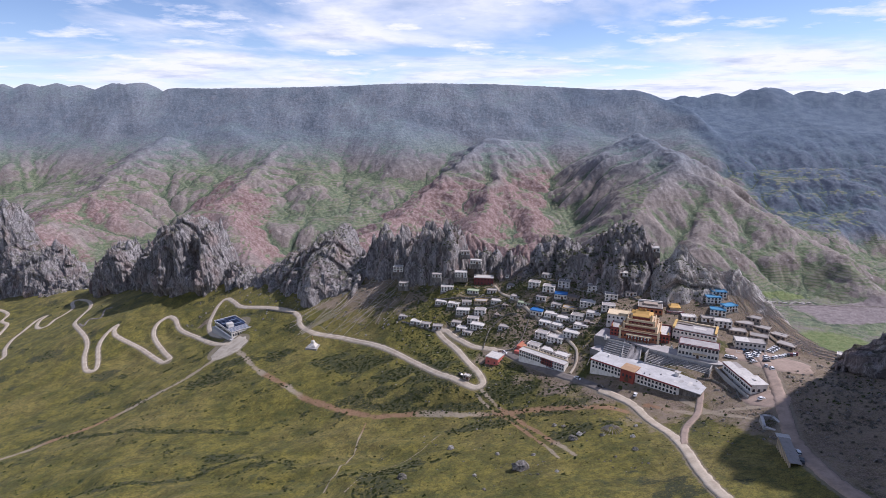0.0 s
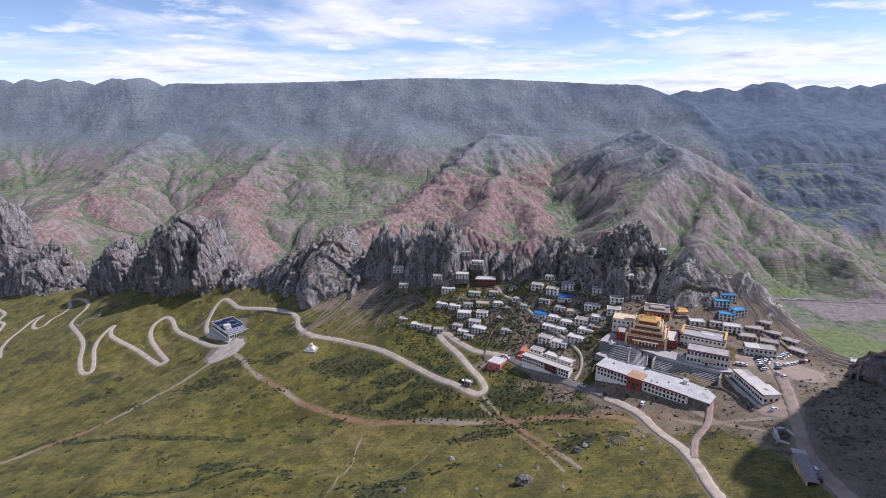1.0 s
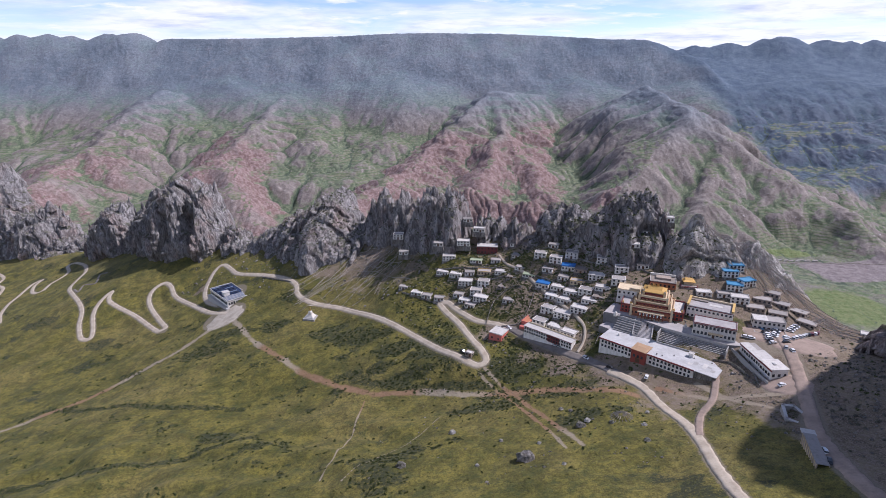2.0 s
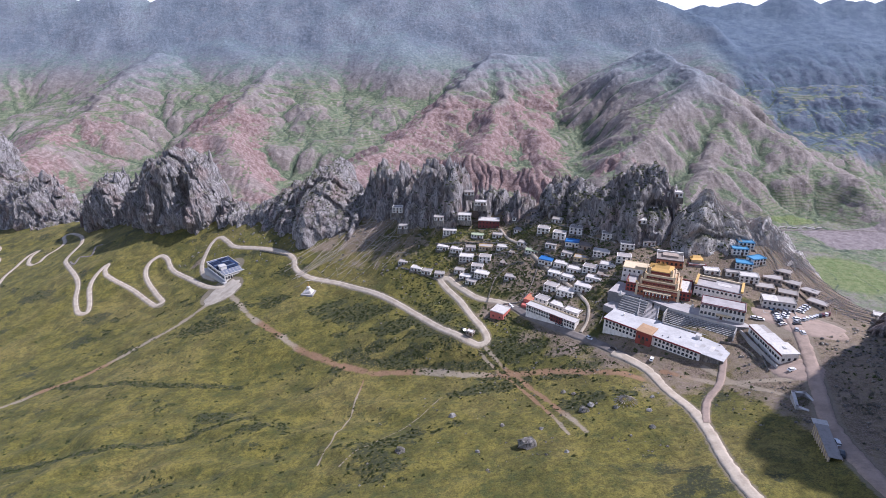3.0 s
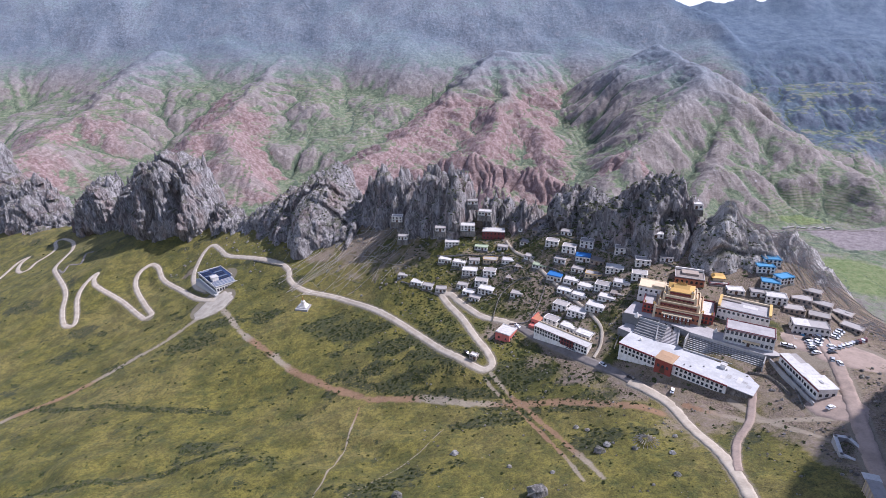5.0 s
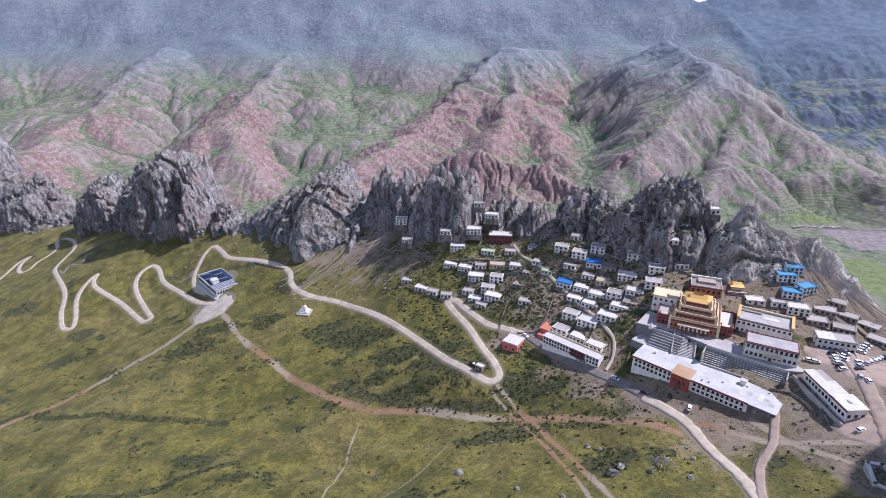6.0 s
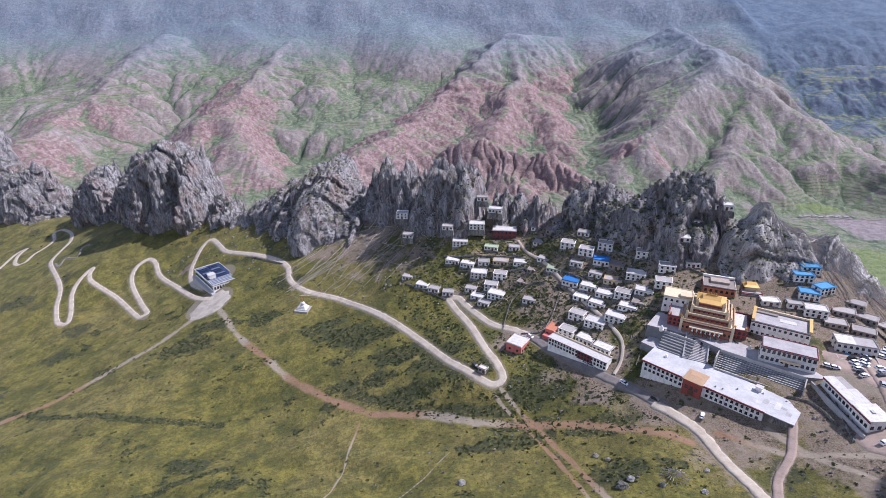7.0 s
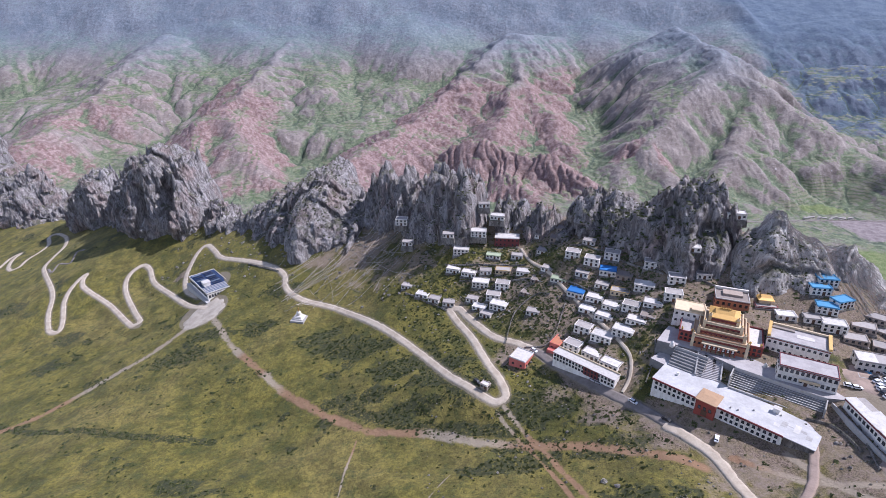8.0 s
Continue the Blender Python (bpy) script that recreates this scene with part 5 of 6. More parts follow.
# ---- large buildings ----
def red_house():
    ob = thing("red_assembly_house", pose(36.5, 474.5, -9.0, 0, 0, -6), "broad dark red house with white roof terrace on the slope", "house")
    block(ob, 17, 8.5, 6.4, M_MAROON, M_PALE, M_PALE, 2, band=M_MAROON, step=2.6)
    part("terrace_wall", boxes((-11, 11, -6.5, -4.9, -5, -0.4)), M_CONCRETE, ob)


def red_cube():
    ob = thing("red_house", pose(37.5, 365.4, -32.8, 0, 0, -33), "salmon-red block house with a pale flat roof", "house")
    block(ob, 9.6, 10.5, 5.8, M_PINK, M_PALE, M_PALE, 1, deep=6, step=5, doors=0)
    part("stone_footing", boxes((-9.0, 6.2, -7.6, -5.6, -8, -2.2, 0.5)), M_SCREE, ob, "rough grey stone footing")
    an = thing("red_annex", pose(58.5, 372.5, -26.5, 0, 0, -35), "small orange-red annex with stepped flat roofs", "house")
    block(an, 5.5, 9.5, 4.6, M_PINK, M_ORANGE, M_PINK, 1, deep=4, doors=0)
    part("lower_wing", boxes((-2.6, 2.6, -8.6, -5.2, -4, 2.6)), M_PINK, an)


def white_row():
    ob = thing("white_row_house", pose(68.5, 346.6, -23.0, 0, 0, -41.5), "long whitewashed row house with dark doors in the middle", "house")
    w, d, h = 35.5, 5.6, 5.0
    part("wall", boxes((-w / 2 - 0.15, w / 2 + 0.15, -d / 2 - 0.15, d / 2 + 0.15, -6, h, 0.15)), M_WHITE, ob)
    part("roof", boxes((-w / 2 - 0.3, w / 2 + 0.3, -d / 2 - 0.5, d / 2 + 0.3, h + 0.004, h + 0.25)), M_PALE, ob)
    part("parapet", boxes((-w / 2, w / 2, d / 2 - 0.4, d / 2, h + 0.255, h + 1.0)), M_CREAM, ob)
    part("cornice", boxes((-w / 2 - 0.1, w / 2 + 0.1, -d / 2 - 0.25, -d / 2 + 0.1, h - 0.5, h - 0.01)), M_MAROON, ob)
    part("wooden_front", boxes((0.5, 9.0, -d / 2 - 0.34, -d / 2 + 0.1, 0.1, h - 0.6)), M_MAROON, ob)
    for i in range(19):
        x = -w / 2 + 1.0 + i * 1.86
        for z in (0.7, 2.9):
            window(ob, x, -d / 2 - (0.36 if 0 < x < 9.4 else 0.13), z, 0, 0.85, 1.2)


def long_hall():
    """The long white block whose roof is the terrace below the temple."""
    ob = thing("long_hall", pose(94.8, 323.1, -8.6, 0, 0, -41.9), "long white two-storey hall with a red gatehouse and terrace roof", "hall")
    part("wall", boxes((-0.5, 55.0, -0.2, 15.8, -14, -0.35, 0.2)), M_WHITE, ob)
    part("retaining_wall", boxes((55.05, 66.4, 0.2, 16.5, -13, -0.36, 0.1)), M_SCREE, ob, "rough stone retaining wall")
    part("roof_terrace", boxes((-0.9, 66.6, -0.5, 16.9, -0.345, 0.0)), M_PLAZA, ob, "bright white concrete terrace")
    part("cornice", boxes((-0.7, 20.0, -0.62, -0.3, -0.75, 0.12), (29.2, 55.1, -0.62, -0.3, -0.75, 0.12)), M_MAROON, ob, "dark red cornice")
    for x0, n in ((0.6, 9), (30.2, 11)):
        for i in range(n):
            for z in (-5.3, -2.75):
                window(ob, x0 + 1.0 + i * 2.15, -0.22 + (z + 6) * 0.012, z, 0, 0.95, 1.35)
    gate = part("gatehouse", boxes((20.3, 28.9, -2.2, 6.5, -14, 0.9, 0.12)), M_RED, ob, "dark red gatehouse")
    part("gate_roof", gable(20.0, 29.2, -2.6, 7.0, 0.904, 1.7), M_TAN, gate, "ochre hipped roof")
    for i in range(3):
        window(gate, 22.3 + i * 2.3, -2.2, -3.6, 0, 1.0, 1.6)
    door(gate, 24.6, -2.26, -6.4, 0, 2.2, 2.6)
    part("chimney", boxes((6.5, 7.8, 9.0, 10.2, 0.004, 1.5, 0.2)), M_WHITE, ob)
    for x, y in ((33.0, 2.4), (36.0, 3.0), (41.0, 7.4), (50.5, 12.0)):
        part("roof_vent", boxes((x, x + 0.7, y, y + 0.7, 0.004, 0.8, 0.1)), M_CONCRETE, ob)
    kiosk = part("stair_head", boxes((47.5, 50.0, 12.5, 14.6, 0.004, 2.1, 0.05)), M_WHITE, ob)
    part("cap", boxes((47.2, 50.3, 12.2, 14.9, 2.104, 2.3)), M_PALE, kiosk)
    for k in range(6):
        part("paving_slab", boxes((50 + 2.4 * k, 52.2 + 2.4 * k, 4.0 + (k * 7 % 5), 6.5 + (k * 3 % 5), 0.004, 0.05)), M_CONCRETE if k % 3 else M_SLAB, ob)


def gable(x0, x1, y0, y1, z0, z1, inset=0.32):
    """A hipped roof with upturned eaves."""
    bm = bmesh.new()
    xm, ym, r = (x0 + x1) / 2, (y0 + y1) / 2, (x1 - x0) * inset
    low = [bm.verts.new(p) for p in ((x0, y0, z0 + 0.25), (x1, y0, z0 + 0.25), (x1, y1, z0 + 0.25), (x0, y1, z0 + 0.25))]
    under = [bm.verts.new(p) for p in ((x0, y0, z0), (x1, y0, z0), (x1, y1, z0), (x0, y1, z0))]
    fx, fy = (x1 - x0) * 0.2, (y1 - y0) * 0.26
    zm = z0 + 0.25 + (z1 - z0) * 0.32
    mid = [bm.verts.new(p) for p in ((x0 + fx, y0 + fy, zm), (x1 - fx, y0 + fy, zm), (x1 - fx, y1 - fy, zm), (x0 + fx, y1 - fy, zm))]
    top = [bm.verts.new((xm - r, ym, z1)), bm.verts.new((xm + r, ym, z1))]
    bm.faces.new(under[::-1])
    for i in range(4):
        j = (i + 1) % 4
        bm.faces.new((under[i], under[j], low[j], low[i]))
        bm.faces.new((low[i], low[j], mid[j], mid[i]))
    bm.faces.new((mid[0], mid[1], top[1], top[0]))
    bm.faces.new((mid[2], mid[3], top[0], top[1]))
    bm.faces.new((mid[1], mid[2], top[1]))
    bm.faces.new((mid[3], mid[0], top[0]))
    return bm


def lathe(profile, n=12):
    bm = bmesh.new()
    rings = [[bm.verts.new((r * math.cos(2 * math.pi * i / n), r * math.sin(2 * math.pi * i / n), z)) for i in range(n)] for r, z in profile]
    for a, b in zip(rings[:-1], rings[1:]):
        for i in range(n):
            j = (i + 1) % n
            bm.faces.new((a[i], a[j], b[j], b[i]))
    bm.faces.new(rings[0][::-1])
    bm.faces.new(rings[-1])
    return bm


def temple():
    ob = thing("temple", pose(128.2, 335.6, -2.2, 0, 0, -25), "tiered ochre and red temple with gilded roofs", "temple")
    part("podium", boxes((-19.5, 19.5, -2.6, 24, -8, -0.01, 0.2)), M_STEP, ob)
    for s in (-1, 1):
        x0, x1 = sorted((s * 11.6, s * 18.6))
        wing = part("wing", boxes((x0, x1, 2.6, 21.0, 0, 5.2, 0.15)), M_RED, ob, "red side wing with dark windows")
        part("wing_cornice", rim(x0 - 0.15, x1 + 0.15, 2.4, 21.2, 5.204, 6.1, 0.5), M_MAROON, wing)
        part("wing_roof", boxes((x0 + 0.4, x1 - 0.4, 3.2, 20.5, 5.204, 5.34)), M_PAVE if s < 0 else M_PALE, wing)
        for f in range(2):
            for i in range(3):
                window(wing, x0 + 1.4 + i * 2.1, 2.6 + 0.05, 0.7 + f * 2.35, 0, 1.05, 1.35)
        for k in range(2):
            tower = part("victory_banner", lathe([(0.45, 6.1), (0.5, 7.3), (0.25, 7.5), (0.08, 8.1)], 8), M_GOLD, wing, "gilded roof banner", True)
            tower.matrix_basis = pose(x0 + (1.2 if (k + s) % 2 else 5.8), 3.2, 0)
    levels = [(12.0, 0.0, 22.0, 0.0, 6.4), (10.2, 2.4, 20.6, 6.404, 9.2), (8.3, 4.8, 19.2, 9.204, 12.0), (6.3, 7.4, 17.6, 12.004, 14.4)]
    for k, (hw, y0, y1, z0, z1) in enumerate(levels):
        tier = part("tier", boxes((-hw, hw, y0, y1, z0, z1 - 0.5, 0.25)), (M_ORANGE, M_ORANGE, M_TAN, M_ORANGE)[k], ob)
        part("cornice", boxes((-hw - 0.5, hw + 0.5, y0 - 0.5, y1 + 0.5, z1 - 0.496, z1)), M_TAN if k % 2 else M_CREAM, tier, "tan and cream cornice")
        if k < 3:
            part("parapet", rim(-hw - 0.3, hw + 0.3, y0 - 0.3, y1 + 0.3, z1 + 0.004, z1 + 0.75, 0.45), M_CREAM if k else M_TAN, tier)
        part("frieze", boxes((-hw - 0.05, hw + 0.05, y0 - 0.12, y0 + 0.6, z1 - 1.6, z1 - 0.7)), M_MAROON, tier, "dark red frieze")
        n = int(hw * 2 / 2.1)
        for i in range(n):
            window(tier, (i + 0.5) / n * 2 * hw - hw, y0 + 0.08, z0 + (z1 - z0) * 0.28, 0, 0.9, 1.1)
        for s in (-1, 1):
            end = part("pillar", boxes((s * (hw - 0.1) - 0.7, s * (hw - 0.1) + 0.7, y0 - 0.7, y0 + 1.0, z0, z1 + 1.5, 0.08)), M_CREAM, tier, "pale corner pillar")
            part("finial", boxes((s * (hw - 0.1) - 0.3, s * (hw - 0.1) + 0.3, y0 - 0.3, y0 + 0.5, z1 + 1.504, z1 + 2.3, 0.15)), M_GOLD, end)
    roof = part("gilded_roof", gable(-7.0, 7.0, 6.6, 18.2, 14.404, 17.2), M_GOLD, ob, "gilded hipped roof with curled eaves")
    for i in range(7):
        spire = part("roof_ornament", lathe([(0.28, 0), (0.34, 0.4), (0.14, 0.7), (0.2, 1.0), (0.03, 1.7)], 8), M_GOLD, roof, "", True)
        spire.matrix_basis = pose((i - 3) * 0.75, 12.4, 17.05)
    porch = part("porch", boxes((-7.5, 7.5, -2.4, 0.0, -0.2, 0.1), (-7.8, 7.8, -2.6, 0.05, 3.9, 4.4)), M_CREAM, ob, "open porch with white patterned curtains")
    for i in range(8):
        part("column", boxes((-7.3 + i * 2.05, -6.95 + i * 2.05, -2.3, -1.95, 0.104, 3.9)), M_RED, porch)
    for i in range(7):
        part("curtain", boxes((-6.85 + i * 2.05, -5.4 + i * 2.05, -2.15, -2.05, 1.7, 3.85)), M_FRAME, porch, "dark curtain with white knots")
        for k in range(2):
            knot = part("knot", lathe([(0.1, -0.03), (0.46, -0.03), (0.46, 0.03), (0.1, 0.03)], 8), M_WHITE, porch)
            knot.matrix_basis = pose(-6.12 + i * 2.05, -2.2, 2.25 + k * 1.05, 90)
    for s in (-1, 1):
        burner = part("incense_burner", lathe([(1.2, 0), (1.25, 1.0), (0.8, 1.6), (0.9, 2.2), (0.4, 3.0), (0.15, 3.4)], 10), M_WHITE, ob, "white incense burner", True)
        burner.matrix_basis = pose(s * 20.4, -3.2, -1.2)


def back_buildings():
    ob = thing("ochre_chapel", pose(146.5, 368.0, 1.0, 0, 0, -20), "ochre chapel with white roof parapets behind the temple", "chapel")
    block(ob, 16, 11.5, 9.5, M_ORANGE, M_BROWN, M_PALE, 2, band=M_MAROON, deep=6, step=2.4, win=(1.1, 1.5))
    part("roof_court", boxes((-4.5, 5.0, -1.5, 3.6, 9.744, 11.0)), M_MUD, ob)
    part("rear_parapet", boxes((-8.1, 8.1, 5.0, 5.9, 10.105, 11.4)), M_WHITE, ob)
    ob = thing("gold_roofed_chapel", pose(162.5, 365.0, 3.0, 0, 0, -12), "small chapel with a curled golden roof", "chapel")
    block(ob, 10.5, 9.5, 5.0, M_CONCRETE, M_GREY, M_MAROON, 1, band=M_MAROON, deep=6)
    up = part("lantern", boxes((-3.0, 3.0, -1.2, 3.4, 5.244, 7.4)), M_CREAM, ob)
    part("gilded_roof", gable(-3.9, 3.9, -2.2, 4.4, 7.404, 9.6), M_GOLD, up, "curled golden roof")
    ob = thing("cream_house", pose(122.5, 361.0, 0.0, 0, 0, -24), "cream-roofed monastery house beside the temple", "house")
    block(ob, 14, 11, 7.6, M_WHITE, M_CREAM, M_CREAM, 2, deep=8, step=2.4)
    part("roof_shed", boxes((1.0, 6.4, -5.0, -0.5, 7.844, 9.4)), M_CREAM, ob)
    ob = thing("white_hall", pose(158.0, 314.8, -2.2, 0, 0, -27), "white two-storey hall with dark windows beside the courtyard", "hall")
    block(ob, 22.5, 10.5, 7.6, M_WHITE, M_PAVE, M_MAROON, 2, band=M_MAROON, deep=8, step=1.9, win=(1.0, 1.6))
    part("balcony", boxes((-3.0, 5.0, -6.6, -5.5, 2.6, 3.0), (-3.0, 5.0, -6.6, -6.45, 3.0, 3.9)), M_CREAM, ob)
    ob = thing("yellow_ended_hall", pose(164.6, 335.4, -1.2, 0, 0, -30), "long hall with yellow end parapets and a grey roof", "hall")
    block(ob, 25.5, 13.5, 7.8, M_WHITE, M_PAVE, M_PALE, 2, band=M_MAROON, deep=6, step=2.2)
    for s in (-1, 1):
        part("end_parapet", boxes((s * 12.4 - 0.7, s * 12.4 + 0.7, -7.0, 7.0, 8.405, 9.5)), M_YELLOW, ob, "bright yellow end parapet")
    part("rear_wall", boxes((-12, 12, 5.8, 6.5, 8.405, 9.3)), M_CREAM, ob)
    part("roof_patch", boxes((-1, 6.5, -1.6, 1.6, 8.045, 8.2)), M_PALE, ob)
    part("skylight_row", boxes((-11.5, -2.0, 2.6, 4.6, 8.045, 8.7)), M_BROWN, ob)
    ob = thing("lodging_house", pose(193.0, 322.0, -1.6, 0, 0, -18), "two-storey white lodging house with grey and pale roofs", "house")
    block(ob, 17, 8.5, 5.8, M_WHITE, M_GREY, M_GREY, 2, deep=5, step=2.2)
    part("pale_roof_half", boxes((-8.2, -0.5, -4.0, 4.0, 6.045, 6.2)), M_PALE, ob)
    part("yard_wall", boxes((-8.5, 8.5, -10.6, -10.2, -3, 1.4), (-8.5, -8.1, -10.2, -4.3, -3, 1.4), (8.1, 8.5, -10.2, -4.3, -3, 1.4), (-0.2, 0.2, -10.2, -4.3, -3, 1.4)), M_CONCRETE, ob)
    part("blue_awning", boxes((-6.5, -2.5, -6.6, -4.35, 1.2, 1.35)), M_CYAN, ob)


def car_park_block():
    ob = thing("car_park_block", pose(170.0, 284.0, -3.6, 0, 0, 93), "long low white block with a bright flat roof", "house")
    part("wall", boxes((-14.2, 14.6, -4.0, 4.0, -4, 4.8, 0.12)), M_WHITE, ob)
    part("front_section", boxes((-14.6, -4.5, -4.6, 4.4, -4, 5.6, 0.1)), M_WHITE, ob)
    part("roof", boxes((-4.4, 14.9, -0.6, 4.3, 4.804, 5.1)), M_PALE, ob)
    part("front_roof", boxes((-14.9, -4.4, -4.9, 4.8, 5.604, 5.9)), M_PALE, ob)
    part("mid_roof", boxes((-4.4, 6.0, -4.3, -0.65, 4.804, 5.1)), M_PALE, ob)
    part("sunken_court", boxes((6.2, 14.6, -4.0, -0.7, 4.804, 4.9)), M_GREY, ob)
    part("roof_lamp", boxes((-10.5, -8.5, -0.6, 0.6, 5.904, 6.3)), M_CONCRETE, ob)
    part("cornice", boxes((-14.75, -4.3, 4.4, 4.6, 4.5, 5.4), (-4.2, 14.8, 4.0, 4.2, 4.0, 4.7)), M_MAROON, ob)
    for i in range(12):
        window(ob, -13 + i * 2.25, 4.06 if i > 3 else 4.5, 1.6, 180, 1.1, 1.4)
    for i in range(3):
        window(ob, -14.62, -3 + i * 3, 1.6, -90, 1.1, 1.4)
    part("lean_to", boxes((-14.9, -11.0, -8.0, -4.7, -4, 2.2)), M_MUD, ob)
    part("yard_wall", boxes((-17, 17, 6.6, 7.1, -5, 0.6)), M_CONCRETE, ob)


def solar_house():
    ob = thing("visitor_house", pose(-216.0, 531.0, -77.6, 0, 0, -46), "long low white house with dark blue panelled roof beside the fork", "house")
    base = part("wall", boxes((-21, 21, -11, 11, -7, 5.6, 0.12)), M_WHITE, ob)
    roof = part("roof", boxes((-21.3, 21.3, -11.3, 11.3, 5.604, 5.9)), M_NAVY, ob, "dark blue roof")
    part("parapet", rim(-21.3, 21.3, -11.3, 11.3, 5.904, 6.5, 0.35), M_PALE, roof)
    for i in range(7):
        for j in range(2):
            p = part("solar_panel", tilted(3.5, 7.6, 0.45), M_NAVY if (i + j) % 3 else M_SLATE, roof, "dark blue solar panel")
            p.matrix_basis = pose(-18.2 + i * 3.9, -5.6 + j * 9.4, 6.1)
    court = part("front_roof", boxes((8.6, 20.6, -10.6, 10.6, 5.904, 6.1)), M_SLATE, roof, "grey-blue front roof")
    for i in range(5):
        part("roof_rib", boxes((9.2 + i * 2.6, 9.5 + i * 2.6, -10.4, 10.4, 6.104, 6.34)), M_PALE, court)
    room = part("roof_room", boxes((1.5, 7.5, -8.2, -2.6, 5.904, 9.2, 0.1)), M_WHITE, ob, "small white room on the roof")
    part("room_roof", boxes((1.2, 7.8, -8.5, -2.3, 9.204, 9.45)), M_PALE, room)
    for i in range(9):
        window(base, 21.02, -9.4 + i * 2.35, 1.6, 90, 1.35, 2.4)
    for i in range(13):
        window(base, -18.6 + i * 3.05, -11.02, 1.4, 0, 1.9, 2.6)
    part("terrace", boxes((-23.5, 24.0, -14.0, 13.0, -9, -0.6, 0.3)), M_CONCRETE, ob)


def tilted(w, d, rise):
    bm = bmesh.new()
    v = [bm.verts.new(p) for p in ((-w / 2, -d / 2, 0), (w / 2, -d / 2, rise), (w / 2, d / 2, rise), (-w / 2, d / 2, 0))]
    u = [bm.verts.new((p.co.x, p.co.y, p.co.z - 0.12)) for p in v]
    bm.faces.new(v)
    bm.faces.new(u[::-1])
    for i in range(4):
        bm.faces.new((u[i], u[(i + 1) % 4], v[(i + 1) % 4], v[i]))
    return bm


def stupa(x, y, size, label):
    z = height(x, y)
    ob = thing("stupa", pose(x, y, z, 0, 0, -10), label, "stupa")
    part("platform", boxes((-1.5 * size, 1.5 * size, -1.5 * size, 1.5 * size, -2.5, 0.25 * size)), M_CONCRETE, ob)
    for k in range(4):
        r = size * (1.0 - 0.18 * k)
        part("plinth", boxes((-r, r, -r, r, (0.255 + 0.24 * k) * size, (0.49 + 0.24 * k) * size)), M_WHITE, ob)
    dome = part("dome", lathe([(0.42 * size, 1.22 * size), (0.52 * size, 1.5 * size), (0.46 * size, 1.75 * size), (0.2 * size, 1.92 * size)], 14), M_WHITE, ob, "", True)
    part("spire", lathe([(0.2 * size, 1.925 * size), (0.07 * size, 2.7 * size), (0.12 * size, 2.75 * size), (0.02 * size, 3.0 * size)], 10), M_GOLD, dome, "gilded spire", True)


def courtyard():
    """Paved court before the temple, the stairs and the stepped stand down to the terrace."""
    ring = [(102, 345), (109, 341.5), (121.5, 335), (131.2, 324.2), (161.5, 302.2), (171, 301), (181, 318), (172, 330), (150, 352), (118, 366)]
    n = len(ring)
    verts = [(x, y, -2.2) for x, y in ring] + [(x, y, -12) for x, y in ring]
    ob = link_mesh("courtyard", verts, [tuple(range(n))] + [(i, i + n, (i + 1) % n + n, (i + 1) % n) for i in range(n)], [M_PAVE, M_STEP], smooth=False)
    ob.data.polygons.foreach_set("material_index", [0] + [1] * n)
    tagged(ob, "grey paved courtyard before the temple", "courtyard", kind="structure")
    ring = [(98, 339), (104, 344), (122, 334), (160, 304), (164, 298), (158, 288), (140, 296)]
    n = len(ring)
    verts = [(x, y, -8.75) for x, y in ring] + [(x, y, -16) for x, y in ring]
    ob = link_mesh("lower_terrace", verts, [tuple(range(n))[::-1]] + [(i, i + n, (i + 1) % n + n, (i + 1) % n) for i in range(n)], [M_PAVE, M_STEP], smooth=False)
    ob.data.polygons.foreach_set("material_index", [0] + [1] * n)
    tagged(ob, "grey paved terrace behind the long hall", "terrace", kind="structure")
    ob = thing("stepped_stand", pose(126.6, 317.6, -8.6, 0, 0, -36), "grey stone stepped stand below the courtyard", "steps")
    for k in range(8):
        tread = part("step", boxes((0.3, 37, 0.86 * k, 0.86 * k + 0.88, -4, 0.3 + 0.66 * k)), M_STEP, ob)
        # a paler strip along the front of each step, to set it off
        part("nosing", boxes((0.3, 37, 0.86 * k - 0.04, 0.86 * k + 0.2, 0.303 + 0.66 * k, 0.34 + 0.66 * k)), M_PALE, tread, "pale step edge")
    for x in (0.0, 37.05):
        part("side_wall", boxes((x - 0.25, x + 0.25, -0.4, 6.9, -4, 6.2)), M_CONCRETE, ob)
    part("top_wall", boxes((0.3, 36.8, 6.9, 7.3, 4.0, 6.9)), M_CONCRETE, ob)
    part("foot_wall", boxes((0.3, 36.8, -1.2, -0.9, -3, 0.9)), M_CONCRETE, ob)
    st = thing("main_stairs", pose(119.4, 322.8, -8.6, 0, 0, -24), "wide stone stairs with dark planted strips", "stairs")
    for k in range(16):
        part("stair_tread", boxes((-5.2, 5.2, 0.8 * k, 0.8 * k + 0.82, -4, 0.4 * k + 0.4)), M_PAVE, st)
    for x in (-1.9, 2.0):
        part("planter", tilted_strip(x, 0.55, 1.6, 10.8, 0.8, 5.9), M_FRAME, st, "dark strip of planting")
    for x in (-5.5, 5.5):
        part("balustrade", tilted_strip(x, 0.3, 0.0, 13.0, 1.2, 7.6), M_CONCRETE, st)
    ls = thing("side_steps", pose(104.5, 333.4, -8.6, 0, 0, -38), "broad low grey steps beside the stairs", "steps")
    for k in range(6):
        part("step", boxes((0, 15.5, 1.35 * k, 1.35 * k + 1.37, -5, 0.9 * k + 0.5)), M_STEP, ls)
    part("top_wall", boxes((-0.2, 15.6, 8.2, 8.6, -5, 6.4)), M_CONCRETE, ls)


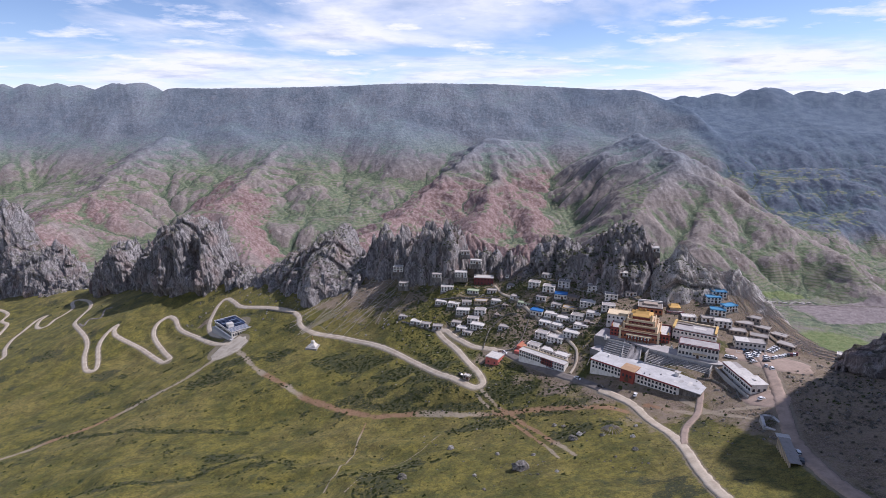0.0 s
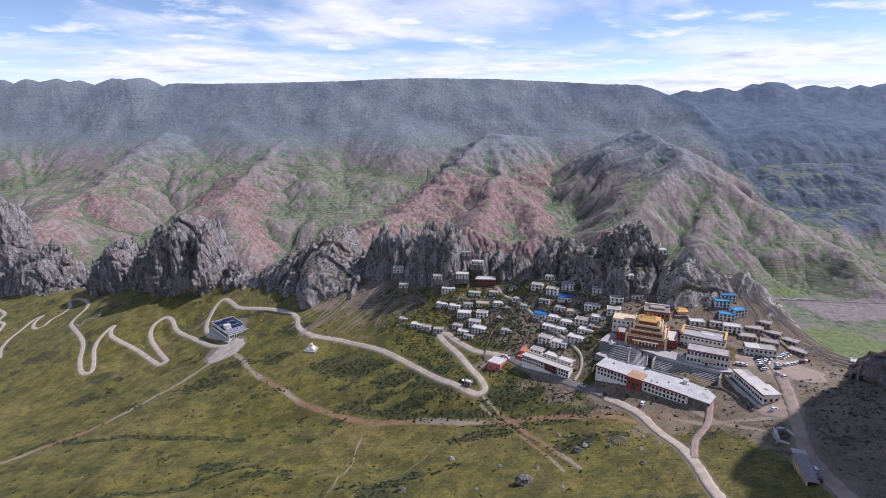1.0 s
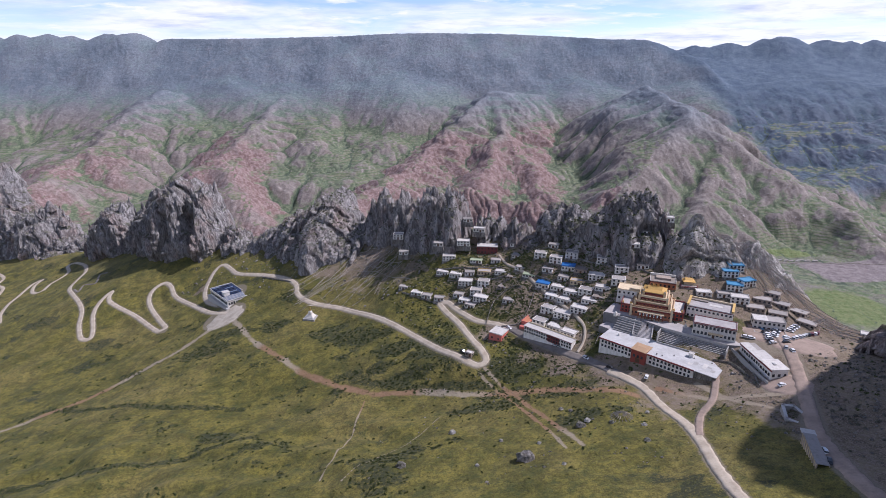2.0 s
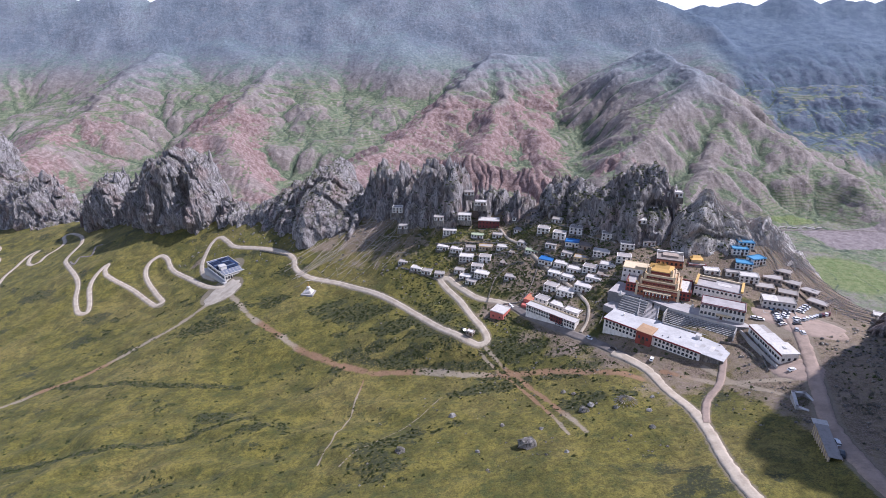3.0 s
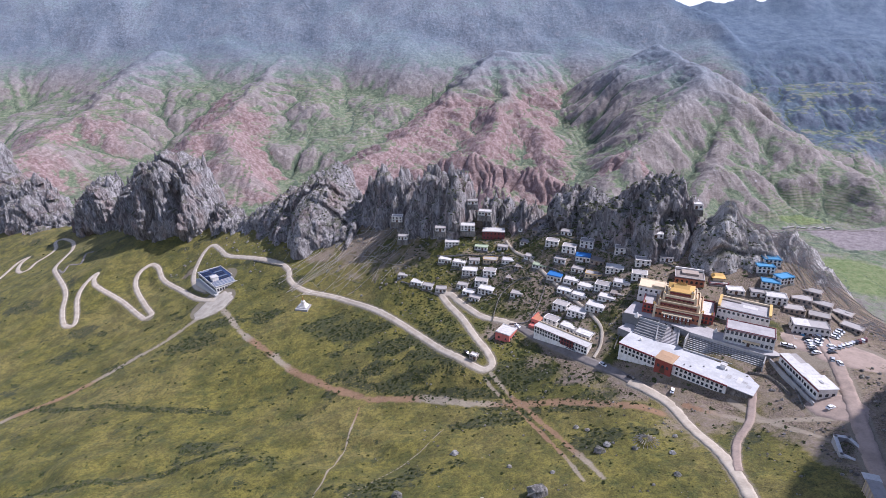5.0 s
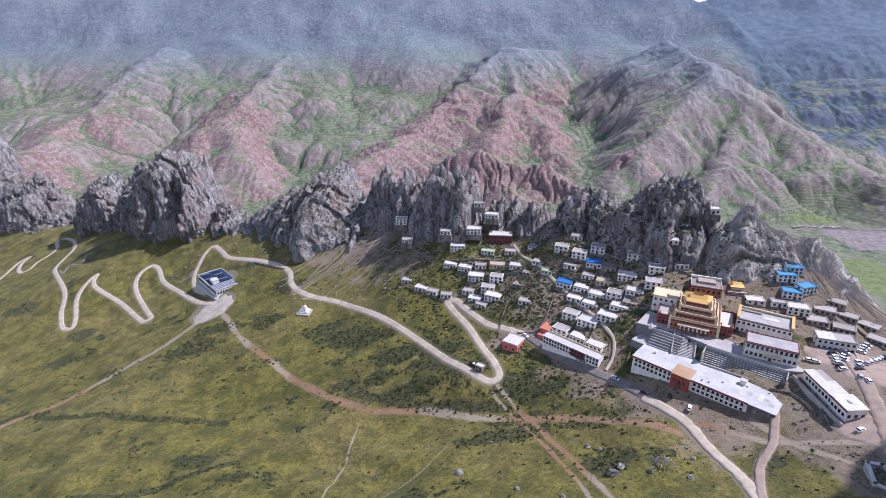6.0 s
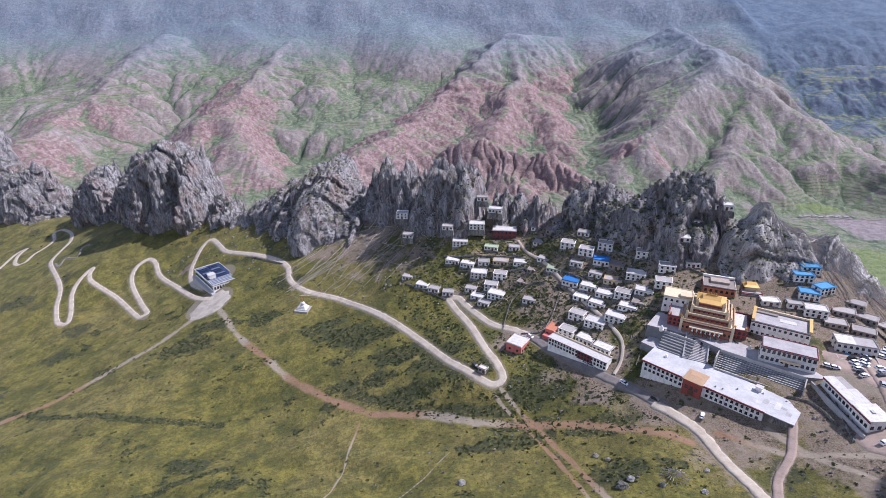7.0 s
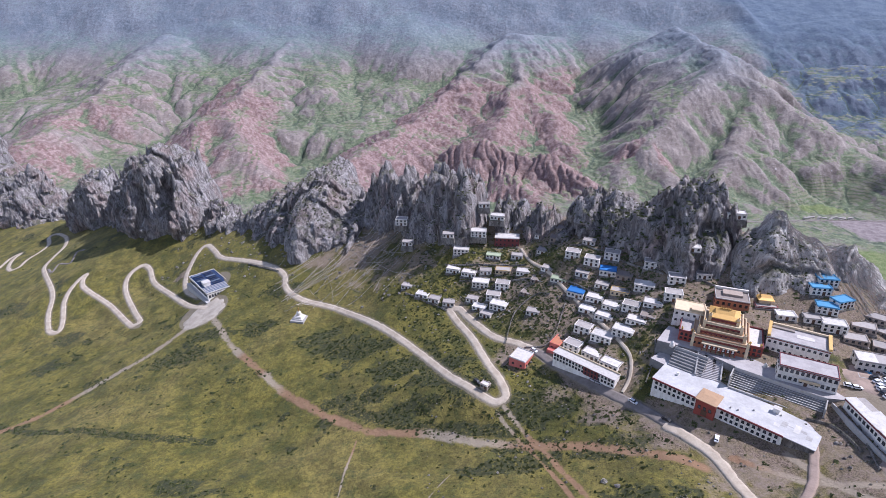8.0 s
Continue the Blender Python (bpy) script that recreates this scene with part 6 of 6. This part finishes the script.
def tilted_strip(x, half, y0, y1, z0, z1):
    bm = bmesh.new()
    v = [bm.verts.new(p) for p in ((x - half, y0, z0), (x + half, y0, z0), (x + half, y1, z1), (x - half, y1, z1))]
    u = [bm.verts.new((p.co.x, p.co.y, p.co.z - 1.0)) for p in v]
    bm.faces.new(v)
    bm.faces.new(u[::-1])
    for i in range(4):
        bm.faces.new((u[i], u[(i + 1) % 4], v[(i + 1) % 4], v[i]))
    return bm


for build in (red_house, red_cube, white_row, long_hall, temple, back_buildings, car_park_block, solar_house, courtyard):
    build()
stupa(-117.0, 459.0, 3.5, "white roadside stupa with a gilded spire")
# ---- parked cars ----
def car(x, y, turn, paint, label):
    key = ("car", paint.name)
    m = pose(x, y, height(x, y) + 0.17, 0, 0, turn)
    if key in MESHES:
        return copy_thing(MESHES[key], m)
    ob = thing("car", m, label, "car", "parked cars")
    body = bmesh.new()
    side = [(-2.2, 0.35), (2.2, 0.35), (2.25, 0.75), (1.35, 0.95), (-2.1, 1.0), (-2.25, 0.7)]
    add_prism(body, side, 0.88)
    part("body", body, paint, ob)
    cabin = bmesh.new()
    add_prism(cabin, [(-1.9, 1.0), (1.3, 0.96), (0.55, 1.5), (-1.6, 1.52)], 0.78)
    part("cabin", cabin, M_GLASS, ob, "dark glass cabin")
    part("roof", boxes((-1.6, 0.55, -0.76, 0.76, 1.53, 1.6, 0.06)), paint, ob)
    for px in (-1.35, 1.4):
        for py in (-0.82, 0.82):
            wheel = part("wheel", lathe([(0.2, -0.1), (0.33, -0.1), (0.33, 0.1), (0.2, 0.1)], 10), M_FRAME, ob)
            wheel.matrix_basis = pose(px, py, 0.33, 90)
    MESHES[key] = ob
    return ob


def add_prism(bm, outline, half):
    a = [bm.verts.new((x, -half, z)) for x, z in outline]
    b = [bm.verts.new((x, half, z)) for x, z in outline]
    bm.faces.new(a)
    bm.faces.new(b[::-1])
    for i in range(len(a)):
        j = (i + 1) % len(a)
        bm.faces.new((b[i], b[j], a[j], a[i]))


P_WHITE = painted("white_car_paint", (0.72, 0.72, 0.72), (0.5, 0.48, 0.45), 0.3, 0.3)
P_SILVER = painted("silver_car_paint", (0.42, 0.43, 0.44), (0.3, 0.3, 0.3), 0.3, 0.3)
P_BLACK = painted("black_car_paint", (0.02, 0.02, 0.023), (0.1, 0.09, 0.08), 0.4, 0.3)
P_MAROON = painted("maroon_car_paint", (0.16, 0.03, 0.03), (0.15, 0.1, 0.08), 0.4, 0.3)
PAINTS = [(P_WHITE, "dusty white car in the earth car park"), (P_SILVER, "silver car parked on bare earth"), (P_BLACK, "black car parked on bare earth"), (P_MAROON, "dark red car parked on bare earth")]
rng = random.Random(7)
ROWS_OF_CARS = [(184.5, 301.0, 187.5, 313.5, 6, 20), (190.0, 309.0, 196.5, 317.5, 5, -55), (199.0, 305.5, 221.0, 317.0, 9, 55), (191.5, 300.0, 195.5, 306.5, 3, 10), (203.5, 316.5, 211.5, 324.0, 4, -40)]
for x0, y0, x1, y1, n, turn in ROWS_OF_CARS:
    for i in range(n):
        t = i / max(1, n - 1)
        paint, label = rng.choice([PAINTS[0], PAINTS[0], PAINTS[0], PAINTS[1], PAINTS[2], PAINTS[3]])
        car(x0 + (x1 - x0) * t + rng.uniform(-0.3, 0.3), y0 + (y1 - y0) * t + rng.uniform(-0.3, 0.3), turn + rng.uniform(-8, 8), paint, label)
LONE_CARS = [(188.5, 294.5, 60, 1), (189.7, 291.0, 80, 0), (173.7, 309.0, -20, 0), (176.0, 307.5, -15, 0), (168.5, 262.5, 20, 0), (149.5, 203.0, 75, 0), (146.5, 196.0, 60, 2), (71.5, 340.5, -42, 0), (73.5, 338.5, -42, 1),
             (86.5, 322.0, -50, 0), (113.5, 293.5, 60, 0), (97.5, 308.0, -48, 2), (45.0, 370.0, -50, 0), (12.5, 353.0, -50, 2)]
for x, y, turn, k in LONE_CARS:
    car(x, y, turn, *PAINTS[k])


# ---- prayer flags ----
def flag_string(a, b, sag, size=0.42, gap=0.75, wave=0.0):
    """One string of little cloths between two points, as verts and faces."""
    a, b = np.array(a, float), np.array(b, float)
    n = max(4, int(np.linalg.norm(b - a) / gap))
    t = np.linspace(0, 1, n + 1)
    p = a + (b - a) * t[:, None]
    p[:, 2] -= 4 * sag * t * (1 - t)
    along = (b - a) / (np.linalg.norm(b - a) + 1e-9)
    verts, faces = [], []
    for i in range(n):
        q, r = p[i], p[i] + (p[i + 1] - p[i]) * 0.93
        swing = np.array([-along[1], along[0], 0]) * 0.25 * math.sin(i * 1.7 + wave)
        k = len(verts)
        verts += [q, r, r + swing - (0, 0, size), q + swing - (0, 0, size)]
        faces.append((k, k + 1, k + 2, k + 3))
        k = len(verts)
        verts += [p[i] + (0, 0, 0.05), p[i + 1] + (0, 0, 0.05), p[i + 1], p[i]]
        faces.append((k, k + 1, k + 2, k + 3))
    return verts, faces


def flag_strings(ends, label, size=0.4):
    """A bundle of strings, pinned to the ground at both ends."""
    verts, faces = [], []
    lows = graded(np.array([p[0] for e in ends for p in e[:2]], float), np.array([p[1] for e in ends for p in e[:2]], float))[0]
    for i, ((x0, y0, h0), (x1, y1, h1), sag) in enumerate(ends):
        v, f = flag_string((x0, y0, lows[2 * i] + h0), (x1, y1, lows[2 * i + 1] + h1), sag, size, 0.8, x0)
        k = len(verts)
        verts += v
        faces += [tuple(i + k for i in face) for face in f]
    ob = link_mesh("prayer_flags", verts, faces, M_FLAG, smooth=False)
    return tagged(ob, label, "prayer flags", "strings of prayer flags", "stuff")


# what a thing set down on rock or ground comes to rest on
rock_verts, rock_faces = [], []
for o in list(scene.objects):
    if o.type == "MESH" and o.name.startswith(("rock_crag", "pinnacle")):
        k = len(rock_verts)
        rock_verts += [tuple(v.co) for v in o.data.vertices]
        rock_faces += [tuple(i + k for i in q.vertices) for q in o.data.polygons]
rock_tree = BVHTree.FromPolygons(rock_verts, rock_faces)


def rest(x, y):
    """The tops of rock or ground at many x, y, how level they are, and whether they are rock."""
    z = graded(np.array(x, float), np.array(y, float))[0]
    level, rock = np.ones(len(z)), np.zeros(len(z), bool)
    for i in range(len(z)):
        hit, normal, _, _ = rock_tree.ray_cast(Vector((x[i], y[i], 400)), Vector((0, 0, -1)))
        if hit is not None and hit.z > z[i]:
            z[i], level[i], rock[i] = hit.z, abs(normal.z), True
    return z, level, rock


def draped(lines, label, size=0.35):
    """Strings of flags that lie over the rock, sagging between its points."""
    verts, faces = [], []
    for points in lines:
        line = spline(points, 2.4)
        z = rest(line[:, 0], line[:, 1])[0] + 0.5
        z = np.maximum(z, np.convolve(np.pad(z, 3, "edge"), np.ones(7) / 7, "valid"))
        for i in range(len(line) - 1):
            v, f = flag_string((*line[i], z[i]), (*line[i + 1], z[i + 1]), 0.1, size, 0.8, i)
            k = len(verts)
            verts += v
            faces += [tuple(j + k for j in face) for face in f]
    ob = link_mesh("prayer_flags", verts, faces, M_FLAG, smooth=False)
    return tagged(ob, label, "prayer flags", "strings of prayer flags", "stuff")


rng = random.Random(11)
slope_lines = []
for i in range(120):
    t = i / 119
    x0, y0 = 172 + 54 * t + rng.uniform(-3, 3), 402 - 38 * t * t + rng.uniform(-4, 4)
    n = rng.uniform(14, 36)
    a = rng.uniform(-0.2, 0.9)
    slope_lines.append([(x0, y0), (x0 + n * 0.5 * math.sin(a) + rng.uniform(-1.5, 1.5), y0 - n * 0.5 * math.cos(a)), (x0 + n * math.sin(a), y0 - n * math.cos(a))])
draped(slope_lines, "faded prayer flag strings over the rock slope")
draped([[(-138 + 6 * k, 566 + 3 * k), (-128 + 6 * k + rng.uniform(-3, 3), 590 + 2 * k), (-118 + 5 * k + rng.uniform(-4, 4), 620)] for k in range(5)]
       + [[(-128, 566), (-108, 560), (-84, 556), (-64, 552)], [(-112, 610), (-106, 590), (-110, 566), (-104, 556)], [(-98, 600), (-92, 580), (-94, 560)]], "long pale prayer flag strings over the broad crag", 0.5)
talus = []
for k in range(80):
    x0, y0 = rng.uniform(-122, -14), rng.uniform(492, 566)
    n, a = rng.uniform(22, 60), rng.choice([0.5, 0.8, -0.5, 1.1, -0.9]) + rng.uniform(-0.2, 0.2)
    talus.append([(x0, y0), (x0 - 0.5 * n * math.sin(a) + rng.uniform(-2, 2), y0 - 0.5 * n * math.cos(a)), (x0 - n * math.sin(a), max(y0 - n * math.cos(a), 462))])
draped(talus, "faded prayer flag strings over the grey scree", 0.26)
fan = []
for i in range(16):
    a = 2 * math.pi * i / 16
    fan.append(((229.0, 326.0, 7.0), (229.0 + 9 * math.cos(a), 326.0 + 9 * math.sin(a), 0.4), 0.6))
flag_strings([((89.7, 260.0, 3.4), (89.7 + 5.8 * math.cos(a * 0.35), 260.0 + 5.8 * math.sin(a * 0.35), 0.2), 0.3) for a in range(18)], "small fan of white prayer flags in the meadow", 0.5)
flag_strings(fan, "tent-shaped fan of prayer flags round a pole")
edge_lines = [((224 + rng.uniform(0, 8), 345 - k * 2.2, rng.uniform(1, 4)), (238 + rng.uniform(0, 18), 322 - k * 1.6, 1.0), 0.8) for k in range(16)]
flag_strings(edge_lines, "prayer flag strings along the edge of the hill")
road_lines_ = [((-135 + rng.uniform(-3, 3), 486 + rng.uniform(-5, 5), 1.0), (-108 + rng.uniform(-6, 16), 506 + rng.uniform(-4, 10), 1.5), 0.7) for _ in range(9)]
flag_strings(road_lines_, "prayer flag strings rising from the road bend", 0.3)
stupa_lines = [((-119.0, 461.0, 11.0), (-119.0 + 13 * math.cos(a), 461.0 + 13 * math.sin(a) + 5, 0.5), 0.8) for a in (0.7, 1.2, 1.6, 2.0, 2.4, 2.9)]
flag_strings(stupa_lines, "prayer flag strings tied to the roadside stupa", 0.3)


# ---- low walls, huts, the enclosure and the unfinished shed by the lower road ----
def stone_wall(points, h, label, material=None):
    line = spline(points, 1.2)
    way = np.gradient(line, axis=0)
    way /= np.linalg.norm(way, axis=1)[:, None] + 1e-9
    side = np.stack([-way[:, 1], way[:, 0]], 1) * 0.28
    z = graded(line[:, 0], line[:, 1])[0]
    top = h * (1 + 0.18 * fbm2(line[:, 0], line[:, 1], 2, 150))
    rows = [np.column_stack([line - side, z - 1.0]), np.column_stack([line - side * 0.8, z + top]), np.column_stack([line + side * 0.8, z + top]), np.column_stack([line + side, z - 1.0])]
    ob = sheet_mesh("stone_wall", np.stack(rows, 1), material or M_SCREE)
    ob.data.polygons.foreach_set("use_smooth", [False] * len(ob.data.polygons))
    return tagged(ob, label, "wall", "low stone walls of the village")


for pts in ([(30, 382), (33, 394), (38, 406), (50, 412), (58, 408)], [(40, 374), (52, 372), (60, 384), (66, 398)], [(-36, 450), (-20, 436), (-6, 426)], [(2, 446), (20, 441), (40, 434), (50, 428)],
            [(-8, 462), (8, 456), (30, 453), (48, 447)], [(62, 420), (74, 408), (82, 400)], [(80, 404), (92, 398), (106, 388)], [(88, 392), (98, 384), (108, 370)], [(94, 424), (108, 410), (120, 396)],
            [(104, 352), (101, 342), (94, 330)], [(128, 392), (142, 380), (152, 372)], [(170, 300), (165, 285), (160, 266)], [(206, 352), (214, 338), (220, 322)], [(74, 440), (88, 428), (96, 426)],
            [(150, 296), (158, 290), (160, 276)], [(-150, 520), (-165, 530), (-186, 545)]):
    stone_wall(pts, 1.1, "low rough stone wall stepping over the slope")


def enclosure():
    z = height(157, 235)
    ob = thing("shrine_enclosure", pose(0, 0, z), "five-sided walled enclosure with pale coping", "enclosure")
    ring = [(156.2, 241.5), (161.0, 240.5), (161.8, 232.0), (156.0, 228.0), (152.3, 231.5)]
    for (x0, y0), (x1, y1) in zip(ring, ring[1:] + ring[:1]):
        n = math.hypot(x1 - x0, y1 - y0)
        wall = part("wall", boxes((-n / 2 - 0.3, n / 2 + 0.3, -0.45, 0.45, -3, 1.2)), M_CONCRETE, ob)
        wall.matrix_basis = pose((x0 + x1) / 2, (y0 + y1) / 2, 0, 0, 0, math.degrees(math.atan2(y1 - y0, x1 - x0)))
        part("coping", boxes((-n / 2 - 0.5, n / 2 + 0.5, -0.7, 0.7, 1.204, 1.45)), M_PALE, wall)
    for i in range(9):
        a = part("shrub", clump(0.9 + 0.1 * (i % 3), i), M_SCRUB, ob)
        a.matrix_basis = pose(156.6 + 1.4 * math.cos(i * 2.4) * (1 + i / 6), 235 + 1.6 * math.sin(i * 2.4) * (1 + i / 6), 0.2)


def clump(r, seed):
    rg = random.Random(seed)
    bm = bmesh.new()
    for _ in range(26):
        p = Vector((rg.gauss(0, 0.5), rg.gauss(0, 0.5), abs(rg.gauss(0.35, 0.3)))) * r
        d = Vector((rg.uniform(-1, 1), rg.uniform(-1, 1), rg.uniform(0.1, 1))) * 0.45 * r
        e = Vector((rg.uniform(-1, 1), rg.uniform(-1, 1), rg.uniform(-0.3, 1))) * 0.35 * r
        bm.faces.new([bm.verts.new(p), bm.verts.new(p + d), bm.verts.new(p + e)])
    return bm


def open_shed():
    z = height(146, 203)
    ob = thing("open_shed", pose(145.6, 203.2, z - 0.3, 0, 0, 72), "long open timber shed with a flat roof, half built", "shed")
    part("roof", boxes((-10.5, 8.5, -2.3, 2.3, 3.3, 3.5)), M_GREY, ob)
    part("front_roof", boxes((8.6, 12.0, -2.8, 2.6, 3.0, 3.2)), M_PALE, ob)
    for i in range(10):
        for y in (-2.2, 2.2):
            part("post", boxes((-10.4 + i * 2.05, -10.15 + i * 2.05, y - 0.12, y + 0.12, -2, 3.29)), M_CREAM, ob)
    part("rear_wall", boxes((-10.4, 8.4, 1.7, 1.95, -2, 3.28)), M_MUD, ob)


def hut(x, y, turn, label):
    ob = thing("hut", pose(x, y, height(x, y) - 0.1, 0, 0, turn), label, "hut")
    block(ob, 4.6, 3.4, 2.4, M_MUD, M_PALE, M_MUD, 1, deep=3)


enclosure()
open_shed()
hut(16.8, 349.0, -35, "small mud hut inside the road bend")
hut(256.0, 311.0, -30, "low stone hut under the rock bluff")
house("low", 250.0, 315.0, -35)


# ---- scrub, tufts and boulders ----
def scatter(name, places, make, material, label, category):
    verts, faces = [], []
    for x, y, z, size, seed in places:
        v, f = make(size, seed)
        k = len(verts)
        verts += [(a + x, b + y, c + z) for a, b, c in v]
        faces += [tuple(i + k for i in face) for face in f]
    ob = link_mesh(name, verts, faces, material, smooth=False)
    return tagged(ob, label, category, kind="stuff")


def tuft_shape(size, seed):
    rg = random.Random(seed)
    v, f = [], []
    for _ in range(7):
        a = rg.uniform(0, 6.28)
        r = rg.uniform(0.1, 0.75) * size
        x, y, w, h = r * math.cos(a), r * math.sin(a), rg.uniform(0.35, 0.6) * size, rg.uniform(0.3, 0.62) * size
        k = len(v)
        v += [(x - w, y - 0.4 * w, -0.1), (x + w, y - 0.5 * w, -0.1), (x + 0.1 * w, y + w, -0.1), (x + rg.uniform(-0.3, 0.3) * w, y + rg.uniform(-0.3, 0.3) * w, h)]
        f += [(k, k + 1, k + 3), (k + 1, k + 2, k + 3), (k + 2, k, k + 3)]
    return v, f


def boulder_shape(size, seed):
    rg = random.Random(seed)
    v, f = [], []
    for ring, (r, z) in enumerate(((1.0, -0.3), (1.05, 0.25), (0.62, 0.7))):
        for i in range(6):
            a = i * 1.047 + ring * 0.5
            k = size * rg.uniform(0.75, 1.2)
            v.append((r * k * math.cos(a), r * k * 0.85 * math.sin(a), z * size * rg.uniform(0.8, 1.2)))
    v.append((0, 0, 0.85 * size))
    for ring in (0, 6):
        for i in range(6):
            j = (i + 1) % 6
            f += [(ring + i, ring + j, ring + 6 + j), (ring + i, ring + 6 + j, ring + 6 + i)]
    f += [(12 + i, 12 + (i + 1) % 6, 18) for i in range(6)]
    return v, f


def sow(n, x0, x1, y0, y1, keep, low, high, seed):
    """Random places on the ground where keep(x, y) allows them."""
    rs = np.random.RandomState(seed)
    x, y = rs.uniform(x0, x1, n), rs.uniform(y0, y1, n)
    ok = rs.rand(n) < keep(x, y)
    x, y = x[ok], y[ok]
    z, _, _, calm = graded(x, y)
    size = low + (high - low) * rs.rand(len(x)) ** 2
    ok = (calm > size) & (np.interp(x, CREST_X, CREST_Y) - y > 30)
    return [(a, b, c, s, i) for i, (a, b, c, s) in enumerate(zip(x[ok], y[ok], z[ok], size[ok]))]


def thicket(x, y):
    return bushes(x, y) * 0.7 + 0.015


def stony(x, y):
    return smoothstep(0.2, 0.6, fbm2(x / 30, y / 30, 3, 170)) * smoothstep(-20, 60, x) + 0.05


def in_village(x, y):
    return np.clip(np.exp(-((x - 85) ** 2 + (y - 395) ** 2) / 62**2) + np.exp(-((x - 20) ** 2 + (y - 435) ** 2) / 45**2) + 0.12 * smoothstep(150, 190, x) * smoothstep(330, 260, y), 0, 1)


def beside_crag(x, y):
    d = np.interp(x, CREST_X, CREST_Y) - y
    return smoothstep(150, 50, d) * smoothstep(-330, -200, x)


scatter("low_scrub", sow(70000, -330, 150, 215, 520, thicket, 0.4, 1.5, 1), tuft_shape, M_SCRUB, "dark low scrub dotted over the meadow", "scrub")
scatter("hillside_scrub", sow(5000, -640, -200, 430, 800, thicket, 0.9, 2.0, 2), tuft_shape, M_SCRUB, "dark scrub patches on the far slope", "scrub")
scatter("village_scrub", sow(34000, -60, 240, 230, 480, in_village, 0.5, 1.6, 3), tuft_shape, M_SCRUB, "bushes and weeds between the houses", "scrub")
scatter("grass_tufts", sow(15000, -330, 170, 215, 500, lambda x, y: 0.5 + 0 * x, 0.3, 0.7, 4), tuft_shape, M_STRAW, "dry grass tufts on the meadow", "grass")
scatter("loose_stones", sow(5000, -40, 230, 215, 480, stony, 0.25, 0.8, 5), boulder_shape, M_SCREE, "loose pale stones on the slope", "stones")
scatter("village_rubble", sow(7000, -60, 250, 230, 480, in_village, 0.2, 0.9, 6), boulder_shape, M_SCREE, "rubble and stones between the houses", "stones")
scatter("slope_rubble", sow(6000, 135, 270, 165, 300, lambda x, y: smoothstep(140, 175, x) * (0.25 + 0.75 * smoothstep(-0.1, 0.4, fbm2(x / 22, y / 22, 3, 172))), 0.25, 1.1, 9), boulder_shape, M_SCREE, "grey rubble spilling down beside the road", "stones")
scatter("scree_blocks", sow(3000, -330, 60, 430, 640, beside_crag, 0.3, 1.5, 8), boulder_shape, M_SCREE, "fallen blocks at the foot of the crags", "stones")
for x, y, size, label in [(4.5, 273.5, 2.2, "pale boulder standing alone in the grass"), (29.3, 258.4, 1.3, "small pale boulder in the meadow"), (64, 281, 1.6, "weathered boulder in the grass"), (68.4, 276.6, 1.4, "weathered boulder in the grass"),
                          (84.0, 256.0, 1.6, "cracked pale boulder on the slope"), (38.8, 236.1, 4.6, "broad flat outcrop of brown rock"), (-21.3, 246, 2.8, "low brown rock in the grass"), (69.3, 258.9, 3.0, "dark rock outcrop in the grass"), (47.0, 249.0, 1.2, "small pale boulder in the meadow"), (73.5, 262.0, 2.0, "cracked pale boulder on the slope"),
                          (98.0, 250.5, 1.5, "pale boulder beside the lower road"), (103.5, 262.5, 1.3, "pale boulder beside the lower road"), (94.0, 236.0, 1.7, "weathered boulder in the grass"), (16.0, 238.0, 1.1, "small pale boulder in the meadow"), (54.0, 226.0, 1.2, "small pale boulder in the meadow")]:
    v, f = boulder_shape(size, int(x * 7) + 3)
    ob = link_mesh("boulder", v, f, M_SCREE if "brown" in label or "dark" in label else M_BOULDER, smooth=False)
    ob.matrix_basis = pose(x, y, height(x, y))
    tagged(ob, label, "boulder", "boulders in the meadow")


def on_rock(n, fields, low, high, seed, least):
    rs = np.random.RandomState(seed)
    out = []
    for x0, x1, y0, y1 in fields:
        x, y = rs.uniform(x0, x1, n), rs.uniform(y0, y1, n)
        z, level, rock = rest(x, y)
        out += [(x[i], y[i], z[i], rs.uniform(low, high), i) for i in range(n) if rock[i] and level[i] > least]
    return out


scatter("crag_scrub", on_rock(850, [(70, 172, 380, 470), (80, 150, 390, 450), (-40, 60, 455, 510), (-190, -60, 540, 640)], 0.45, 1.4, 21, 0.3), tuft_shape, M_SCRUB, "dark scrub on ledges of the crags", "scrub")
scatter("slope_scrub", on_rock(320, [(152, 190, 352, 388)], 0.4, 1.1, 22, 0.3), tuft_shape, M_SCRUB, "dark scrub on the grey rock slope", "scrub")


# ---- farm hamlet in the valley ----
rs = random.Random(3)
farm = None
for i in range(16):
    x, y = 1255 + 11 * i + rs.uniform(-5, 5), 2018 + rs.uniform(-6, 8)
    m = pose(x, y, height(x, y), 0, 0, rs.uniform(-20, 20))
    if farm is None:
        farm = thing("farmhouse", m, "flat-roofed farmhouse in the valley beside green fields", "house", "valley farmhouses")
        part("wall", boxes((-5, 5, -4, 4, -3, 5, 0.2)), M_WHITE, farm)
        part("roof", boxes((-5.4, 5.4, -4.4, 4.4, 5.004, 5.5)), M_GREY, farm)
        for k in range(3):
            window(farm, -3 + 3 * k, -4.05, 2.2, 0, 1.2, 1.5)
    else:
        copy_thing(farm, m)
